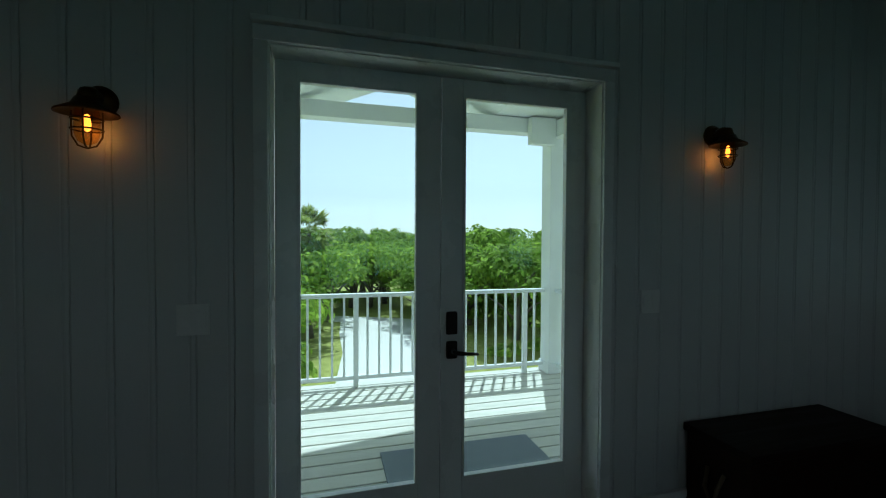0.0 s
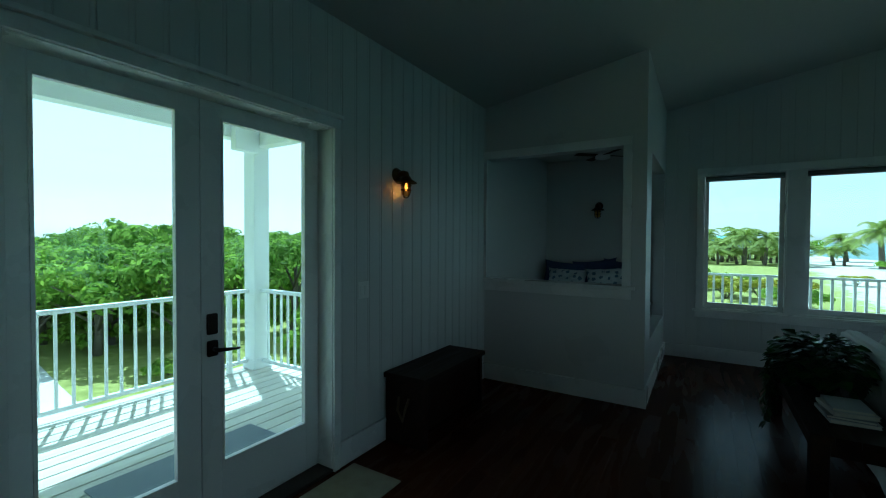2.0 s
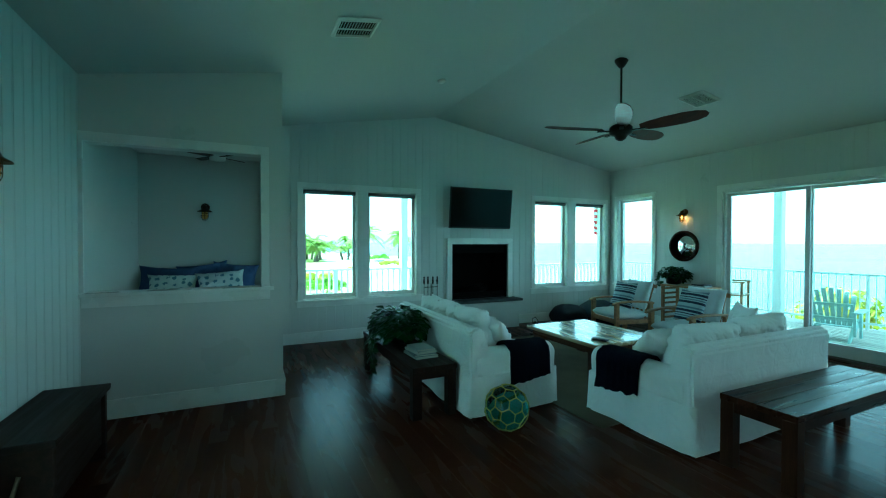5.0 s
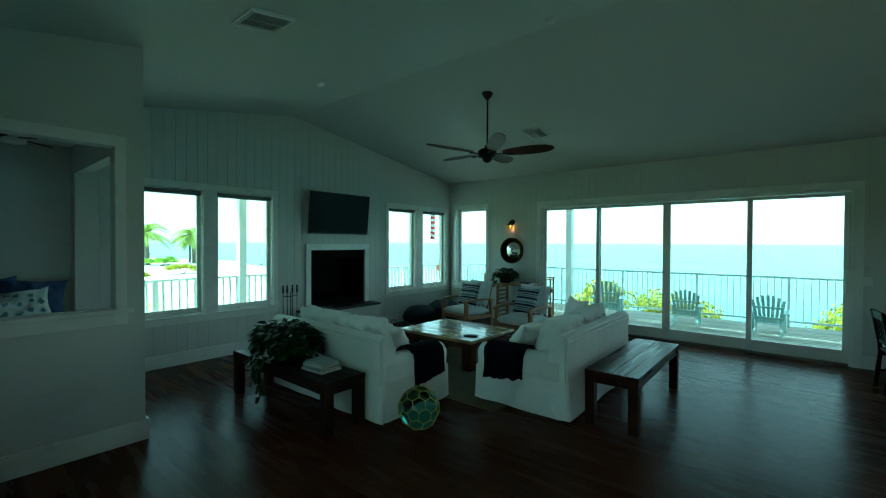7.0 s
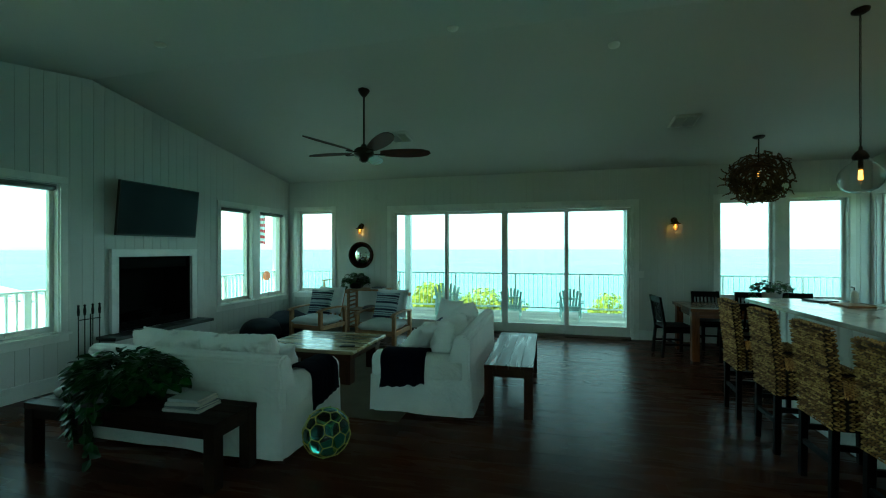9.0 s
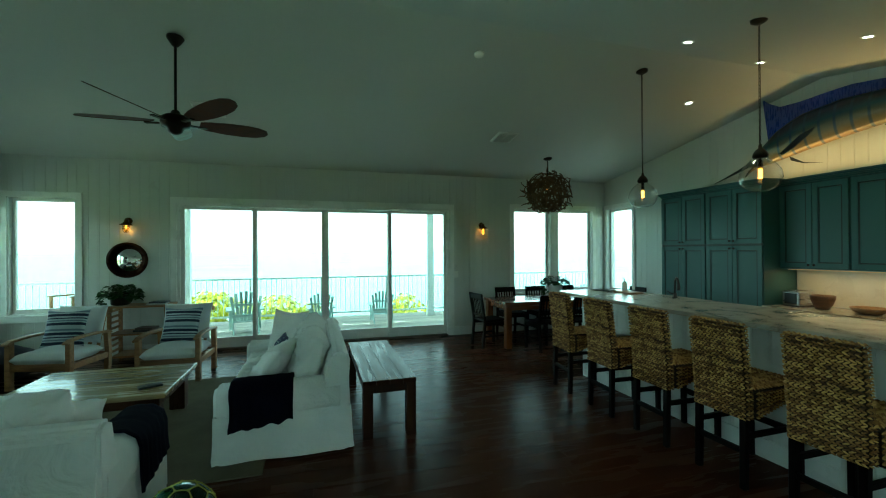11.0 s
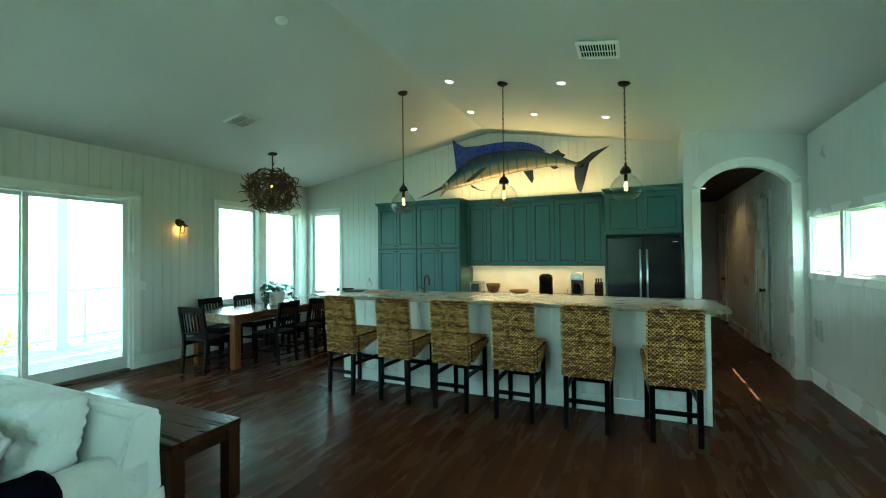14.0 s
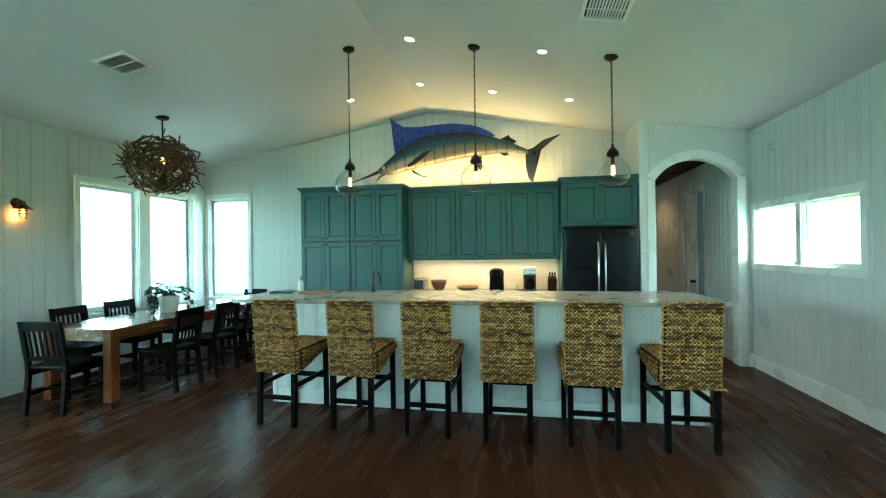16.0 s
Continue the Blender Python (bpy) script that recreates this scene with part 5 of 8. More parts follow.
PD = 0.60
for a, b in ((-4.09, -3.275), (-3.275, -2.46)):
    cabinet("tall teal pantry cabinet with panelled double doors", a, b, 0, 2.44, PD, [(0.12, 1.66, "top"), (1.69, 2.42, "bottom")], toe=0.1, group="pantry cabinets")
crown("teal crown moulding on the pantry cabinets", -4.09, -2.46, PD, 2.44)
UD = 0.33
for a, b in ((-2.455, -1.705), (-1.705, -0.95), (-0.95, -0.20)):
    cabinet("teal wall cabinet with panelled double doors", a, b, 1.37, 2.42, UD, [(1.385, 2.40, "bottom")], group="wall cabinets")
crown("teal crown moulding on the wall cabinets", -2.42, -0.24, UD, 2.42, (False, False))
cabinet("teal cabinet over the refrigerator", -0.195, 0.79, 1.82, 2.42, 0.64, [(1.84, 2.40, "bottom")])
crown("teal crown moulding over the refrigerator", -0.195, 0.79, 0.64, 2.42, (True, False))
fpn = tagged(part("end_panel", B(-0.198, -0.178, -0.62, -0.002, 0.0, 1.82), TEAL, None, "tall teal panel beside the refrigerator"), "", "panel")
fpn.matrix_basis = ON["west"]
for a, b in ((-2.455, -1.705), (-1.705, -0.95), (-0.95, -0.20)):
    cabinet("teal base cabinet with panelled double doors", a, b, 0, 0.87, 0.60, [(0.12, 0.68, "top"), (0.70, 0.855, "bottom")], toe=0.1, group="base cabinets")
STONE, nt, p = principled("pale_veined_stone")
v = coords(nt, "Object", (1, 1, 1))
n1 = node(nt, "ShaderNodeTexNoise", {"Vector": v, "Scale": 2.5, "Detail": 8.0, "Distortion": 1.6})
n2 = node(nt, "ShaderNodeTexNoise", {"Vector": v, "Scale": 60.0, "Detail": 3.0})
mx = node(nt, "ShaderNodeMix", {0: 0.3, 2: n1.outputs[0], 3: n2.outputs[0]}, data_type="FLOAT")
nt.links.new(ramp(nt, mx.outputs[0], [(0.35, (0.25, 0.21, 0.165)), (0.47, (0.42, 0.375, 0.31)), (0.62, (0.50, 0.455, 0.39))]), p.inputs["Base Color"])
p.inputs["Roughness"].default_value = 0.16
wt = tagged(part("worktop", B(-2.458, -0.20, -0.63, -0.002, 0.872, 0.91, bev=0.006), STONE, None, "pale stone worktop along the kitchen wall"), "", "worktop")
wt.matrix_basis = ON["west"]
BACKSP = surface("cream_backsplash", (0.70, 0.68, 0.63), (0.76, 0.74, 0.69), 0.3, scale=3)
bs = tagged(part("backsplash", B(-2.45, -0.21, -0.012, -0.002, 0.912, 1.365), BACKSP, None, "plain cream backsplash above the worktop"), "", "backsplash")
bs.matrix_basis = ON["west"]
so = thing("wall_socket", "white double wall socket on the backsplash", "socket", ON["west"] @ pose(-1.33, -0.013, 1.12))
part("plate", B(-0.04, 0.04, -0.006, 0, -0.06, 0.06, bev=0.003), WHITEPLASTIC, so)

# strips of light over and under the wall cabinets
for name, z, d, tgt in (("under_cabinet_light", 1.362, -0.24, -1), ("over_cabinet_light", 2.50, -0.20, 1)):
    ls = thing(name, "warm light strip along the wall cabinets", "light strip", ON["west"])
    part("strip", B(-2.40, -0.26, d - 0.012, d + 0.012, z - (0.008 if tgt < 0 else 0.012), z, bev=0.002), STRIP, ls)
UNDER = lamp("under_cabinet_lamp", "AREA", (XW + 0.27, -1.33, 1.345), 0.9, (1.0, 0.60, 0.26), size=2.1, size_y=0.03)
OVER = lamp("over_cabinet_lamp", "AREA", (XW + 0.26, -1.50, 2.52), 2.3, (1.0, 0.60, 0.22), size=2.5, size_y=0.03)
UNDER.matrix_world = pose(XW + 0.27, -1.33, 1.345, 0, 0, 90)
OVER.matrix_world = pose(XW + 0.26, -1.50, 2.52, 180, 0, 90)

# refrigerator
rf = thing("refrigerator", "black stainless French-door refrigerator", "refrigerator", ON["west"])
part("body", B(-0.165, 0.775, -0.60, -0.01, 0.02, 1.78, bev=0.004), BLACKPLASTIC, rf)
for a, b in ((-0.165, 0.303), (0.307, 0.775)):
    d = part("door", B(a, b, -0.675, -0.602, 0.66, 1.778, bev=0.012), BLACKSTEEL, rf)
    hx = 0.262 if a < 0 else 0.348
    bm = bmesh.new()
    tube(bm, [(hx, -0.676, 0.80), (hx, -0.73, 0.83), (hx, -0.735, 1.2), (hx, -0.73, 1.57), (hx, -0.676, 1.60)], 0.012, 10)
    part("handle", bm, SATIN, d, "satin steel handle")
dr = part("freezer_drawer", B(-0.165, 0.775, -0.675, -0.602, 0.06, 0.65, bev=0.012), BLACKSTEEL, rf)
part("handle", tube(bmesh.new(), [(-0.06, -0.676, 0.56), (-0.05, -0.73, 0.56), (0.66, -0.73, 0.56), (0.67, -0.676, 0.56)], 0.012, 10), SATIN, dr)
part("badge", B(0.66, 0.72, -0.677, -0.675, 1.70, 1.712), STEEL, rf)

# island bar
isl = thing("kitchen_island", "long white beadboard breakfast bar", "kitchen island", pose(0, 0, 0))
part("body", B(-2.80, -2.105, -3.22, 0.78, 0.0, 1.02, bev=0.003), TRIM, isl)
x = -3.235
k = 0
while x < 0.80:
    b = min(x + 0.155, 0.80)
    part("board", B(-2.104, -2.09, x + 0.0015, b - 0.0015, 0.15, 1.02, bev=0.002), TRIM, isl)
    if b < 0.79:
        for o in (-0.012, 0.0, 0.012):
            part("bead", tube(bmesh.new(), [(-2.0905, b + o, 0.151), (-2.0905, b + o, 1.019)], 0.0042 if o else 0.003, 8), TRIM, isl)
    x += 0.155
for x in (-2.80, -2.62, -2.44, -2.26):
    part("board", B(x + 0.002, x + 0.168, 0.781, 0.795, 0.15, 1.02, bev=0.002), TRIM, isl)
part("corner_post", B(-2.108, -2.075, 0.765, 0.81, 0.0, 1.02, bev=0.004), TRIM, isl)
part("corner_post", B(-2.108, -2.075, -3.25, -3.205, 0.0, 1.02, bev=0.004), TRIM, isl)
part("kickboard", B(-2.104, -2.078, -3.20, 0.762, 0.0, 0.15, bev=0.003), TRIM, isl)
part("kickboard", B(-2.80, -2.11, 0.782, 0.806, 0.0, 0.15, bev=0.003), TRIM, isl)
bt = bmesh.new()
box(bt, -2.90, -1.915, -3.66, 0.955, 1.021, 1.06)
vert = [e for e in bt.edges if abs(e.verts[0].co.z - e.verts[1].co.z) > 0.02]
bmesh.ops.bevel(bt, geom=vert, offset=0.08, segments=5, affect="EDGES")
bmesh.ops.bevel(bt, geom=[e for e in bt.edges if abs(e.verts[0].co.z - e.verts[1].co.z) < 1e-4], offset=0.006, segments=2, affect="EDGES")
tagged(part("bar_counter", bt, STONE, None, "pale stone bar top with rounded corners"), "", "countertop")
fc = thing("kitchen_faucet", "black gooseneck kitchen faucet on the bar top", "faucet", pose(-2.70, -2.39, 1.06, 0, 0, 60))
part("base", lathe(bmesh.new(), [(0, 0), (0.028, 0), (0.028, 0.01), (0.02, 0.02), (0.018, 0.06), (0, 0.06)], 16), BLACKPLASTIC, fc)
part("spout", tube(bmesh.new(), [(0, 0, 0.05), (0, 0, 0.16), (0.01, 0, 0.2), (0.045, 0, 0.232), (0.09, 0, 0.22), (0.115, 0, 0.18), (0.12, 0, 0.13), (0.122, 0, 0.10)], [0.013] * 6 + [0.018, 0.018], 10), BLACKPLASTIC, fc)
part("lever", tube(bmesh.new(), [(0, -0.018, 0.05), (0.0, -0.05, 0.06), (0.0, -0.09, 0.085)], 0.006, 7), BLACKPLASTIC, fc)
bt2 = thing("soap_bottle", "white soap bottle with a dark pump", "bottle", pose(-2.80, -3.33, 1.06))
part("bottle", lathe(bmesh.new(), [(0, 0), (0.03, 0), (0.033, 0.01), (0.033, 0.10), (0.02, 0.125), (0.013, 0.13), (0, 0.13)], 18), CERAMIC, bt2)
part("pump", tube(bmesh.new(), [(0, 0, 0.13), (0, 0, 0.16), (0.03, 0, 0.165)], 0.006, 7), BLACKPLASTIC, bt2)
nt_ = thing("notepad", "dark folded notebook on the bar top", "notebook", pose(-2.55, -3.42, 1.0605, 0, 0, 20))
part("cover", B(-0.09, 0.09, -0.12, 0.12, 0, 0.016, bev=0.003), BLACKPLASTIC, nt_)
cb = tagged(part("cutting_board", B(-0.15, 0.15, -0.11, 0.11, 0, 0.018, bev=0.005), TEAK, None, "wooden cutting board on the bar top"), "", "cutting board")
cb.matrix_basis = pose(-2.62, -3.05, 1.0605, 0, 0, 88)

# worktop things
def on_top(u, d=-0.32):
    return ON["west"] @ pose(u, d, 0.9105)


to = thing("toaster", "brushed steel two-slot toaster", "toaster", on_top(-2.28, -0.26))
part("body", B(-0.10, 0.10, -0.13, 0.13, 0.012, 0.19, bev=0.02), STEEL, to)
part("base", B(-0.095, 0.095, -0.125, 0.125, 0, 0.012), BLACKPLASTIC, to)
part("control_panel", B(-0.07, 0.07, -0.135, -0.129, 0.03, 0.16, bev=0.002), BLACKPLASTIC, to)
for xx in (-0.045, 0.02):
    part("slot", B(xx, xx + 0.025, -0.1, 0.1, 0.188, 0.1915), BLACKPLASTIC, to)
WOODBOWL = wood("turned_bowl_wood", (0.07, 0.028, 0.012), (0.14, 0.06, 0.028), (0.22, 0.11, 0.05), 0.4, 0, 0.2)
for nm, lab, u, prof in (("wooden_bowl", "deep dark turned wooden bowl", -1.98, [(0, 0), (0.06, 0), (0.09, 0.05), (0.115, 0.12), (0.12, 0.16), (0.112, 0.16), (0.1, 0.12), (0.07, 0.04), (0, 0.02)]),
                         ("wooden_bowl", "shallow oval honey-wood bowl", -1.54, [(0, 0), (0.08, 0), (0.14, 0.03), (0.165, 0.07), (0.158, 0.07), (0.13, 0.035), (0.07, 0.012), (0, 0.01)])):
    ob = tagged(part(nm, lathe(bmesh.new(), prof, 30), WOODBOWL if u < -1.7 else TEAK, None, lab), "", "bowl")
    ob.matrix_basis = on_top(u)
pm = thing("pod_coffee_maker", "black single-cup coffee maker", "coffee maker", on_top(-1.11, -0.28))
part("body", lathe(bmesh.new(), [(0, 0), (0.10, 0), (0.11, 0.02), (0.105, 0.2), (0.11, 0.26), (0.095, 0.31), (0.05, 0.33), (0, 0.335)], 24), BLACKGLOSS, pm)
part("brew_head", B(-0.07, 0.07, -0.14, -0.03, 0.20, 0.30, bev=0.025), BLACKGLOSS, pm)
part("drip_tray", B(-0.06, 0.06, -0.15, -0.08, 0, 0.03, bev=0.008), STEEL, pm)
cm = thing("drip_coffee_maker", "black and steel drip coffee maker with glass jug", "coffee maker", on_top(-0.63, -0.28))
part("tower", B(-0.09, 0.09, 0.0, 0.11, 0, 0.35, bev=0.01), BLACKPLASTIC, cm)
part("head", B(-0.09, 0.09, -0.12, 0.0, 0.24, 0.35, bev=0.012), STEEL, cm)
part("warming_plate", B(-0.09, 0.09, -0.13, 0.0, 0, 0.03, bev=0.006), BLACKPLASTIC, cm)
j = part("jug", lathe(bmesh.new(), [(0, 0.032), (0.06, 0.032), (0.068, 0.08), (0.06, 0.15), (0.045, 0.19), (0, 0.19)], 20, (0, -0.062, 0)), BLACKGLOSS, cm, "dark glass coffee jug")
part("jug_handle", tube(bmesh.new(), [(0.05, -0.10, 0.18), (0.08, -0.13, 0.16), (0.08, -0.13, 0.08), (0.055, -0.1, 0.06)], 0.008, 7), BLACKPLASTIC, j)
kb = thing("knife_block", "dark wooden knife block with black-handled knives", "knife block", on_top(-0.31, -0.25))
part("block", B(-0.06, 0.06, -0.06, 0.06, 0.012, 0.20, bev=0.006, m=pose(0, 0, 0, 14, 0, 0)), BENCHWOOD, kb)
for i in range(3):
    for jx in range(2):
        part("knife_handle", B(-0.045 + i * 0.035, -0.025 + i * 0.035, -0.045 + jx * 0.05, -0.03 + jx * 0.05, 0.20, 0.29 - jx * 0.02, bev=0.004, m=pose(0, 0, 0, 14, 0, 0)), BLACKPLASTIC, kb)
cd = tagged(part("power_cord", tube(bmesh.new(), [(-0.85, -0.2, 0.914), (-0.75, -0.3, 0.914), (-0.72, -0.22, 0.914), (-0.80, -0.08, 0.914), (-0.82, -0.02, 1.0)], 0.004, 6), BLACKPLASTIC, None, "black appliance cord on the worktop"), "", "cord")
cd.matrix_basis = ON["west"]


# ---- bar stools ----
WEAVE, nt, p = principled("braided_seagrass")
tc = nt.nodes.new("ShaderNodeTexCoord")
mp = node(nt, "ShaderNodeMapping", {"Vector": tc.outputs["Object"]})
oi = nt.nodes.new("ShaderNodeObjectInfo")
nz = node(nt, "ShaderNodeTexNoise", {"Vector": mp.outputs[0], "Scale": 90.0, "Detail": 2.0})
nz2 = node(nt, "ShaderNodeTexNoise", {"Vector": node(nt, "ShaderNodeMapping", {"Vector": tc.outputs["Object"], "Scale": (0.5, 0.5, 26)}).outputs[0], "Scale": 1.5, "Detail": 2.0})
gi = nt.nodes.new("ShaderNodeNewGeometry")
m1 = node(nt, "ShaderNodeMix", {0: 0.6, 2: nz.outputs[0], 3: gi.outputs["Random Per Island"]}, data_type="FLOAT")
m2 = node(nt, "ShaderNodeMix", {0: 0.55, 2: m1.outputs[0], 3: nz2.outputs[0]}, data_type="FLOAT")
nt.links.new(ramp(nt, m2.outputs[0], [(0.32, (0.06, 0.022, 0.005)), (0.47, (0.27, 0.125, 0.030)), (0.64, (0.66, 0.40, 0.13))]), p.inputs["Base Color"])
p.inputs["Roughness"].default_value = 0.75
fine = node(nt, "ShaderNodeTexNoise", {"Vector": mp.outputs[0], "Scale": 220.0})
bump(nt, p, fine.outputs[0], 0.5, 0.003)


# core under the braid: shade between the strands is put into its colour
WEAVE_GAP_SHADE = surface("seagrass_core_gap_shade", (0.014, 0.006, 0.002), (0.028, 0.012, 0.004), 0.9, scale=20)


def braid_grid(surf, nu, nv, h=0.017):
    """Plaited rope strands laid over a surface: surf(u, v) gives place and normal; each stitch is a small slanted bead."""
    vs, fs = [], []
    for j in range(nv):
        for i in range(nu):
            for k in (0, 1):
                um, hu = (i + 0.5) / nu, 0.60 / nu
                vm, hv = (j + 0.27 + 0.44 * k) / nv, 0.165 / nv
                sl = (0.21 if k else -0.21) / nv
                b = len(vs)
                for a, c, lift in ((um - hu, vm - sl - hv * 0.5, 0.0), (um - hu, vm - sl + hv * 0.5, 0.0), (um, vm - hv * 1.25, 0.25), (um, vm, 1.0), (um, vm + hv * 1.25, 0.25), (um + hu, vm + sl - hv * 0.5, 0.0), (um + hu, vm + sl + hv * 0.5, 0.0)):
                    p, n = surf(min(max(a, 0), 1), min(max(c, 0), 1))
                    vs.append(p + n * h * lift)
                fs += [(b, b + 2, b + 3), (b, b + 3, b + 1), (b + 1, b + 3, b + 4), (b + 2, b + 5, b + 3), (b + 5, b + 6, b + 3), (b + 6, b + 4, b + 3)]
    return vs, fs


def from_lists(name, vs, fs, mat, parent):
    me = bpy.data.meshes.new(name)
    me.from_pydata([tuple(v) for v in vs], [], fs)
    me.materials.append(mat)
    for q in me.polygons:
        q.use_smooth = True
    ob = new(name, me)
    ob.parent = parent
    return ob


def bar_stool(m):
    s = thing("bar_stool", "woven seagrass bar stool with black wooden legs", "bar stool", m, group="stools along the bar")
    lean = 0.05

    def rear(z):
        return -0.265 - lean * max(0, z - 0.62) / 0.48

    bm = bmesh.new()                                       # core of the back, its colour darkened as shade between strands
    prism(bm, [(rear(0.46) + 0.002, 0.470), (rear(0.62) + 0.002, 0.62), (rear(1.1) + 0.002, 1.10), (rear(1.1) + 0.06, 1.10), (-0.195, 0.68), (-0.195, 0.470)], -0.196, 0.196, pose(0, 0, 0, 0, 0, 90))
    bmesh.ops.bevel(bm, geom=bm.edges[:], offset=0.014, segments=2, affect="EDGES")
    bk = part("backrest", bm, WEAVE_GAP_SHADE, s)
    vs, fs = braid_grid(lambda u, v: (Vector(((u - 0.5) * 0.40, rear(0.468 + 0.64 * v) - 0.002, 0.468 + 0.64 * v)), Vector((0, -1, 0.05))), 14, 20)
    for sx in (-1, 1):
        a, f = braid_grid(lambda u, v: (Vector((sx * 0.199, rear(0.468 + 0.635 * v) + 0.066 * u, 0.468 + 0.635 * v)), Vector((sx, 0, 0))), 2, 20)
        fs += [tuple(k + len(vs) for k in q) for q in f]
        vs += a
    a, f = braid_grid(lambda u, v: (Vector(((u - 0.5) * 0.40, rear(1.1) + 0.062 * v, 1.103)), Vector((0, 0, 1))), 14, 2)
    fs += [tuple(k + len(vs) for k in q) for q in f]
    vs += a
    tagged(from_lists("braid", vs, fs, WEAVE, bk), "braided seagrass strands", kind="stuff")
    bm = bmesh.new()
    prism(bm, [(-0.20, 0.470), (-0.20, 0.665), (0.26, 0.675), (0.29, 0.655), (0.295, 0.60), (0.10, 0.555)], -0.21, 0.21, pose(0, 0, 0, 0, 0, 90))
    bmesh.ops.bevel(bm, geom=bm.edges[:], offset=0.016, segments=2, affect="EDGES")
    st = part("seat", bm, WEAVE_GAP_SHADE, s)
    vs, fs = braid_grid(lambda u, v: (Vector(((u - 0.5) * 0.42, -0.195 + 0.48 * v, 0.669 + 0.008 * v)), Vector((0, 0, 1))), 14, 15)
    for sx in (-1, 1):
        a, f = braid_grid(lambda u, v: (Vector((sx * 0.212, -0.19 + 0.475 * u, (0.47 + 0.13 * min(1, u * 1.1)) + (0.19 - 0.13 * min(1, u * 1.1)) * v)), Vector((sx, 0, 0))), 16, 6)
        fs += [tuple(k + len(vs) for k in q) for q in f]
        vs += a
    tagged(from_lists("braid", vs, fs, WEAVE, st), kind="stuff")
    for sx in (-1, 1):
        bm = bmesh.new()
        prism(bm, [(-0.272, 0.0), (-0.233, 0.0), (-0.222, 0.485), (-0.268, 0.485)], -0.021, 0.021, pose(sx * 0.172, 0, 0, 0, 0, 90))
        bmesh.ops.bevel(bm, geom=bm.edges[:], offset=0.003, segments=1, affect="EDGES")
        l = part("leg", bm, DARKWOOD, s)
        bm = bmesh.new()
        box(bm, sx * 0.172 - 0.014, sx * 0.172 + 0.014, -0.268, -0.24, -0.001, 0.006)
        part("foot_glide", bm, WHITEPLASTIC, l)
        bm = bmesh.new()
        prism(bm, [(0.262, 0.0), (0.297, 0.0), (0.292, 0.62), (0.25, 0.62)], -0.021, 0.021, pose(sx * 0.175, 0, 0, 0, 0, 90))
        bmesh.ops.bevel(bm, geom=bm.edges[:], offset=0.003, segments=1, affect="EDGES")
        l = part("leg", bm, DARKWOOD, s)
        bm = bmesh.new()
        box(bm, sx * 0.175 - 0.014, sx * 0.175 + 0.014, 0.266, 0.294, -0.001, 0.006)
        part("foot_glide", bm, WHITEPLASTIC, l)
        part("side_stretcher", B(sx * 0.172 - 0.013, sx * 0.172 + 0.013, -0.24, 0.262, 0.335, 0.372, bev=0.003), DARKWOOD, s)
    part("rear_stretcher", B(-0.153, 0.153, -0.262, -0.238, 0.235, 0.272, bev=0.003), DARKWOOD, s)
    part("front_stretcher", B(-0.156, 0.156, 0.264, 0.29, 0.285, 0.33, bev=0.003), DARKWOOD, s)
    return s


first = None
for k, (y, a, dx) in enumerate(((-2.84, 86, 0.0), (-2.145, 87.5, 0.01), (-1.50, 89, 0.0), (-0.858, 90.5, 0.0), (-0.208, 90, -0.01), (0.47, 93, -0.02))):
    m = pose(-1.775 + dx, y, 0, 0, 0, a)
    if first is None:
        first = bar_stool(m)
    else:
        copy_thing(first, m)


# ---- dining ----
dt = thing("dining_table", "long polished amber wood dining table", "dining table", pose(-3.10, -5.30, 0))
for i in range(6):
    y = -0.46 + i * 0.92 / 6
    part("tabletop_plank", B(-1.36, 1.36, y + 0.0008, y + 0.92 / 6 - 0.0008, 0.715, 0.76 + 0.0006 * (i % 2), bev=0.004), DINEWOOD, dt)
for sx in (-1, 1):
    for sy in (-1, 1):
        part("leg", B(sx * 1.28 - 0.05, sx * 1.28 + 0.05, sy * 0.38 - 0.05, sy * 0.38 + 0.05, 0, 0.714, bev=0.005), DINELEG, dt)
for sy in (-1, 1):
    part("apron", B(-1.23, 1.23, sy * 0.38 - 0.015, sy * 0.38 + 0.015, 0.62, 0.714, bev=0.003), DINEWOOD, dt)
for sx in (-1, 1):
    part("apron", B(sx * 1.28 - 0.015, sx * 1.28 + 0.015, -0.33, 0.33, 0.62, 0.714, bev=0.003), DINEWOOD, dt)


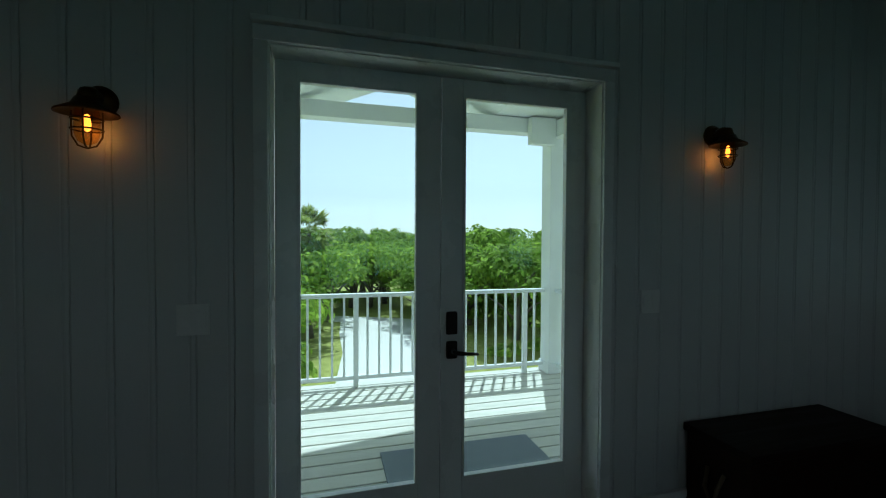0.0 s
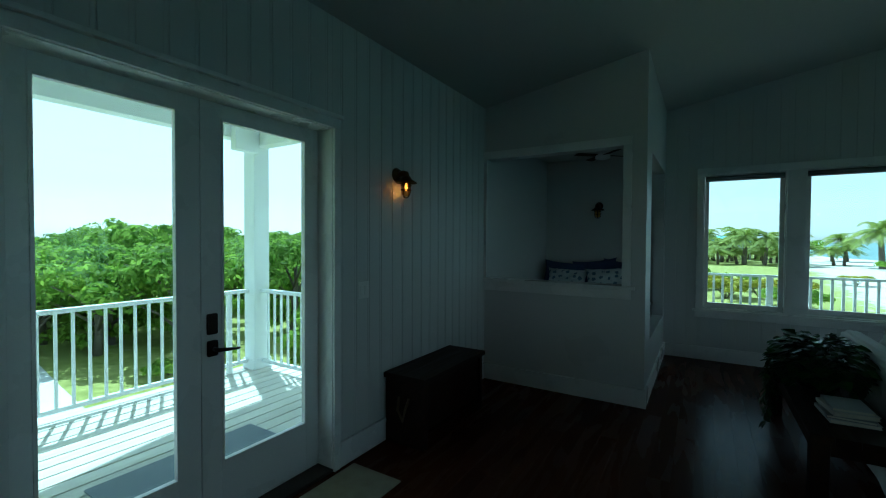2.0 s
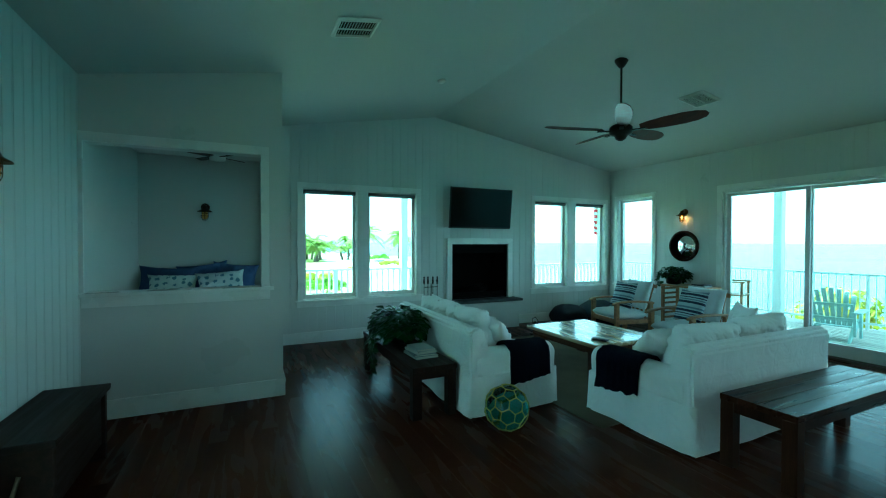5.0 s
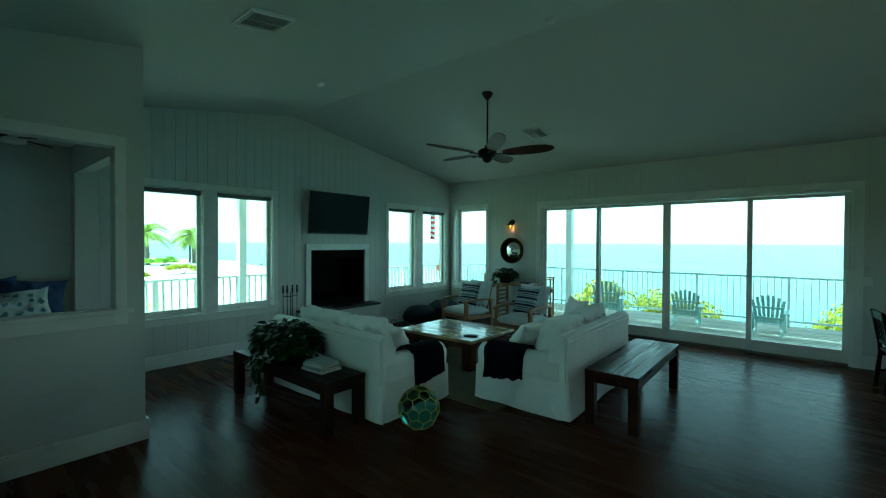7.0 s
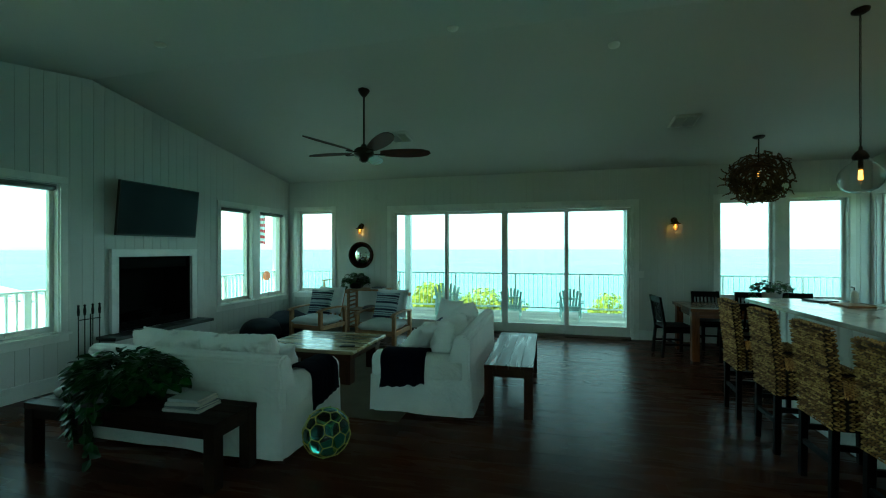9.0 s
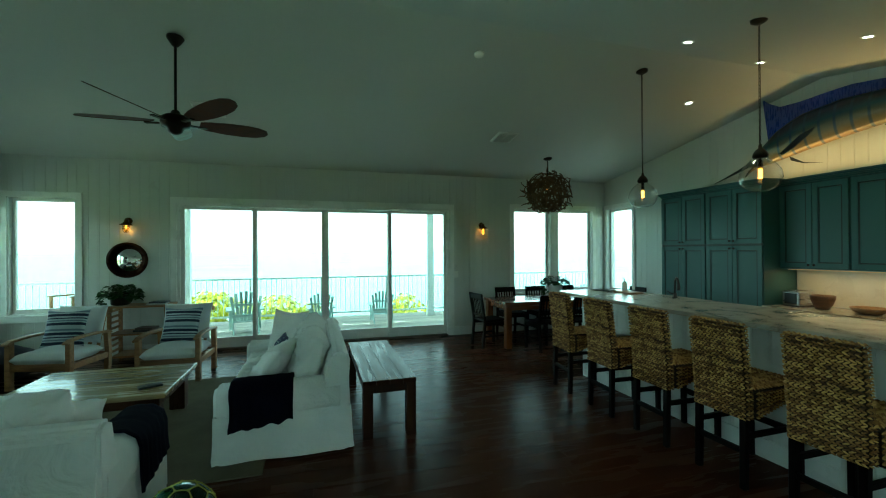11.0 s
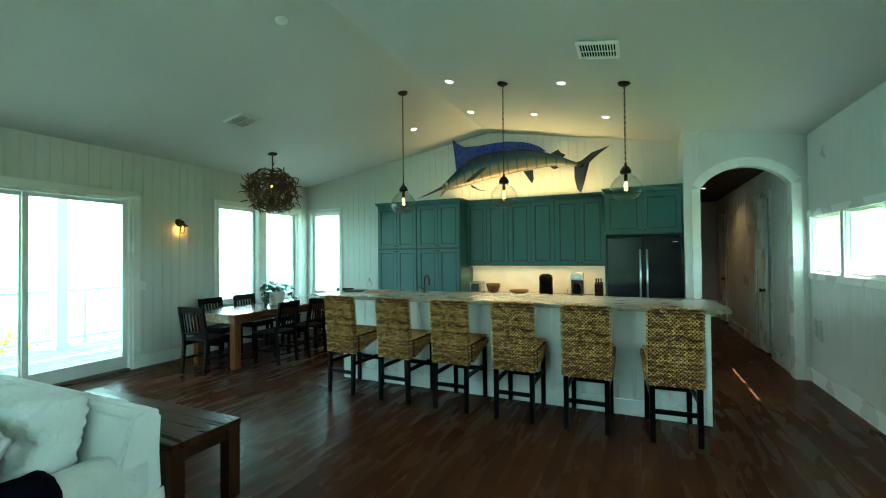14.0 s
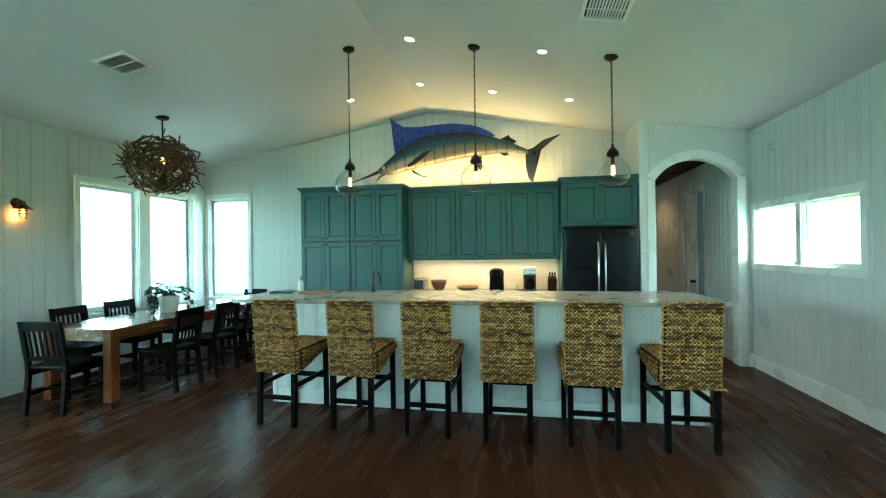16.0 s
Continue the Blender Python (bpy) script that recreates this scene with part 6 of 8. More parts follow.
def dining_chair(m):
    """Faces local -y; the back is at +y."""
    c = thing("dining_chair", "black-brown slat-back wooden dining chair", "dining chair", m, group="chairs round the dining table")
    bm = bmesh.new()
    box(bm, -0.225, 0.225, -0.22, 0.20, 0.43, 0.465, 0.012)
    for v in bm.verts:
        if v.co.z > 0.45:
            v.co.z -= 0.012 * max(0, 1 - (v.co.x / 0.2) ** 2)
    part("seat", bm, DARKWOOD, c)
    for sx in (-1, 1):
        part("front_leg", B(sx * 0.195 - 0.02, sx * 0.195 + 0.02, -0.205, -0.165, 0, 0.43, bev=0.004), DARKWOOD, c)
        bm = bmesh.new()
        prism(bm, [(0.215, 0.0), (0.255, 0.0), (0.215, 0.40), (0.22, 0.50), (0.285, 0.90), (0.25, 0.90), (0.185, 0.50), (0.178, 0.40)], -0.019, 0.019, pose(sx * 0.195, 0, 0, 0, 0, 90))
        part("back_leg", bm, DARKWOOD, c)
        part("side_stretcher", B(sx * 0.195 - 0.01, sx * 0.195 + 0.01, -0.165, 0.205, 0.18, 0.21, bev=0.003), DARKWOOD, c)
        part("side_rail", B(sx * 0.195 - 0.012, sx * 0.195 + 0.012, -0.165, 0.19, 0.37, 0.429), DARKWOOD, c)
    part("stretcher", B(-0.185, 0.185, 0.01, 0.03, 0.18, 0.205, bev=0.003), DARKWOOD, c)
    part("front_rail", B(-0.175, 0.175, -0.195, -0.172, 0.37, 0.429), DARKWOOD, c)
    bk = pose(0, 0.19, 0.50, -9.2, 0, 0)
    part("top_rail", B(-0.215, 0.215, -0.006, 0.022, 0.31, 0.405, bev=0.008, m=bk), DARKWOOD, c)
    part("lower_rail", B(-0.176, 0.176, -0.004, 0.018, 0.02, 0.06, bev=0.004, m=bk), DARKWOOD, c)
    for i in range(6):
        x = -0.14 + i * 0.056
        part("back_slat", B(x - 0.012, x + 0.012, 0.001, 0.012, 0.06, 0.31, bev=0.003, m=bk), DARKWOOD, c)
    return c


first = dining_chair(pose(-1.62, -5.22, 0, 0, 0, -84))
for m in (pose(-2.35, -4.72, 0, 0, 0, 4), pose(-2.98, -4.70, 0, 0, 0, 0), pose(-3.62, -4.72, 0, 0, 0, -3), pose(-2.35, -5.86, 0, 0, 0, 183), pose(-3.0, -5.87, 0, 0, 0, 180), pose(-3.65, -5.86, 0, 0, 0, 178), pose(-4.50, -5.28, 0, 0, 0, 90)):
    copy_thing(first, m)
potted("potted_plant", "leafy plant in a white ceramic pot on the dining table", pose(-2.95, -5.30, 0.761), (0.25, 0.22, 0.12), 170, 0.075, 4, [(0, 0), (0.10, 0), (0.105, 0.02), (0.125, 0.2), (0.13, 0.215), (0.12, 0.215), (0.11, 0.17), (0, 0.17)], 12, 0.16, 0.27, None, CERAMIC)

# ---- wall and ceiling fixtures ----
AMBER = pane_glass("amber_lamp_glass", (0.98, 0.74, 0.36), 0.6)
LAMPS = []


def sconce(m, label, lit=True):
    """A ship's wall lamp: local y points into the wall, the bulb hangs 0.13 m in front of it."""
    m = m @ Matrix.Diagonal((0.86, 0.74, 0.86, 1))
    s = thing("wall_sconce", label, "wall lamp", m, group="caged wall lamps")
    metal = BRONZE if lit else OILBRONZE
    bm = bmesh.new()
    lathe(bm, [(0, 0), (0.065, 0), (0.065, 0.012), (0.05, 0.022), (0.045, 0.045), (0, 0.05)], 22)
    bmesh.ops.transform(bm, matrix=pose(0, 0, 0.13, 90, 0, 0), verts=bm.verts)
    part("backplate", bm, metal, s)
    part("arm", tube(bmesh.new(), [(0, -0.04, 0.13), (0, -0.09, 0.14), (0, -0.125, 0.13), (0, -0.13, 0.10)], [0.028, 0.028, 0.032, 0.036], 12), metal, s)
    part("shade", lathe(bmesh.new(), [(0.0, 0.115), (0.04, 0.112), (0.055, 0.085), (0.105, 0.058), (0.108, 0.05), (0.10, 0.052), (0.05, 0.075), (0.0, 0.08)], 26, (0, -0.13, 0)), metal, s)
    g = part("glass_jar", lathe(bmesh.new(), [(0.038, 0.07), (0.043, 0.03), (0.042, -0.03), (0.032, -0.058), (0.012, -0.07), (0, -0.071)], 20, (0, -0.13, 0)), AMBER, s)
    g.visible_shadow = False
    bm = bmesh.new()
    for k in range(2):
        a = math.pi * k / 2 + 0.12
        pts = [(0.05 * math.cos(a) * r, -0.13 + 0.05 * math.sin(a) * r, z) for r, z in ((1, 0.06), (1.02, 0.0), (0.98, -0.04), (0.6, -0.075), (0, -0.085), (-0.6, -0.075), (-0.98, -0.04), (-1.02, 0.0), (-1, 0.06))]
        tube(bm, pts, 0.0035, 6)
    for z in (0.028, -0.012):
        tube(bm, [(0.053 * math.cos(2 * math.pi * i / 20), -0.13 + 0.053 * math.sin(2 * math.pi * i / 20), z) for i in range(20)], 0.0035, 6, closed=True)
    part("cage", bm, metal, s)
    if lit:
        w = s.matrix_basis @ Vector((0, -0.13, -0.001))
        bm = bmesh.new()
        lathe(bm, [(0, 0.05), (0.009, 0.045), (0.014, 0.01), (0.012, -0.012), (0, -0.022)], 12, (0, -0.13, 0))
        part("bulb", bm, FILAMENT_N if w.y > 0 else FILAMENT, s, "glowing amber filament bulb")
        w = s.matrix_basis @ Vector((0, -0.062, -0.02))
        LAMPS.append(lamp("sconce_lamp", "POINT", tuple(w), 0.065 if w.y > 0 else 0.085, (1.0, 0.36, 0.06), size=0.0))
    return s


sconce(ON["north"] @ pose(-0.80, 0, 1.855), "lit aged-brass caged wall lamp beside the entrance")
sconce(ON["north"] @ pose(1.955, 0, 1.925), "lit aged-brass caged wall lamp near the bench")
sconce(ON["south"] @ pose(-4.0, 0, 1.99), "lit aged-brass caged wall lamp above the round mirror")
sconce(ON["south"] @ pose(1.90, 0, 2.0), "lit aged-brass caged wall lamp between sliders and dining windows")
sconce(ON["east"] @ pose(-1.35, 0, 1.92), "unlit dark caged wall lamp inside the alcove", lit=False)

# round mirror
mi = thing("round_mirror", "round wall mirror in a dark wooden hoop frame", "mirror", ON["south"] @ pose(-4.01, -0.004, 1.495, 90, 0, 0))
part("mirror_glass", lathe(bmesh.new(), [(0, 0.012), (0.235, 0.012), (0.235, 0.004), (0, 0.004)], 48), MIRROR, mi)
part("frame", lathe(bmesh.new(), [(0.232, 0.0), (0.232, 0.035), (0.24, 0.04), (0.268, 0.04), (0.275, 0.032), (0.275, 0.0)], 56), TABLEWOOD, mi)


def grille(y, x, size=(0.355, 0.33)):
    """A ceiling register on the slope at (x, y): a stepped flange round a row of curved blades."""
    slope = math.degrees(math.atan(SLOPE_S)) if y < RIDGE_Y else -math.degrees(math.atan(SLOPE_N))
    v = thing("ceiling_vent", "white metal ceiling air vent with curved blades", "air vent", pose(x, y, ceil_z(y) - 0.002, slope, 0, 0) @ pose(0, 0, 0, 0, 0, 90), group="ceiling vents")
    w, d = size[0] / 2, size[1] / 2
    part("backing", B(-w + 0.03, w - 0.03, -d + 0.03, d - 0.03, -0.004, -0.001), SOOT, v)
    bm = bmesh.new()
    for k, (o, z) in enumerate(((0.0, -0.012), (0.016, -0.024))):
        i = o + (0.020 if k == 0 else 0.012)
        for q in ((-w + o, w - o, -d + o, -d + i), (-w + o, w - o, d - i, d - o), (-w + o, -w + i, -d + i, d - i), (w - i, w - o, -d + i, d - i)):
            box(bm, *q, z, -0.001, 0.002)
    box(bm, -w + 0.03, w - 0.03, -0.006, 0.006, -0.022, -0.016)
    part("frame", bm, WHITEPLASTIC, v)
    n = 12
    mb = bmesh.new()
    pts = [(-0.004, -0.003), (0.001, -0.012), (0.008, -0.019), (0.0105, -0.0175), (0.0035, -0.0105), (-0.0015, -0.002)]
    prism(mb, pts, -d + 0.032, d - 0.032)
    me = mesh_of("blade", mb, WHITEPLASTIC)
    for i in range(n):
        ob = new("blade", me)
        ob.parent = v
        ob.location = (-w + 0.048 + (2 * w - 0.10) * i / (n - 1), 0, 0)
    return v


grille(0.0, 2.50)
grille(-4.335, 2.47)
grille(-4.44, -1.545)
grille(-0.07, -1.55)


def on_ceiling(x, y):
    slope = math.degrees(math.atan(SLOPE_S)) if y < RIDGE_Y else -math.degrees(math.atan(SLOPE_N))
    return pose(x, y, ceil_z(y), slope, 0, 0)


for x, y in ((-2.30, -1.82), (-3.53, -2.01), (-3.58, -3.0), (-2.36, -0.51), (-3.56, -1.07), (-3.60, -0.13)):
    d = thing("recessed_light", "small lit recessed ceiling downlight", "downlight", on_ceiling(x, y), group="recessed kitchen lights")
    part("trim_ring", lathe(bmesh.new(), [(0.036, -0.001), (0.039, -0.008), (0.055, -0.006), (0.057, -0.001)], 28), WHITEPLASTIC, d)
    part("lens", lathe(bmesh.new(), [(0, -0.003), (0.036, -0.003), (0.036, -0.0012), (0, -0.0012)], 24), DOWNLIGHT, d)
    LAMPS.append(lamp("downlight_lamp", "SPOT", (x, y, ceil_z(y) - 0.03), 1.6, (1.0, 0.80, 0.55), (x, y, 0), 0.04, spot=100))
d = thing("recessed_light", "small lit recessed hall downlight", "downlight", pose(-7.0, 1.4, 2.78))
part("trim_ring", lathe(bmesh.new(), [(0.036, -0.001), (0.039, -0.008), (0.055, -0.006), (0.057, -0.001)], 28), WHITEPLASTIC, d)
part("lens", lathe(bmesh.new(), [(0, -0.003), (0.036, -0.003), (0.036, -0.0012), (0, -0.0012)], 24), DOWNLIGHT, d)
LAMPS.append(lamp("downlight_lamp", "SPOT", (-7.0, 1.4, 2.75), 1.5, (1.0, 0.55, 0.24), (-7.0, 1.4, 0), 0.04, spot=130))
for x, y in ((1.1, -1.98), (3.84, -1.4), (-0.4, -2.6)):
    d = thing("smoke_detector", "small round white ceiling detector", "smoke detector", on_ceiling(x, y), group="ceiling detectors")
    part("housing", lathe(bmesh.new(), [(0, -0.035), (0.03, -0.034), (0.05, -0.02), (0.055, -0.001), (0, -0.001)], 22), WHITEPLASTIC, d)

# pendants over the bar
for x, y in ((-2.365, -2.506), (-2.365, -1.172), (-2.369, 0.124)):
    top = ceil_z(y)
    p_ = thing("pendant_light", "clear glass globe pendant on a bronze chain", "pendant lamp", pose(x, y, 0), group="pendants over the bar")
    part("canopy", lathe(bmesh.new(), [(0, top - 0.035), (0.03, top - 0.033), (0.06, top - 0.015), (0.066, top + 0.012), (0, top + 0.012)], 22), OILBRONZE, p_)
    GC = 2.23
    bm = bmesh.new()
    z, k = top - 0.03, 0
    while z > GC + 0.26:
        pts = []
        for i in range(10):
            a = 2 * math.pi * i / 10
            h = 0.008 * math.cos(a)
            pts.append((h if k % 2 else 0, 0 if k % 2 else h, z - 0.019 + 0.019 * math.sin(a)))
        tube(bm, pts, 0.0026, 5, closed=True)
        z -= 0.0305
        k += 1
    tube(bm, [(0.004, 0.004, top - 0.03), (0.006, -0.003, (top + GC) / 2), (0.0, 0.0, GC + 0.22)], 0.0025, 6)
    part("chain", bm, OILBRONZE, p_)
    part("socket_cap", lathe(bmesh.new(), [(0, GC + 0.27), (0.012, GC + 0.265), (0.014, GC + 0.235), (0.034, GC + 0.22), (0.052, GC + 0.19), (0.058, GC + 0.165), (0.052, GC + 0.16), (0.05, GC + 0.15), (0, GC + 0.15)], 24), OILBRONZE, p_)
    prof = [(0.048, 0.155), (0.06, 0.135), (0.105, 0.10), (0.145, 0.045), (0.155, -0.01), (0.145, -0.06), (0.11, -0.105), (0.06, -0.128), (0, -0.135)]
    g = part("globe", lathe(bmesh.new(), [(r, GC + h) for r, h in prof], 40), CLEAR, p_, "clear glass globe")
    g.visible_shadow = False
    part("lamp_holder", tube(bmesh.new(), [(0, 0, GC + 0.15), (0, 0, GC + 0.08)], 0.018, 12), OILBRONZE, p_)
    b_ = part("bulb", lathe(bmesh.new(), [(0.012, GC + 0.08), (0.02, GC + 0.055), (0.022, GC + 0.01), (0.014, GC - 0.03), (0.0, GC - 0.035)], 18), AMBER, p_)
    b_.visible_shadow = False
    bm = bmesh.new()
    for i in range(6):
        a = i * math.pi / 3
        tube(bm, [(0.009 * math.cos(a), 0.009 * math.sin(a), GC + 0.06), (0.010 * math.cos(a + 0.5), 0.010 * math.sin(a + 0.5), GC - 0.02)], 0.0065, 6)
    part("filament", bm, FILAMENT, p_, "glowing filament")
    LAMPS.append(lamp("pendant_lamp", "POINT", (x, y, GC + 0.02), 0.7, (1.0, 0.60, 0.24), size=0.0))

# driftwood chandelier
BRANCH = wood("grey_brown_driftwood", (0.06, 0.034, 0.018), (0.135, 0.08, 0.046), (0.24, 0.15, 0.09), 0.8, 2, 0.35, 2.0)
ch = thing("twig_chandelier", "globe chandelier of tangled driftwood branches", "chandelier", pose(-2.72, -5.15, 2.62))
rg = random.Random(8)
ctop = ceil_z(-5.15) - 2.62
part("canopy", lathe(bmesh.new(), [(0, ctop - 0.03), (0.05, ctop - 0.028), (0.075, ctop - 0.01), (0.08, ctop + 0.012), (0, ctop + 0.012)], 22), OILBRONZE, ch)
part("rod", tube(bmesh.new(), [(0, 0, -0.05), (0, 0, ctop - 0.02)], 0.009, 8), OILBRONZE, ch)
for k in range(200):
    d = Vector((rg.gauss(0, 1), rg.gauss(0, 1), rg.gauss(0, 0.85))).normalized()
    side = d.orthogonal().normalized()
    side.rotate(Matrix.Rotation(rg.uniform(0, 6.28), 3, d))
    ln = rg.uniform(0.24, 0.56)
    base_r = 0.40 * rg.uniform(0.6, 1.0)
    pts, rad = [], []
    for i in range(6):
        t = i / 5 - 0.5
        p = d * base_r + side * ln * t
        p = p.normalized() * (base_r * (1 + 0.6 * (abs(t) ** 2) * rg.uniform(-0.5, 1.0)))
        p += Vector((rg.uniform(-1, 1), rg.uniform(-1, 1), rg.uniform(-1, 1))) * 0.022
        pts.append((p.x, p.y, max(p.z * 0.98, -0.35 + 0.07 * rg.random())))
        rad.append(rg.uniform(0.009, 0.017) * (1 - 0.5 * i / 5))
    part("branch", tube(bmesh.new(), pts, rad, 5), BRANCH, ch)
for k in range(26):
    d = Vector((rg.gauss(0, 1), rg.gauss(0, 1), rg.gauss(0, 0.8))).normalized()
    p0 = Vector((d.x * 0.40, d.y * 0.40, max(d.z * 0.38, -0.28)))
    e = (d + Vector((rg.uniform(-1, 1), rg.uniform(-1, 1), rg.uniform(-1, 1))) * 0.8).normalized()
    pts = [p0, p0 + e * 0.08 + Vector((0, 0, 0.01)), p0 + e * rg.uniform(0.09, 0.13) + Vector((0, 0, 0.04 * rg.uniform(-1, 1)))]
    part("twig", tube(bmesh.new(), pts, [0.011, 0.009, 0.005], 5), BRANCH, ch)
part("lamp_holder", tube(bmesh.new(), [(0, 0, 0.20), (0, 0, 0.12)], 0.018, 10), OILBRONZE, ch)
part("bulb", lathe(bmesh.new(), [(0, 0.12), (0.014, 0.11), (0.024, 0.075), (0.016, 0.045), (0, 0.035)], 14), emitter("dim_amber_bulb", (1.0, 0.36, 0.06), 1.1), ch, "amber filament bulb")
LAMPS.append(lamp("chandelier_lamp", "POINT", (-2.72, -5.15, 2.64), 0.6, (1.0, 0.42, 0.10), size=0.0))

# ceiling fan
fx, fy = 2.452, -2.975
fn = thing("ceiling_fan", "bronze ceiling fan with five mahogany blades", "ceiling fan", pose(fx, fy, 2.80))
ft_ = ceil_z(fy) - 2.80
part("canopy", lathe(bmesh.new(), [(0, ft_ - 0.08), (0.025, ft_ - 0.078), (0.05, ft_ - 0.045), (0.072, ft_ - 0.01), (0.074, ft_ + 0.01), (0, ft_ + 0.01)], 24), OILBRONZE, fn)
part("downrod", tube(bmesh.new(), [(0, 0, 0.05), (0, 0, ft_ - 0.07)], 0.012, 10), OILBRONZE, fn)
part("motor", lathe(bmesh.new(), [(0, 0.12), (0.03, 0.115), (0.045, 0.08), (0.085, 0.07), (0.12, 0.045), (0.125, 0.0), (0.115, -0.035), (0.07, -0.05), (0.055, -0.085), (0.025, -0.105), (0, -0.11)], 30), OILBRONZE, fn)
for k in range(5):
    m = pose(0, 0, 0.0, 0, 0, -9 + 72 * k)
    bm = bmesh.new()
    box(bm, 0.09, 0.26, -0.022, 0.022, -0.008, 0.004, 0.004, m)
    part("blade_iron", bm, OILBRONZE, fn)
    bm = bmesh.new()
    out = [(0.20, 0.045), (0.28, 0.065), (0.45, 0.085), (0.62, 0.088), (0.74, 0.075), (0.82, 0.045), (0.845, 0.0)]
    ring = out + [(x, -y) for x, y in out[-2::-1]]
    tw = pose(0, 0, 0.008, 0, 0, -9 + 72 * k) @ pose(0, 0, 0, -24, -3, 0)
    a = [bm.verts.new(tw @ Vector((x, y, 0.004))) for x, y in ring]
    b = [bm.verts.new(tw @ Vector((x, y, -0.004))) for x, y in ring]
    bm.faces.new(a)
    bm.faces.new(b[::-1])
    for i in range(len(a)):
        bm.faces.new((a[i], b[i], b[(i + 1) % len(a)], a[(i + 1) % len(a)]))
    bmesh.ops.recalc_face_normals(bm, faces=bm.faces)
    part("blade", bm, FANBLADE, fn)

# small fan in the alcove
af = thing("alcove_fan", "small dark-bladed ceiling fan in the alcove", "ceiling fan", pose(4.9, 1.15, 2.60))
part("motor", lathe(bmesh.new(), [(0, 0.12), (0.05, 0.12), (0.05, 0.10), (0.015, 0.09), (0.015, 0.06), (0.09, 0.04), (0.09, -0.04), (0, -0.06)], 20), WHITEPLASTIC, af)
for k in range(4):
    part("blade", B(0.08, 0.36, -0.04, 0.04, -0.004, 0.004, bev=0.003, m=pose(0, 0, 0, 10, 0, 40 + 90 * k)), BENCHWOOD, af)

# switches
for where, u, z in (("north", 1.575, 1.17), ("south", 1.36, 1.16), ("north", -0.51, 1.17)):
    s = thing("light_switch", "white double light switch on the wall", "light switch", ON[where] @ pose(u, -0.001, z), group="light switches")
    part("plate", B(-0.057, 0.057, -0.006, 0.0, -0.06, 0.06, bev=0.003), WHITEPLASTIC, s)
    for dx in (-0.024, 0.024):
        part("rocker", B(dx - 0.016, dx + 0.016, -0.010, -0.006, -0.033, 0.033, bev=0.002), WHITEPLASTIC, s)

# marlin on the gable wall
BACK, nt, p = principled("marlin_skin_with_belly_glow")
tc = nt.nodes.new("ShaderNodeTexCoord")
sx = node(nt, "ShaderNodeSeparateXYZ", {0: tc.outputs["Object"]})
# height across the body, following its bent spine
q1 = node(nt, "ShaderNodeMath", {0: sx.outputs[0], 1: -0.0565}, operation="ADD")
q2 = node(nt, "ShaderNodeMath", {0: q1.outputs[0], 1: q1.outputs[0]}, operation="MULTIPLY")
q3 = node(nt, "ShaderNodeMath", {0: q2.outputs[0], 1: 0.17}, operation="MULTIPLY_ADD")
nt.links.new(sx.outputs[2], q3.inputs[2])
nz = node(nt, "ShaderNodeTexNoise", {"Vector": tc.outputs["Object"], "Scale": 7.0, "Detail": 4.0})
q4 = node(nt, "ShaderNodeMath", {0: nz.outputs[0], 1: 0.05}, operation="MULTIPLY_ADD")
nt.links.new(q3.outputs[0], q4.inputs[2])
# lowest stop paints a warm glow along the belly; the rest is skin colour
col = ramp(nt, q4.outputs[0], [(0.00, (0.42, 0.24, 0.11)), (0.06, (0.15, 0.12, 0.07)), (0.21, (0.125, 0.125, 0.085)), (0.275, (0.012, 0.075, 0.10)), (0.36, (0.003, 0.018, 0.05))])
mr = node(nt, "ShaderNodeMath", {0: q3.outputs[0], 1: 1.0}, operation="MULTIPLY")
wv = node(nt, "ShaderNodeMath", {0: sx.outputs[0], 1: 40.0}, operation="MULTIPLY")
sn = node(nt, "ShaderNodeMath", {0: wv.outputs[0]}, operation="SINE")
st = node(nt, "ShaderNodeMapRange", {0: sn.outputs[0], 1: 0.72, 2: 0.95, 3: 0.0, 4: 0.8})
mixs = node(nt, "ShaderNodeMix", {0: st.outputs[0], 6: col, 7: (0.012, 0.055, 0.11, 1)}, data_type="RGBA")
nt.links.new(mixs.outputs[2], p.inputs["Base Color"])
p.inputs["Roughness"].default_value = 0.28
p.inputs["Metallic"].default_value = 0.15
FINBLUE = surface("cobalt_fin", (0.003, 0.017, 0.15), (0.006, 0.045, 0.34), 0.3, scale=10, fine=60, stretch=(6, 1, 1))
FINDARK = surface("dark_fin", (0.008, 0.012, 0.018), (0.02, 0.03, 0.045), 0.35, scale=10, fine=60)
MX, MY, MZ = -4.60, -1.60, 2.92
ml = thing("mounted_marlin", "blue marlin trophy mount on the gable wall", "fish mount", pose(MX, MY, MZ, 0, 0, 90))


def loft(bm, stations, n=16):
    """Oval sections (x, top, bottom, half-depth) along a body."""
    rings = []
    for x, t, b, w in stations:
        c, h = (t + b) / 2, (t - b) / 2
        rings.append([bm.verts.new((x, w * math.cos(2 * math.pi * k / n), c + h * math.sin(2 * math.pi * k / n))) for k in range(n)])
    for a, b in zip(rings, rings[1:]):
        for k in range(n):
            bm.faces.new((a[k], a[(k + 1) % n], b[(k + 1) % n], b[k])).smooth = True
    bm.faces.new(rings[0])
    bm.faces.new(rings[-1][::-1])
    bmesh.ops.recalc_face_normals(bm, faces=bm.faces)
    return bm


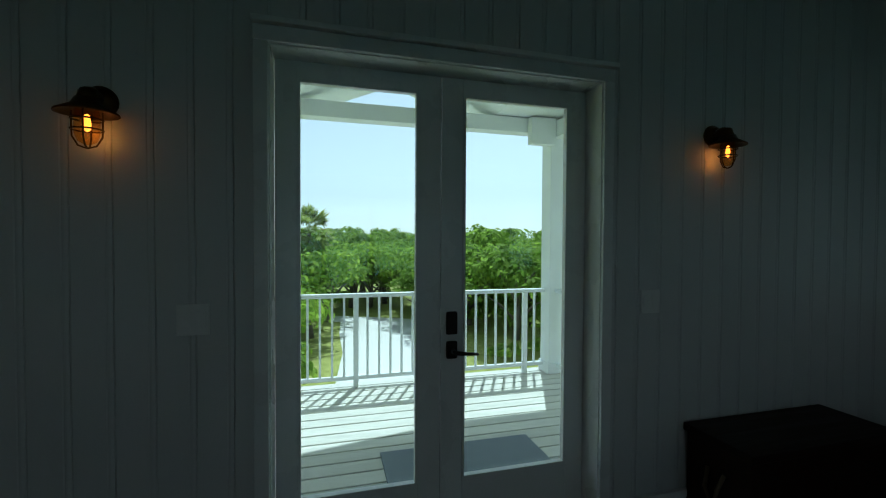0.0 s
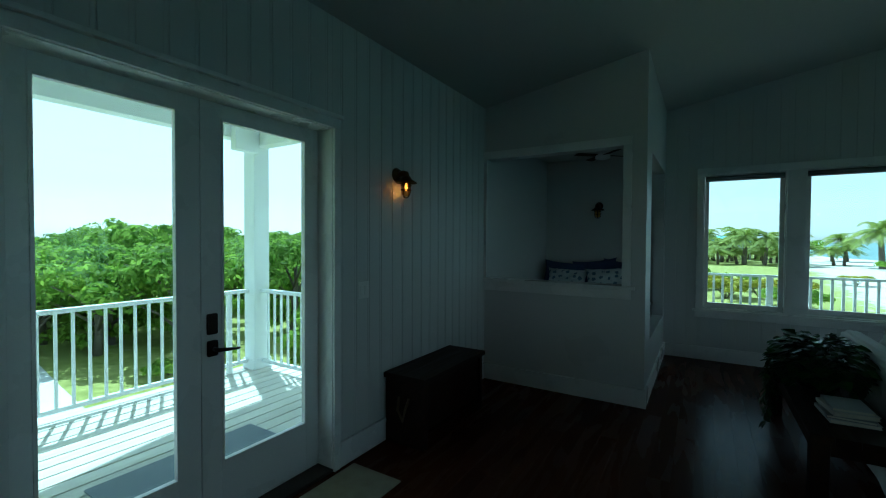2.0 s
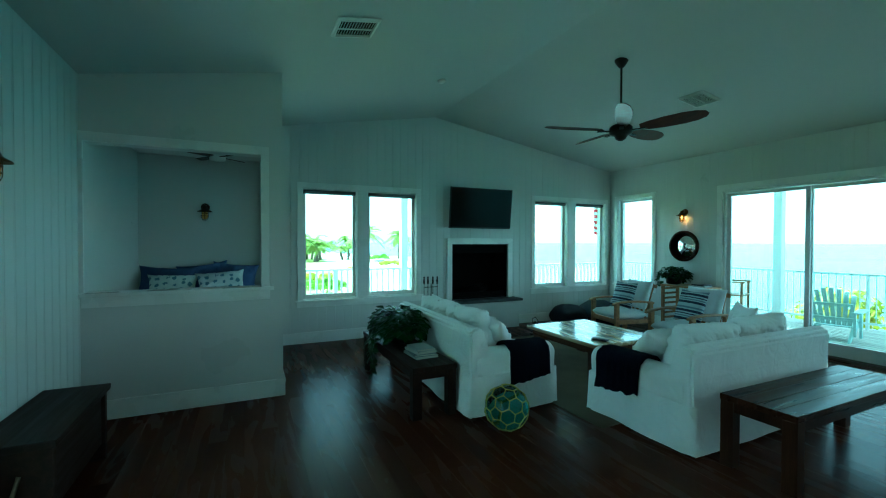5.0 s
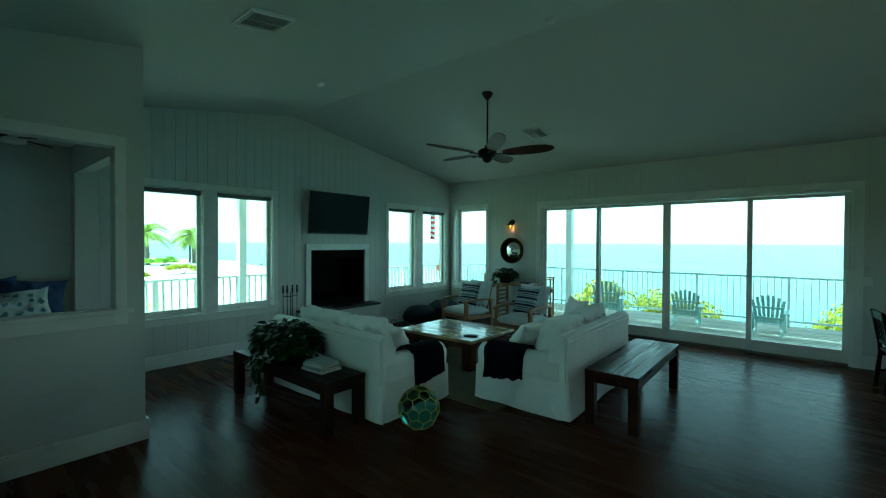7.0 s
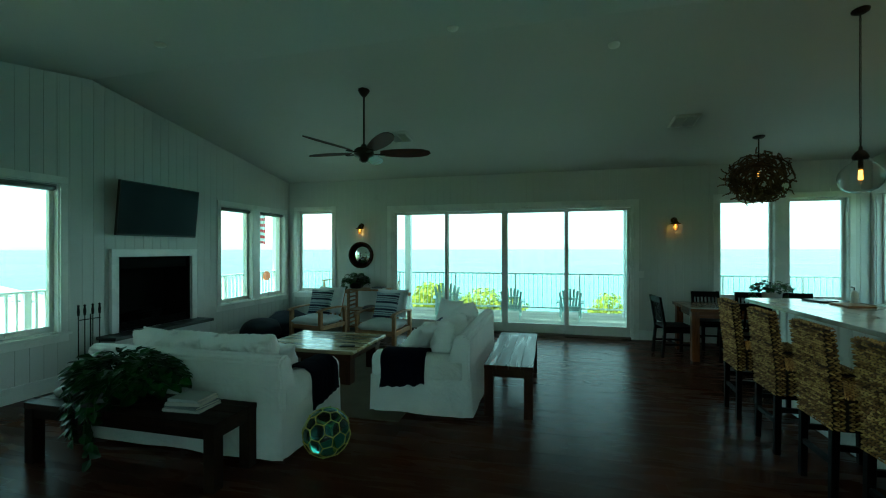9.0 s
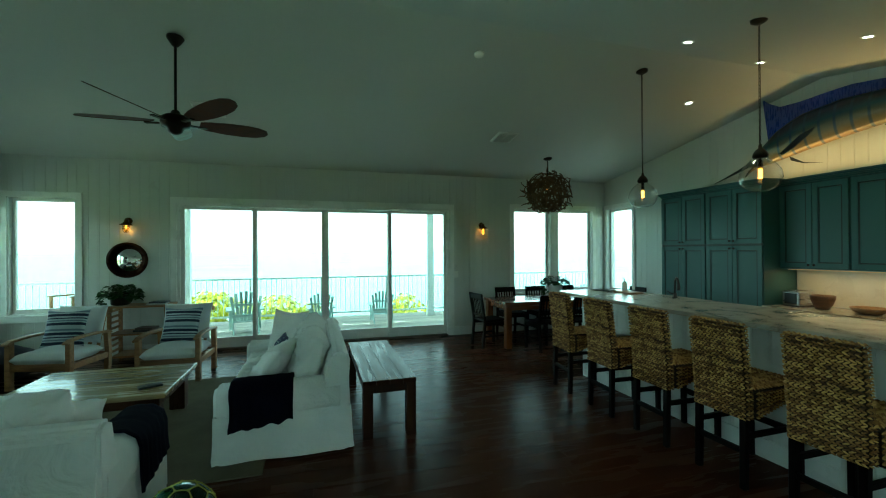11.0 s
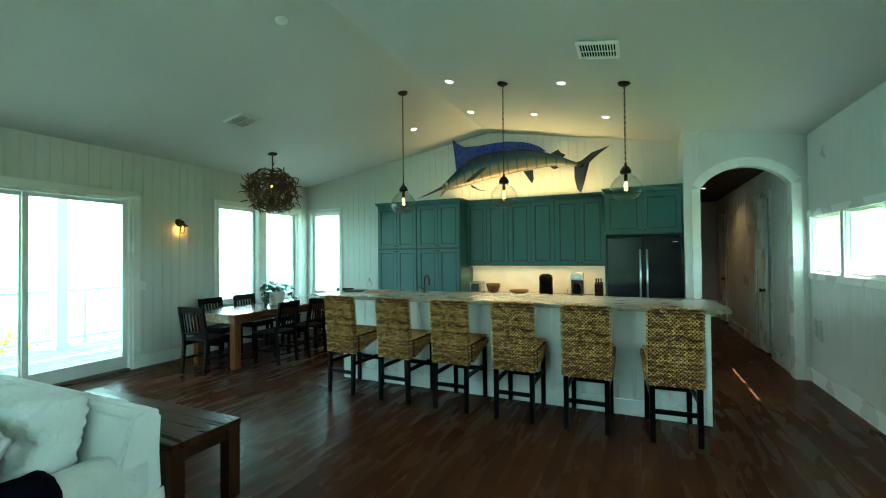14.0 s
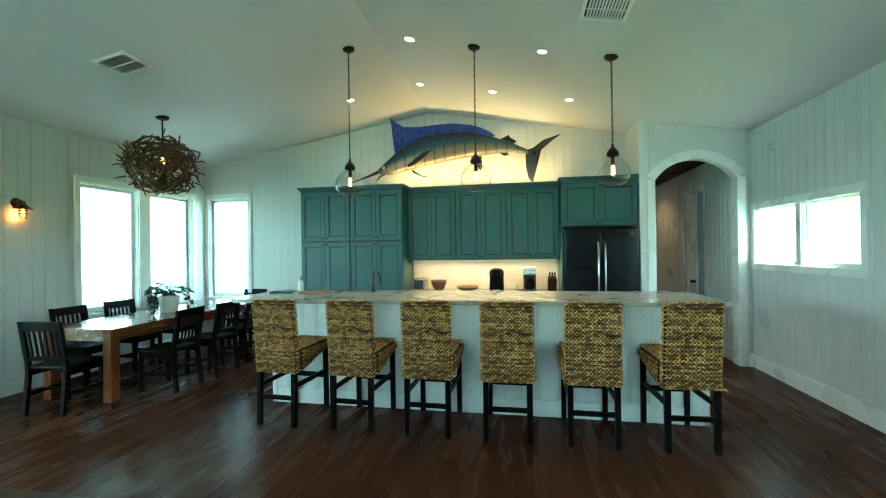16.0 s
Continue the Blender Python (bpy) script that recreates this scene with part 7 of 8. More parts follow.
body = [(-2.969, 2.829, 2.76, 0.03), (-2.87, 2.91, 2.735, 0.055), (-2.78, 2.985, 2.73, 0.075), (-2.568, 3.165, 2.77, 0.10), (-2.40, 3.245, 2.80, 0.115), (-2.259, 3.30, 2.831, 0.12), (-1.861, 3.345, 2.899, 0.12), (-1.477, 3.324, 2.951, 0.105), (-1.107, 3.221, 2.982, 0.08), (-0.839, 3.115, 2.979, 0.05), (-0.62, 3.006, 2.944, 0.03)]
part("body", loft(bmesh.new(), [(y - MY, t - MZ, b - MZ, w) for y, t, b, w in body], 20), BACK, ml)
part("bill", tube(bmesh.new(), [(y - MY, 0, z - MZ) for y, z in ((-2.93, 2.80), (-3.1, 2.735), (-3.3, 2.67), (-3.494, 2.609))], [0.03, 0.02, 0.012, 0.004], 10), FINDARK, ml)
part("lower_jaw", tube(bmesh.new(), [(y - MY, 0, z - MZ) for y, z in ((-2.86, 2.755), (-2.95, 2.70), (-3.026, 2.618))], [0.028, 0.018, 0.005], 10), BACK, ml)


def fin(name, pts, mat, th=0.012, y=0.0, bend=0.0):
    bm = bmesh.new()
    a = [bm.verts.new((u - MY, y - th / 2 + bend * i / len(pts), z - MZ)) for i, (u, z) in enumerate(pts)]
    b = [bm.verts.new((u - MY, y + th / 2 + bend * i / len(pts), z - MZ)) for i, (u, z) in enumerate(pts)]
    bm.faces.new(a)
    bm.faces.new(b[::-1])
    for i in range(len(a)):
        bm.faces.new((a[i], b[i], b[(i + 1) % len(a)], a[(i + 1) % len(a)]))
    bmesh.ops.triangulate(bm, faces=bm.faces[:])
    bmesh.ops.recalc_face_normals(bm, faces=bm.faces)
    return part(name, bm, mat, ml)


fin("dorsal_fin", [(-2.69, 3.05), (-2.72, 3.30), (-2.762, 3.641), (-2.68, 3.56), (-2.539, 3.471), (-2.30, 3.46), (-2.0, 3.475), (-1.762, 3.478), (-1.5, 3.44), (-1.336, 3.39), (-1.20, 3.32), (-1.10, 3.24), (-1.3, 3.22), (-1.8, 3.28), (-2.3, 3.24)], FINBLUE)
fin("second_dorsal", [(-1.05, 3.18), (-0.972, 3.199), (-0.904, 3.248), (-0.88, 3.20), (-0.794, 3.147), (-0.85, 3.09)], FINDARK)
fin("tail_fin", [(-0.66, 3.0), (-0.55, 3.03), (-0.40, 3.14), (-0.128, 3.221), (-0.30, 3.10), (-0.43, 2.99), (-0.491, 2.93), (-0.51, 2.80), (-0.53, 2.62), (-0.562, 2.514), (-0.62, 2.58), (-0.66, 2.76), (-0.66, 2.93)], FINDARK, 0.014)
fin("pectoral_fin", [(-2.46, 2.84), (-2.38, 2.90), (-2.22, 3.02), (-2.062, 3.067), (-2.15, 2.98), (-2.30, 2.87), (-2.43, 2.81)], FINDARK, 0.01, -0.125, 0.0)
fin("anal_fin", [(-1.483, 2.945), (-1.40, 2.83), (-1.336, 2.722), (-1.31, 2.80), (-1.32, 2.95)], FINDARK)
fin("second_anal_fin", [(-1.05, 2.985), (-0.98, 2.93), (-0.90, 2.95), (-0.95, 2.99)], FINDARK)
fin("pelvic_fin", [(-2.42, 2.80), (-2.25, 2.69), (-2.042, 2.644), (-2.25, 2.675), (-2.40, 2.74)], FINDARK, 0.006, -0.02)
bm = bmesh.new()
lathe(bm, [(0, 0.0), (0.028, 0.0), (0.028, 0.008), (0.016, 0.014), (0, 0.016)], 16)
bmesh.ops.transform(bm, matrix=pose(-2.862 - MY, -0.05, 2.842 - MZ, 90, 0, 0), verts=bm.verts)
part("eye", bm, surface("glass_eye", (0.5, 0.5, 0.45), (0.6, 0.6, 0.55), 0.1), ml)
bm = bmesh.new()
box(bm, -0.03, 0.03, 0.05, 0.155, 0.15, 0.21)
part("wall_bracket", bm, FINDARK, ml)

# ---- porches and decks ----
DZ = -0.03


def deck(name, label, x0, x1, y0, y1, along="x", w=0.15, wood_mat=None):
    bm = bmesh.new()
    box(bm, x0, x1, y0, y1, DZ - 0.35, DZ - 0.045)
    d = tagged(part(name, bm, BENCHWOOD, None, label), "", "deck", kind="structure")
    me = {}
    t = y0 if along == "x" else x0
    end = y1 if along == "x" else x1
    while t < end - 0.02:
        b = min(t + w, end)
        ln = (x1 - x0) if along == "x" else (y1 - y0)
        key = round(b - t, 3)
        if key not in me:
            me[key] = mesh_of("deck_board", B(0, ln, 0.008, b - t - 0.008, -0.04, 0, bev=0.006), wood_mat or DECKWOOD)
        ob = new("deck_board", me[key])
        ob.parent = d
        ob.matrix_basis = pose(x0, t, DZ) if along == "x" else pose(b, y0, DZ, 0, 0, 90)
        t += w
    return d


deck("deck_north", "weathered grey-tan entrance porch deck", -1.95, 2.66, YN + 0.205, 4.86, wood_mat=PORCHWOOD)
deck("deck_south", "weathered grey sea-side deck", -7.2, 8.5, -9.62, YS - 0.205)
deck("deck_east", "weathered grey deck along the lawn side", XE + 0.205, 8.5, YS - 0.2, 3.4, "y")


def railing(name, label, p0, p1, z1=0.96, gap=0.117, bal=0.022, post=0.05, post_every=10, mat=None, z0=0.08, rail_w=0.07):
    """Posts, rails and balusters from p0 to p1."""
    mat = mat or EXTWHITE
    a, b = Vector((*p0, 0)), Vector((*p1, 0))
    ln = (b - a).length
    ang = math.degrees(math.atan2(b.y - a.y, b.x - a.x))
    r = thing(name, label, "railing", pose(a.x, a.y, DZ, 0, 0, ang))
    part("top_rail", B(0, ln, -rail_w / 2, rail_w / 2, z1 - 0.04, z1, bev=0.006), mat, r)
    part("bottom_rail", B(0, ln, -0.02, 0.02, z0, z0 + 0.04, bev=0.004), mat, r)
    mb = mesh_of("baluster", B(-bal / 2, bal / 2, -bal / 2, bal / 2, z0 + 0.04, z1 - 0.04), mat)
    mp = mesh_of("post", B(-post / 2, post / 2, -post / 2, post / 2, 0, z1 - 0.04, bev=0.004), mat)
    n = int(ln / gap)
    for i in range(1, n):
        ob = new("post" if i % post_every == 0 else "baluster", mp if i % post_every == 0 else mb)
        ob.parent = r
        ob.location = (i * ln / n, 0, 0)
    return r


def column(x, y, top, w=0.2):
    c = thing("porch_post", "square white painted porch post", "post", pose(x, y, DZ), group="porch posts")
    part("shaft", B(-w / 2, w / 2, -w / 2, w / 2, 0.0, top - DZ, bev=0.006), EXTWHITE, c)
    part("base_trim", B(-w / 2 - 0.015, w / 2 + 0.015, -w / 2 - 0.015, w / 2 + 0.015, 0.001, 0.12, bev=0.005), EXTWHITE, c)
    return c


railing("porch_railing", "white painted porch railing with square balusters", (-1.62, 4.70), (2.39, 4.70), post_every=16)
railing("porch_railing", "white painted porch railing at the side of the porch", (2.50, 4.58), (2.50, YN + 0.22), post_every=40)
railing("porch_railing", "white painted porch railing at the side of the porch", (-1.72, 4.58), (-1.72, YN + 0.22), post_every=40)
column(2.50, 4.68, 2.66)
column(-1.72, 4.68, 2.66)
railing("deck_railing", "white painted railing along the lawn-side deck", (8.2, -9.3), (8.2, 3.3), z1=1.0, gap=0.13, bal=0.035, post=0.09, post_every=16)
ALU = surface("pale_grey_aluminium", (0.74, 0.78, 0.78), (0.82, 0.85, 0.85), 0.45, 0.1)
railing("deck_railing", "thin pale grey metal railing above the sea", (-7.0, -9.42), (8.1, -9.42), z1=1.02, gap=0.115, bal=0.012, post=0.045, post_every=14, mat=ALU, z0=0.10, rail_w=0.045)
for x, y in ((-1.60, -9.0), (3.90, -9.0), (8.2, -9.3), (-6.4, -9.0), (8.2, -2.45), (8.2, 2.9)):
    column(x, y, 3.07, 0.15)

# porch roof with an open gable
bm = bmesh.new()
box(bm, -1.95, 2.62, 4.60, 4.76, 2.67, 2.83, 0.005)
tagged(part("porch_beam", bm, EXTWHITE, None, "white painted beam across the entrance porch"), "", "beam", kind="structure")
for x in (-1.72, 2.50):
    tagged(part("porch_beam", B(x - 0.08, x + 0.08, YN + 0.205, 4.598, 2.62, 2.80, bev=0.005), EXTWHITE, None, "white painted side beam of the entrance porch"), "", "beam", kind="structure")
tagged(part("beam_block", B(2.12, 2.416, 4.50, 4.596, 2.53, 2.82, bev=0.006), EXTWHITE, None, "white painted beam block at the porch corner"), "", "beam", kind="structure")
bm = bmesh.new()
gx, gz, hw = 0.72, 3.26, 1.02
prism(bm, [(gx - hw - 1.95, 2.84), (gx - hw, 2.84), (gx, gz), (gx + hw, 2.84), (gx + hw + 1.35, 2.84), (gx + hw + 1.35, 2.98), (gx, gz + 0.5), (gx - hw - 1.95, 2.98)], YN + 0.205, 5.25)
tagged(part("roof_porch", bm, EXTWHITE, None, "white boarded gable roof over the entrance porch"), "", "roof", kind="structure")
# eave out of view, its edge placed to narrow the sun streak indoors
bm = bmesh.new()
box(bm, XW - 5.0, -2.2, YN + 0.205, 2.872, 2.72, 2.9)
tagged(part("roof_eave_north", bm, EXTWHITE, None, "unseen white eave that trims the sun streak through the high windows"), "", "roof", kind="structure")
# out of view: shades the sea doors, height chosen for the sky light indoors
bm = bmesh.new()
prism(bm, [(YS - 0.205, 3.26), (-9.2, 3.10), (-9.2, 3.22), (YS - 0.205, 3.42)], -7.4, 8.8, pose(0, 0, 0, 0, 0, 90) @ Matrix.Diagonal((1, -1, 1, 1)))
bmesh.ops.recalc_face_normals(bm, faces=bm.faces)
tagged(part("roof_deck_south", bm, EXTWHITE, None, "unseen white roof over the sea-side deck, its height set for the skylight"), "", "roof", kind="structure")
# likewise out of view, limits the sky light through the lawn-side windows
bm = bmesh.new()
prism(bm, [(XE + 0.205, 3.26), (8.45, 3.10), (8.45, 3.22), (XE + 0.205, 3.42)], YS - 0.2, 3.5)
tagged(part("roof_deck_east", bm, EXTWHITE, None, "unseen white roof over the lawn-side deck, its height set for the skylight"), "", "roof", kind="structure")
om = tagged(part("door_mat", B(-0.56, 0.56, -0.22, 0.22, 0.0, 0.014, bev=0.005), MATGREY, None, "grey rubber-backed mat on the porch"), "", "mat")
om.matrix_basis = pose(0.90, 3.05, DZ + 0.001)

# deck chairs
SEAFOAM = surface("pale_seafoam_paint", (0.50, 0.64, 0.62), (0.58, 0.72, 0.70), 0.5, scale=5)


def adirondack(m, mat, label):
    m = m @ Matrix.Diagonal((0.86, 0.86, 0.86, 1))
    c = thing("adirondack_chair", label, "deck chair", m, group="deck chairs")
    bk = pose(0, 0.20, 0.28, -18, 0, 0)
    for i in range(7):
        x = (i - 3) * 0.075
        h = 0.76 - 0.014 * (i - 3) ** 2
        part("back_slat", B(-0.033, 0.033, -0.01, 0.01, 0.0, h, bev=0.006, m=bk @ pose(x, 0, 0, 0, (i - 3) * 2.8, 0)), mat, c)
    part("back_brace", B(-0.29, 0.29, 0.011, 0.035, 0.10, 0.17, bev=0.004, m=bk), mat, c)
    part("back_brace", B(-0.30, 0.30, 0.011, 0.035, 0.40, 0.46, bev=0.004, m=bk), mat, c)
    for i in range(6):
        y = -0.32 + i * 0.09
        part("seat_slat", B(-0.28, 0.28, y, y + 0.08, 0.345 - 0.02 * i, 0.365 - 0.02 * i, bev=0.003), mat, c)
    for sx in (-1, 1):
        part("front_leg", B(sx * 0.31 - 0.02, sx * 0.31 + 0.02, -0.35, -0.25, 0, 0.53, bev=0.004), mat, c)
        bm = bmesh.new()
        prism(bm, [(-0.35, 0.345), (-0.35, 0.25), (0.45, 0.0), (0.55, 0.0), (0.2, 0.245)], -0.018, 0.018, pose(sx * 0.27, 0, 0, 0, 0, 90))
        part("side_rail", bm, mat, c)
        part("armrest", B(sx * 0.34 - 0.07, sx * 0.34 + 0.07, -0.40, 0.34, 0.53, 0.555, bev=0.006), mat, c)
        part("arm_post", B(sx * 0.31 - 0.02, sx * 0.31 + 0.02, 0.24, 0.32, 0.1, 0.529, bev=0.004), mat, c)
    return c


a1 = adirondack(pose(2.62, -8.15, DZ, 0, 0, 12), SEAFOAM, "pale seafoam adirondack chair facing the sea")
copy_thing(a1, pose(1.10, -8.45, DZ, 0, 0, 4) @ Matrix.Diagonal((0.86, 0.86, 0.86, 1)))
copy_thing(a1, pose(-0.27, -8.5, DZ, 0, 0, -2) @ Matrix.Diagonal((0.86, 0.86, 0.86, 1)))
copy_thing(a1, pose(-4.06, -8.5, DZ, 0, 0, 2) @ Matrix.Diagonal((0.86, 0.86, 0.86, 1)))
copy_thing(a1, pose(-5.63, -8.5, DZ, 0, 0, -4) @ Matrix.Diagonal((0.86, 0.86, 0.86, 1)))


def teak_chair(m):
    c = thing("teak_deck_chair", "tall natural teak deck chair with arms", "deck chair", m, group="teak deck chairs")
    for sx in (-1, 1):
        part("back_leg", B(sx * 0.25 - 0.02, sx * 0.25 + 0.02, 0.20, 0.24, 0, 1.12, bev=0.005, m=pose(0, 0, 0, -3, 0, 0)), TEAK, c)
        part("front_leg", B(sx * 0.25 - 0.02, sx * 0.25 + 0.02, -0.24, -0.20, 0, 0.86, bev=0.005), TEAK, c)
        part("armrest", B(sx * 0.25 - 0.03, sx * 0.25 + 0.03, -0.27, 0.25, 0.861, 0.89, bev=0.005), TEAK, c)
        part("stretcher", B(sx * 0.25 - 0.012, sx * 0.25 + 0.012, -0.2, 0.21, 0.25, 0.29), TEAK, c)
    part("seat", B(-0.23, 0.23, -0.24, 0.21, 0.62, 0.65, bev=0.005), TEAK, c)
    for i in range(5):
        part("back_slat", B(-0.20 + i * 0.085, -0.14 + i * 0.085, 0.26, 0.275, 0.68, 1.08, bev=0.003), TEAK, c)
    part("top_rail", B(-0.23, 0.23, 0.255, 0.285, 1.06, 1.13, bev=0.006), TEAK, c)
    return c


t1 = teak_chair(pose(5.35, -7.75, DZ, 0, 0, 150))
copy_thing(t1, pose(3.85, -7.35, DZ, 0, 0, 288))

# flag hanging from the deck roof
fl = thing("flag", "red and white striped cloth flag hanging from the deck roof", "flag", pose(7.08, -7.22, 0, 0, 0, -40))
REDC, WHITEC = leafy("red_cloth", (0.55, 0.03, 0.05), (0.62, 0.05, 0.07), 0.5, 0.8), leafy("white_cloth", (0.76, 0.76, 0.76), (0.82, 0.82, 0.82), 0.5, 0.8)
part("staff", tube(bmesh.new(), [(-0.24, 0, 2.68), (0.24, 0, 2.68)], 0.012, 8), TEAK, fl)
for x in (-0.22, 0.22):
    part("cord", tube(bmesh.new(), [(x, 0, 2.68), (x * 0.5, 0, 3.19)], 0.004, 5), WHITEC, fl)
for i in range(13):
    bm = bmesh.new()
    rows = []
    for k in range(13):
        u = k / 12
        pt = []
        for e in (0, 1):
            z = 2.67 - 0.068 * (i + e)
            lean_ = -0.16 * ((i + e) / 13) ** 1.5
            pt.append(bm.verts.new((-0.21 + 0.42 * u - lean_, 0.05 * math.sin(u * 7 + (i + e) * 0.25), z - 0.05 * (1 - u) * (i + e) / 13)))
        rows.append(pt)
    for p0, p1_ in zip(rows, rows[1:]):
        bm.faces.new((p0[0], p0[1], p1_[1], p1_[0])).smooth = True
    bmesh.ops.solidify(bm, geom=bm.faces[:], thickness=0.004)
    part("stripe", bm, REDC if i % 2 == 0 else WHITEC, fl)
bu = thing("orange_buoy", "small orange float tied to the deck rail", "buoy", pose(8.13, -8.75, 0.86))
part("float", lathe(bmesh.new(), [(0, -0.14), (0.05, -0.13), (0.10, -0.06), (0.11, 0.0), (0.10, 0.06), (0.04, 0.13), (0, 0.14)], 18), surface("orange_plastic", (0.62, 0.13, 0.03), (0.72, 0.18, 0.05), 0.5), bu)
part("rope", tube(bmesh.new(), [(0, 0, 0.12), (0.03, 0, 0.14)], 0.008, 6), ROPE, bu)

# ---- vegetation ----
LEAF_A = leafy("mangrove_leaves", (0.12, 0.22, 0.03), (0.34, 0.48, 0.08), 0.7, 0.6)
LEAF_B = leafy("seagrape_leaves", (0.15, 0.27, 0.03), (0.42, 0.57, 0.08), 0.7, 0.6)
LEAF_Y = leafy("yellow_green_shrub_leaves", (0.20, 0.24, 0.02), (0.58, 0.53, 0.05), 0.5, 0.4)
PALMLEAF = leafy("palm_frond_leaves", (0.16, 0.23, 0.05), (0.46, 0.52, 0.14), 0.6, 0.5)
BARK = surface("grey_bark", (0.10, 0.08, 0.06), (0.20, 0.17, 0.13), 0.9, scale=8, fine=40, bumps=0.6)


def clumps(rg, centre, radii, n_blobs, per, size, flat=0.75):
    """Leaf cards over many overlapping clumps: arrays of vertices and faces."""
    c = np.array(centre, float)
    rr = np.array(radii, float)
    g = np.random.default_rng(rg.randrange(1 << 30))
    d = g.normal(size=(n_blobs, 3))
    d /= np.linalg.norm(d, axis=1)[:, None]
    d[:, 2] = np.abs(d[:, 2]) * 1.0 - 0.25
    blobs = c + d * rr * g.uniform(0.45, 0.95, (n_blobs, 1))
    br = rr.mean() * g.uniform(0.20, 0.42, n_blobs)
    who = np.repeat(np.arange(n_blobs), per)
    n = len(who)
    dd = g.normal(size=(n, 3))
    dd /= np.linalg.norm(dd, axis=1)[:, None]
    dd[:, 2] = np.where(dd[:, 2] < -0.3, -dd[:, 2], dd[:, 2])
    p = blobs[who] + dd * br[who][:, None] * g.uniform(0.7, 1.08, (n, 1)) * np.array([1, 1, flat])
    a = np.cross(dd, g.normal(size=(n, 3)))
    a /= np.linalg.norm(a, axis=1)[:, None] + 1e-9
    nrm = dd + g.normal(size=(n, 3)) * 0.5
    b = np.cross(nrm, a)
    b /= np.linalg.norm(b, axis=1)[:, None] + 1e-9
    s = size * g.uniform(0.6, 1.3, (n, 1))
    v = np.stack([p - a * s, p + b * s * 0.45 + nrm * 0.0, p + a * s, p - b * s * 0.45], 1).reshape(-1, 3)
    f = np.arange(4 * n).reshape(-1, 4)
    return v, f


def cards(name, parts_, mat, parent=None, origin=(0, 0, 0)):
    vs = np.concatenate([v for v, _ in parts_])
    off, fs = 0, []
    for v, f in parts_:
        fs.append(f + off)
        off += len(v)
    me = bpy.data.meshes.new(name)
    me.from_pydata(vs.tolist(), [], np.concatenate(fs).tolist())
    me.materials.append(mat)
    ob = new(name, me)
    ob.parent = parent
    ob.location = origin
    return ob


def broad_tree(seed, h, r, mat, label, m, blobs=26, per=90, size=0.17):
    rg = random.Random(seed)
    t = thing("shoreline_tree", label, "tree", m, group="shoreline trees")
    bm = bmesh.new()
    tube(bm, [(0, 0, -0.1), (0.1, 0.05, h * 0.2), (0.05, 0.2, h * 0.45), (0.15, 0.1, h * 0.75)], [0.2, 0.16, 0.12, 0.05], 8)
    for k in range(7):
        a = k * 0.9 + rg.uniform(-0.3, 0.3)
        z = h * rg.uniform(0.15, 0.5)
        tube(bm, [(0.08, 0.1, z), (math.cos(a) * r * 0.35, math.sin(a) * r * 0.35, z + h * 0.18), (math.cos(a) * r * 0.75, math.sin(a) * r * 0.75, z + h * 0.3)], [0.08, 0.055, 0.02], 6)
    part("trunk", bm, BARK, t)
    cards("crown", [clumps(rg, (0, 0, h * 0.52), (r, r, h * 0.46), blobs, per, size)], mat, t)
    return t


def palm_tree(seed, h, m, label, fronds=22, fl_=1.9, lean=0.2, fan=False):
    rg = random.Random(seed)
    t = thing("palm_tree", label, "palm tree", m, group="palms")
    top = Vector((lean, 0.1, h))
    bm = bmesh.new()
    pts = [Vector((lean * (i / 8) ** 2, 0.1 * i / 8, h * i / 8)) for i in range(9)]
    tube(bm, pts, [0.17 - 0.06 * i / 8 + 0.01 * (i % 2) for i in range(9)], 10)
    part("trunk", bm, BARK, t)
    vs, fs = [], []
    for k in range(fronds):
        a = k * 2.399 + rg.uniform(-0.2, 0.2)
        up = rg.uniform(-0.25, 1.35) if not fan else rg.uniform(-1.1, 1.5)
        d = Vector((math.cos(a), math.sin(a), 0))
        side = Vector((-math.sin(a), math.cos(a), 0))
        ln = fl_ * rg.uniform(0.8, 1.1)
        if fan:
            c = top + (d * math.cos(up) + Vector((0, 0, math.sin(up)))) * ln * 0.55
            ax = (c - top).normalized()
            for i in range(18):
                w = (i - 8.5) / 8.5 * 1.5
                e = (ax * math.cos(w) + side * math.sin(w)).normalized()
                tip = c + e * ln * 0.55 + Vector((0, 0, -0.14 * ln * abs(w)))
                o = e.cross(Vector((0, 0, 1)))
                o = (o.normalized() if o.length > 0.1 else side) * 0.06
                b = len(vs)
                vs += [c, c + e * ln * 0.3 + o, tip, c + e * ln * 0.3 - o]
                fs.append((b, b + 1, b + 2, b + 3))
            b = len(vs)
            vs += [top, top + side * 0.02, c + side * 0.02, c]
            fs.append((b, b + 1, b + 2, b + 3))
            continue
        n = 22
        prev = top
        for i in range(1, n + 1):
            s = i / n
            q = top + d * ln * s + Vector((0, 0, ln * (up * s - (0.42 + 0.42 * max(up, 0)) * s * s * 1.2)))
            tan = (q - prev).normalized()
            wl = ln * 0.24 * math.sin(math.pi * min(1, s * 0.9 + 0.1)) + 0.05
            for sg in (-1, 1):
                tip = q + (side * sg + tan * 0.7 + Vector((0, 0, -0.3))).normalized() * wl
                b = len(vs)
                vs += [prev, q, tip + tan * 0.02, tip - tan * 0.02]
                fs.append((b, b + 1, b + 2, b + 3))
            prev = q
    me = bpy.data.meshes.new("crown")
    me.from_pydata([tuple(v) for v in vs], [], fs)
    me.materials.append(PALMLEAF)
    ob = new("crown", me)
    ob.parent = t
    return t


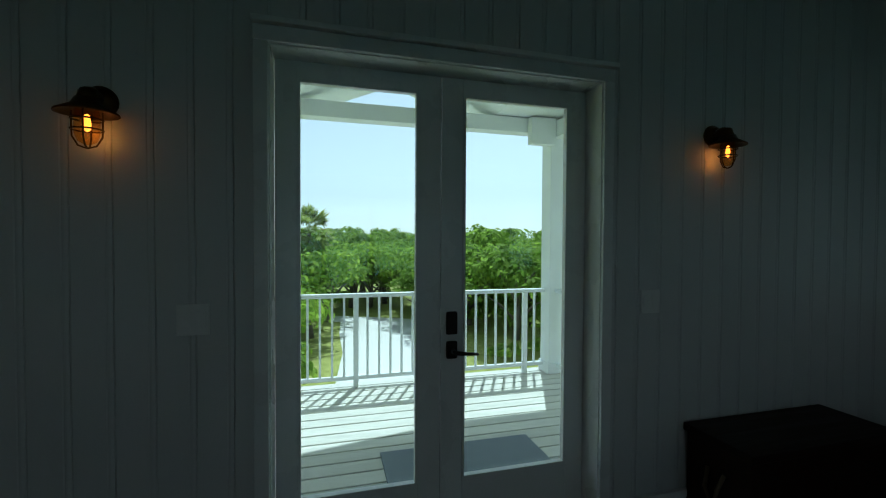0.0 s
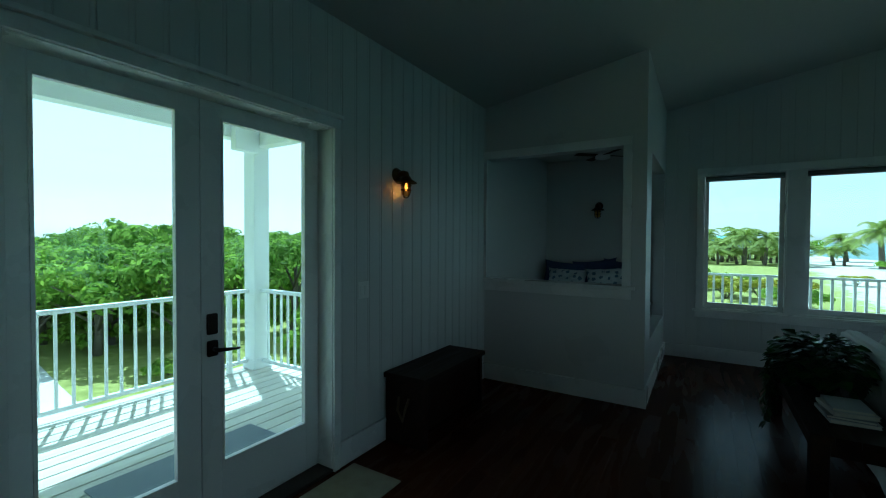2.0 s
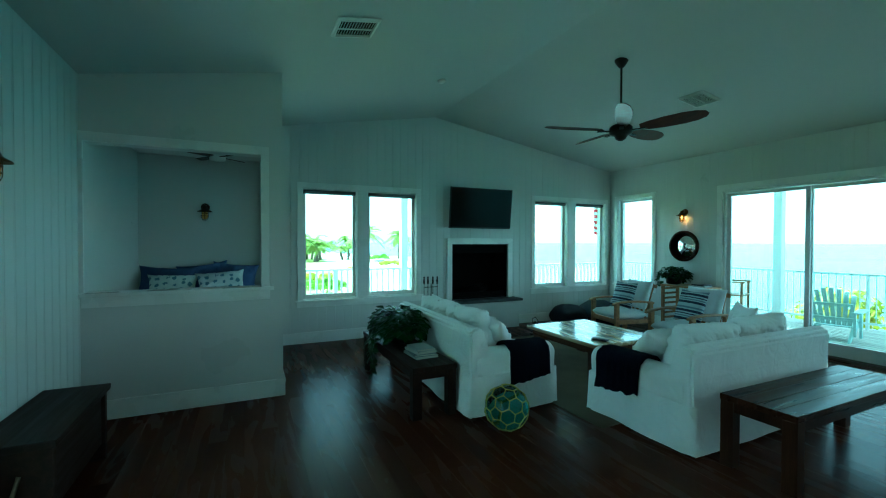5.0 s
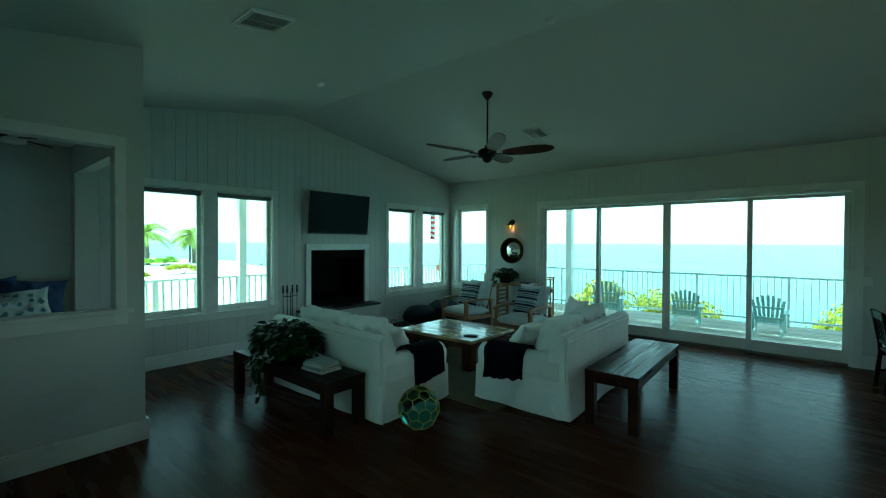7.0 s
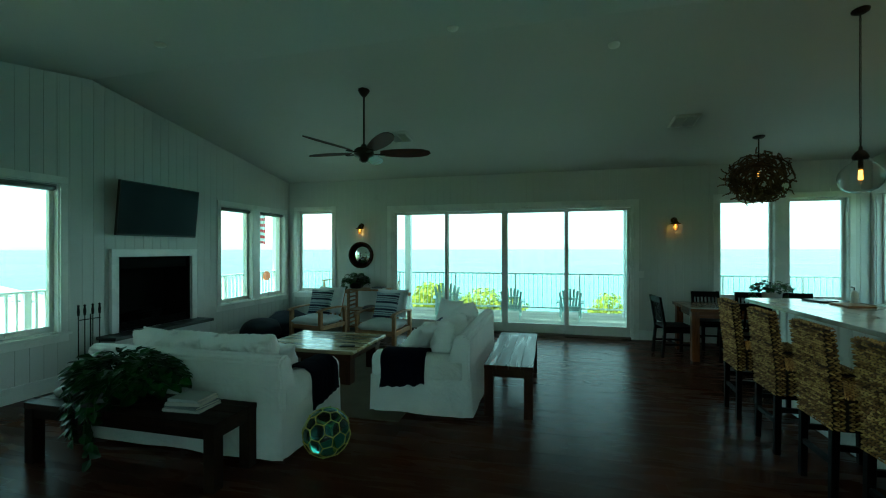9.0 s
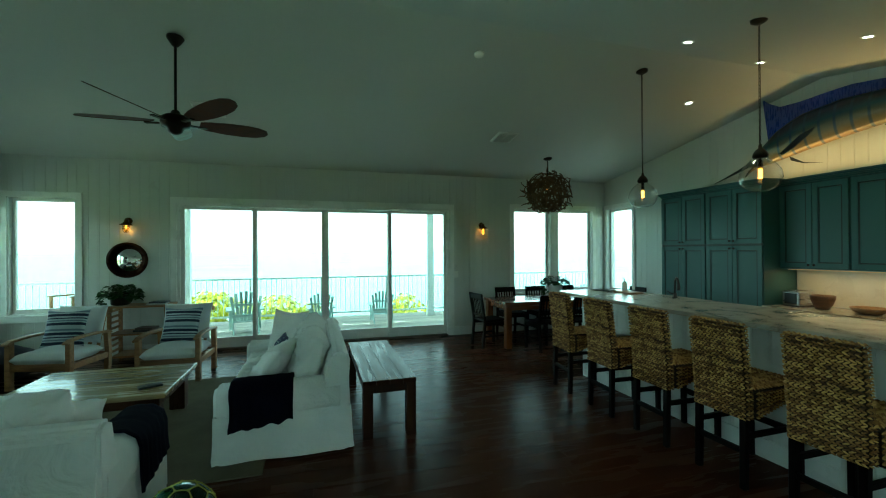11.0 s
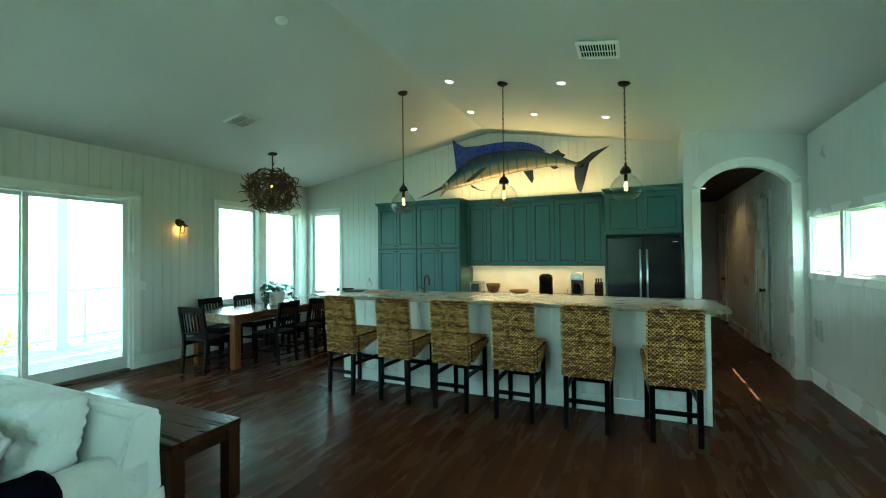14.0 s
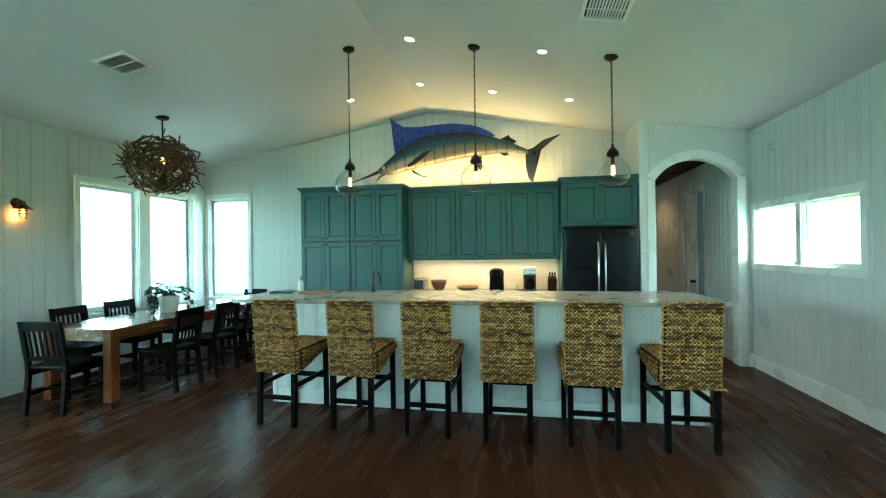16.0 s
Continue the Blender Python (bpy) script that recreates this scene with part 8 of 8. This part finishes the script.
rg = random.Random(21)
t_a = broad_tree(1, 5.6, 2.6, LEAF_A, "dense dark green shoreline tree", pose(-4.5, 30.0, GZ))
t_b = broad_tree(2, 5.0, 2.8, LEAF_B, "bright green broadleaf shoreline tree", pose(7.2, 23.0, GZ))
t_c = broad_tree(3, 4.2, 2.4, LEAF_B, "low bright green seagrape tree", pose(-4.2, 19.5, GZ), 22, 90, 0.15)
spots = []
for k in range(60):
    x = rg.uniform(-9, 26)
    y = rg.uniform(22, 40) + abs(x - 4) * 0.15
    if 0.2 < x < 5.6 and y < 31:
        y += 9
    if y < 21 + 0.1 * x:
        continue
    spots.append((x, y))
for x, y in spots + [(-2.6, 17.0), (-3.6, 14.5), (9.5, 20.5), (12.0, 24.0), (14.5, 19.0), (6.6, 27.5), (17.5, 16.0), (20.0, 21.0), (23.0, 14.0), (16.0, 11.5), (27.0, 17.0), (11.0, 29.0), (2.0, 33.5), (4.5, 34.5), (7.8, 32.0)]:
    s = rg.uniform(0.85, 1.2)
    src = rg.choice((t_a, t_b, t_b, t_c))
    o = copy_thing(src, pose(x, y, GZ, 0, 0, rg.uniform(0, 360)) @ Matrix.Diagonal((s, s, s * rg.uniform(0.85, 1.1), 1)))
# far woods
bits = []
for k in range(150):
    a = radians(rg.uniform(20, 125))
    d = rg.uniform(42, 140)
    x, y = d * math.cos(a), d * math.sin(a)
    h = rg.uniform(4.5, 6.6) * (1 + 0.004 * d)
    bits.append(clumps(rg, (x, y, GZ + h * 0.5), (4.2, 4.2, h * 0.5), 16, 40, 0.42))
tagged(cards("far_woods", bits, LEAF_A), "distant belt of mixed green shoreline woods", "woods", kind="stuff")
# sabal palm by the porch, coconut palms on the lawn side
palm_tree(5, 5.55, pose(-1.08, 25.0, GZ), "tall sabal palm with shaggy fan crown", 54, 1.5, 0.1, fan=True)
p1 = palm_tree(6, 2.5, pose(125, 1.5, GZ, 0, 0, 30) @ Matrix.Diagonal((1.9, 1.9, 1.9, 1)), "coconut palm with arching fronds beyond the lawn", 26, 1.9, 0.5)
for x, y, s, a in ((54, 6.5, 0.95, 80), (60, 9.0, 1.1, 190), (52, 11.0, 0.9, 250), (64, 4.0, 1.15, 10), (66, 13.0, 1.1, 130), (58, -2.8, 0.95, 300), (50, -5.0, 0.85, 200), (58, 16.0, 1.0, 60), (49, 18.5, 0.9, 160), (47, 8.5, 0.8, 100), (56, 3.6, 0.85, 40), (50, 14.5, 0.85, 20), (62, -1.0, 1.0, 70), (68, 8.0, 1.1, 220), (55, 19.5, 1.0, 140), (72, 2.0, 1.1, 90), (60, 12.2, 0.95, 15), (70, 17.0, 1.15, 260), (66, -4.5, 0.9, 330), (48, 4.8, 0.75, 280)):
    copy_thing(p1, pose(x * 2.3, y * 2.3, GZ, 0, 0, a) @ Matrix.Diagonal((s * 1.3, s * 1.3, s * 1.5, 1)))

rp = random.Random(33)
for a0, a1, d0, d1, n in ((3.0, -8.5, 112, 165, 30), (-10.6, -12.6, 125, 160, 4)):
    for k in range(n):
        a, d, s = radians(a0 + (a1 - a0) * (k + rp.random()) / n), rp.uniform(d0, d1), rp.uniform(0.9, 1.5)
        tilt = pose(d * math.cos(a), d * math.sin(a), GZ, rp.uniform(-9, 9), rp.uniform(-9, 9), rp.uniform(0, 360))
        copy_thing(p1, tilt @ Matrix.Diagonal((s, s, s * rp.uniform(0.45, 1.15), 1)))
for a, d, s in ((-19.1, 124, 1.5), (-18.7, 130, 1.15), (-14.6, 118, 1.6)):
    copy_thing(p1, pose(d * math.cos(radians(a)), d * math.sin(radians(a)), GZ, 0, 0, a * 50) @ Matrix.Diagonal((s, s, s, 1)))
bits = []
for k in range(60):
    a, d = radians(rp.uniform(-9.5, 22)), rp.uniform(140, 210)
    h = rp.uniform(5.2, 7.2)
    bits.append(clumps(rp, (d * math.cos(a), d * math.sin(a), GZ + h * 0.5), (4.0, 4.0, h * 0.5), 14, 36, 0.40))
tagged(cards("far_woods", bits, LEAF_B), "distant low green trees behind the palms", "woods", kind="stuff")


def shrub(seed, m, mat, label, r=0.9, h=1.0, blobs=12, per=80, size=0.1, name="shrub"):
    rg2 = random.Random(seed)
    t = thing(name, label, "shrub", m, group="shrubs")
    bm = bmesh.new()
    for k in range(6):
        a = k * 1.05
        tube(bm, [(0, 0, -0.05), (math.cos(a) * r * 0.3, math.sin(a) * r * 0.3, h * 0.4), (math.cos(a) * r * 0.6, math.sin(a) * r * 0.6, h * 0.75)], [0.03, 0.02, 0.008], 5)
    part("stem", bm, BARK, t)
    cards("foliage", [clumps(rg2, (0, 0, h * 0.5), (r, r, h * 0.5), blobs, per, size)], mat, t)
    return t


# tall yellow-green seagrapes that reach up behind the sea railing
sg = shrub(4, pose(3.6, -11.8, GZ), LEAF_Y, "tall yellow-green seagrape reaching the deck rail", 1.25, 4.75, 30, 130, 0.085, "seagrape_shrub")
copy_thing(sg, pose(2.3, -12.0, GZ, 0, 0, 120) @ Matrix.Diagonal((1, 1, 0.97, 1)))
copy_thing(sg, pose(4.6, -12.1, GZ, 0, 0, 220) @ Matrix.Diagonal((1, 1, 0.98, 1)))
copy_thing(sg, pose(1.1, -12.2, GZ, 0, 0, 60) @ Matrix.Diagonal((0.9, 0.9, 0.9, 1)))
copy_thing(sg, pose(-1.7, -12.0, GZ, 0, 0, 300) @ Matrix.Diagonal((0.8, 0.8, 0.93, 1)))
s1 = shrub(7, pose(22.0, -2.6, GZ), LEAF_Y, "rounded yellow-green dune shrub", 1.5, 1.5, 18, 80, 0.16)
s2 = shrub(8, pose(27.0, 0.2, GZ), LEAF_B, "low green dune shrub", 1.8, 1.4, 18, 80, 0.18)
for k in range(16):
    x, y = rg.uniform(24, 75), rg.uniform(-6, 18)
    copy_thing(rg.choice((s1, s2, s2)), pose(x, y, GZ, 0, 0, rg.uniform(0, 360)) @ Matrix.Diagonal([rg.uniform(0.5, 1.1)] * 3 + [1]))
for a, d, src, w, h in ((-17.7, 82, s1, 2.0, 1.15), (-15.9, 112, s2, 1.8, 1.5), (-16.6, 118, s2, 1.2, 1.1), (-12.9, 70, s1, 1.3, 0.9)):
    copy_thing(src, pose(d * math.cos(radians(a)), d * math.sin(radians(a)), GZ, 0, 0, a * 40) @ Matrix.Diagonal((w, w, h, 1)))
for k in range(11):
    d, a = rg.uniform(42, 58), radians(rg.uniform(-12, 3))
    copy_thing(rg.choice((s1, s2)), pose(d * math.cos(a), d * math.sin(a), GZ, 0, 0, rg.uniform(0, 360)) @ Matrix.Diagonal([rg.uniform(0.8, 1.5)] * 3 + [1]))
for k in range(20):
    x, y = rg.uniform(-4, 14), rg.uniform(11, 19)
    if -0.5 < x < 5.5:
        continue
    copy_thing(s2, pose(x, y, GZ, 0, 0, rg.uniform(0, 360)) @ Matrix.Diagonal([rg.uniform(0.35, 0.8)] * 3 + [1]))
shrub(11, pose(-2.3, 21.5, GZ), leafy("orange_shrub_leaves", (0.16, 0.10, 0.02), (0.34, 0.19, 0.03), 0.5, 0.3), "rust-orange leaved shrub beside the sand path", 1.2, 2.0, 14, 80, 0.12)

# sand path and rocks
SAND = surface("white_shell_sand", (0.68, 0.66, 0.62), (0.80, 0.78, 0.74), 0.95, scale=0.8, fine=14, bumps=0.4)
bm = bmesh.new()
mid = [(2.6, 5.0, 3.2), (2.4, 10.0, 2.8), (2.3, 15.0, 2.3), (2.6, 20.0, 2.2), (3.1, 24.0, 2.2), (3.0, 27.5, 2.4), (-2.0, 30.0, 2.0)]
rows = [(bm.verts.new((x - w + 0.3 * math.sin(y), y, GZ + 0.02)), bm.verts.new((x + w + 0.3 * math.cos(y), y, GZ + 0.02))) for x, y, w in mid]
for a, b in zip(rows, rows[1:]):
    bm.faces.new((a[0], a[1], b[1], b[0]))
tagged(part("sand_path", bm, SAND, None, "pale white shell-sand drive through the trees"), "", "path", kind="structure")
ROCK = surface("grey_shore_rock", (0.10, 0.10, 0.10), (0.22, 0.21, 0.20), 0.9, scale=3, fine=20, bumps=0.6)
for k in range(24):
    bm = bmesh.new()
    bmesh.ops.create_icosphere(bm, subdivisions=2, radius=0.5)
    for v in bm.verts:
        v.co *= 1 + 0.4 * noise.noise(v.co * 2 + Vector((k, 0, 0)))
        v.co.z *= 0.6
    x = rg.uniform(30, 110)
    o = tagged(part("shore_rock", bm, ROCK, None, "dark weathered rock on the beach"), "", "rock", group="beach rocks")
    o.matrix_basis = pose(x, shore(x) + rg.uniform(3, 7), GZ - 0.15, 0, 0, rg.uniform(0, 360)) @ Matrix.Diagonal((rg.uniform(0.6, 1.6), rg.uniform(0.6, 1.4), 1, 1))


# houses far off
bits = []
for k in range(70):
    x, y = rg.uniform(-9, 22), rg.uniform(12, 33)
    if -0.8 < x < 6.2 and y < 30 or (5 < x < 11 and y < 21):
        continue
    h = rg.uniform(1.4, 2.8)
    bits.append(clumps(rg, (x, y, GZ + h * 0.42), (1.7, 1.7, h * 0.5), 12, 60, 0.17))
tagged(cards("undergrowth", bits, LEAF_B), "low tangled green undergrowth between the trees", "undergrowth", kind="stuff")


def far_house(m, w, d, h, wallc, roofc, label):
    s = thing("beach_house", label, "house", m, group="distant houses")
    wm = surface("house_wall_%d" % len(bpy.data.materials), tuple(v * 0.9 for v in wallc), wallc, 0.7)
    rm = surface("house_roof_%d" % len(bpy.data.materials), tuple(v * 0.9 for v in roofc), roofc, 0.6)
    part("wall", B(-w / 2, w / 2, -d / 2, d / 2, 2.4, 2.4 + h), wm, s)
    for sx in (-1, 0, 1):
        for sy in (-1, 1):
            part("pile", B(sx * (w / 2 - 0.4) - 0.15, sx * (w / 2 - 0.4) + 0.15, sy * (d / 2 - 0.4) - 0.15, sy * (d / 2 - 0.4) + 0.15, 0, 2.4), wm, s)
    bm = bmesh.new()
    prism(bm, [(-w / 2 - 0.6, 2.4 + h), (w / 2 + 0.6, 2.4 + h), (w * 0.12, 2.4 + h + w * 0.2), (-w * 0.12, 2.4 + h + w * 0.2)], -d / 2 - 0.5, d / 2 + 0.5)
    part("roof", bm, rm, s)
    for sy in (-1, 1):
        for i in range(4):
            x = -w / 2 + w * (i + 0.5) / 4
            wd = part("window", B(x - 0.45, x + 0.45, sy * (d / 2) - 0.03, sy * (d / 2) + 0.03, 3.2, 4.6), TRIM, s)
            part("pane", B(x - 0.38, x + 0.38, sy * (d / 2) - 0.05, sy * (d / 2) + 0.05, 3.28, 4.52), BLACKGLOSS, wd)
    for sx in (-1, 1):
        for i in range(3):
            y = -d / 2 + d * (i + 0.5) / 3
            wd = part("window", B(sx * (w / 2) - 0.03, sx * (w / 2) + 0.03, y - 0.5, y + 0.5, 3.2, 4.6), TRIM, s)
            part("pane", B(sx * (w / 2) - 0.05, sx * (w / 2) + 0.05, y - 0.42, y + 0.42, 3.28, 4.52), BLACKGLOSS, wd)
    return s


far_house(pose(150, -7, GZ, 0, 0, 10), 9, 8, 2.6, (0.62, 0.64, 0.63), (0.30, 0.62, 0.66), "white beach house with a turquoise roof behind palms")
far_house(pose(140, 24, GZ, 0, 0, 20), 11, 8, 3.0, (0.55, 0.62, 0.62), (0.62, 0.63, 0.62), "pale beach house on piles behind palms")
far_house(pose(125, 42, GZ, 0, 0, -15), 9, 8, 3.2, (0.16, 0.50, 0.52), (0.60, 0.60, 0.58), "turquoise beach house on piles behind palms")
far_house(pose(56, 52, GZ, 0, 0, 30), 11, 9, 3.8, (0.36, 0.34, 0.36), (0.25, 0.24, 0.26), "grey-brown house above the far woods")

# ---- wall boards and floor planks, piece by piece ----
def lay_boards(ob, u0, u1, top, holes, where, out=0.0, deep=1.0):
    n = math.ceil((u1 - u0) / BOARD)
    for k in range(n):
        a, b = u0 + k * BOARD, min(u0 + (k + 1) * BOARD, u1)
        if b - a < 0.02:
            continue
        bm = bmesh.new()
        for c, d, z0, z1 in seg(a, b, 0.0, top, holes):
            m = (c + d) / 2
            if d - c < 0.004:
                continue
            g = 0.0035 * deep
            pts = [(c + 0.0003, 0.0085), (c + 0.0003, g), (c + 0.005, 0.0)]
            if d == b and d - c > 0.05:                     # rounded bead along the edge
                pts += [(d - 0.027, 0.0), (d - 0.022, g), (d - 0.0185, g * 0.3), (d - 0.0125, -g * 0.2), (d - 0.0065, g * 0.3), (d - 0.003, g)]
            else:
                pts += [(d - 0.004, 0.0), (d - 0.0006, g)]
            pts = [(x, y - out) for x, y in pts + [(d - 0.0003, 0.0085)]]
            lo = [bm.verts.new((x, y, z0)) for x, y in pts]
            hi = [bm.verts.new((x, y, z1)) for x, y in pts]
            for i in range(len(pts) - 1):
                bm.faces.new((lo[i], lo[i + 1], hi[i + 1], hi[i]))
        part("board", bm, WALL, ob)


for w in BOARDS:
    ob, u0, u1, top, holes, where = w
    lo, hi = {"north": (XA, AX), "east": (-0.5, 6.26), "south": (-XE, -XW), "west": (-6.26, 0.80)}[where]
    lay_boards(ob, lo, hi, top, holes, where, 0.0, {"east": 0.14, "west": 0.16, "south": 0.45, "north": 0.6}[where])
lay_boards(wall_a, 0.80, AY0, 3.4, [], "arch", 0.009)
HALLFACE = tagged(part("wall_hall_panelling", B(-9.6, XA - 0.145, 2.004, 2.006, 2.74, 2.775), WALL, None, "white beadboard lining of the hall"), "", "wall", kind="structure")
HALLFACE.matrix_basis = pose(0, -0.006, 0)
lay_boards(HALLFACE, -9.6, XA - 0.145, 2.74, [(-6.07, -5.13, -0.05, 2.46), (-9.27, -8.23, -0.05, 2.46)], "hall", -1.997)

PLANK = 0.127
rng = random.Random(5)
shapes = {}
row = 0
y = YS
while y < YN - 0.001:
    w = min(PLANK, YN - y)
    x = XW - rng.random() * 1.6
    while x < XE:
        ln = rng.choice((1.5, 1.9, 2.3, 2.7))
        a, b = max(x, XW), min(x + ln, XE)
        x += ln
        if b - a < 0.03:
            continue
        key = (round(b - a, 3), round(w, 3))
        if key not in shapes:
            bm = bmesh.new()
            g, h = 0.0001, 0.0005
            L, W = b - a, w
            lo = [bm.verts.new(c) for c in ((g, g, -0.014), (L - g, g, -0.014), (L - g, W - g, -0.014), (g, W - g, -0.014))]
            mi = [bm.verts.new(c) for c in ((g, g, -h), (L - g, g, -h), (L - g, W - g, -h), (g, W - g, -h))]
            hi = [bm.verts.new(c) for c in ((g + h, g + h, 0), (L - g - h, g + h, 0), (L - g - h, W - g - h, 0), (g + h, W - g - h, 0))]
            for i in range(4):
                j = (i + 1) % 4
                bm.faces.new((lo[i], lo[j], mi[j], mi[i]))
                bm.faces.new((mi[i], mi[j], hi[j], hi[i]))
            bm.faces.new(hi)
            shapes[key] = mesh_of("plank", bm, FLOORWOOD)
        ob = new("plank", shapes[key])
        ob.parent = floor
        ob.location = (a, y, rng.uniform(-0.0006, 0.0))
    y += PLANK
bm = bmesh.new()
yy = 0.92
while yy < 2.0:
    box(bm, -9.6, XW, yy + 0.001, min(yy + PLANK, 2.0) - 0.001, -0.014, 0.0)
    yy += PLANK
ob = part("hall_plank", bm, FLOORWOOD, floor)
tagged(ob, kind="stuff")
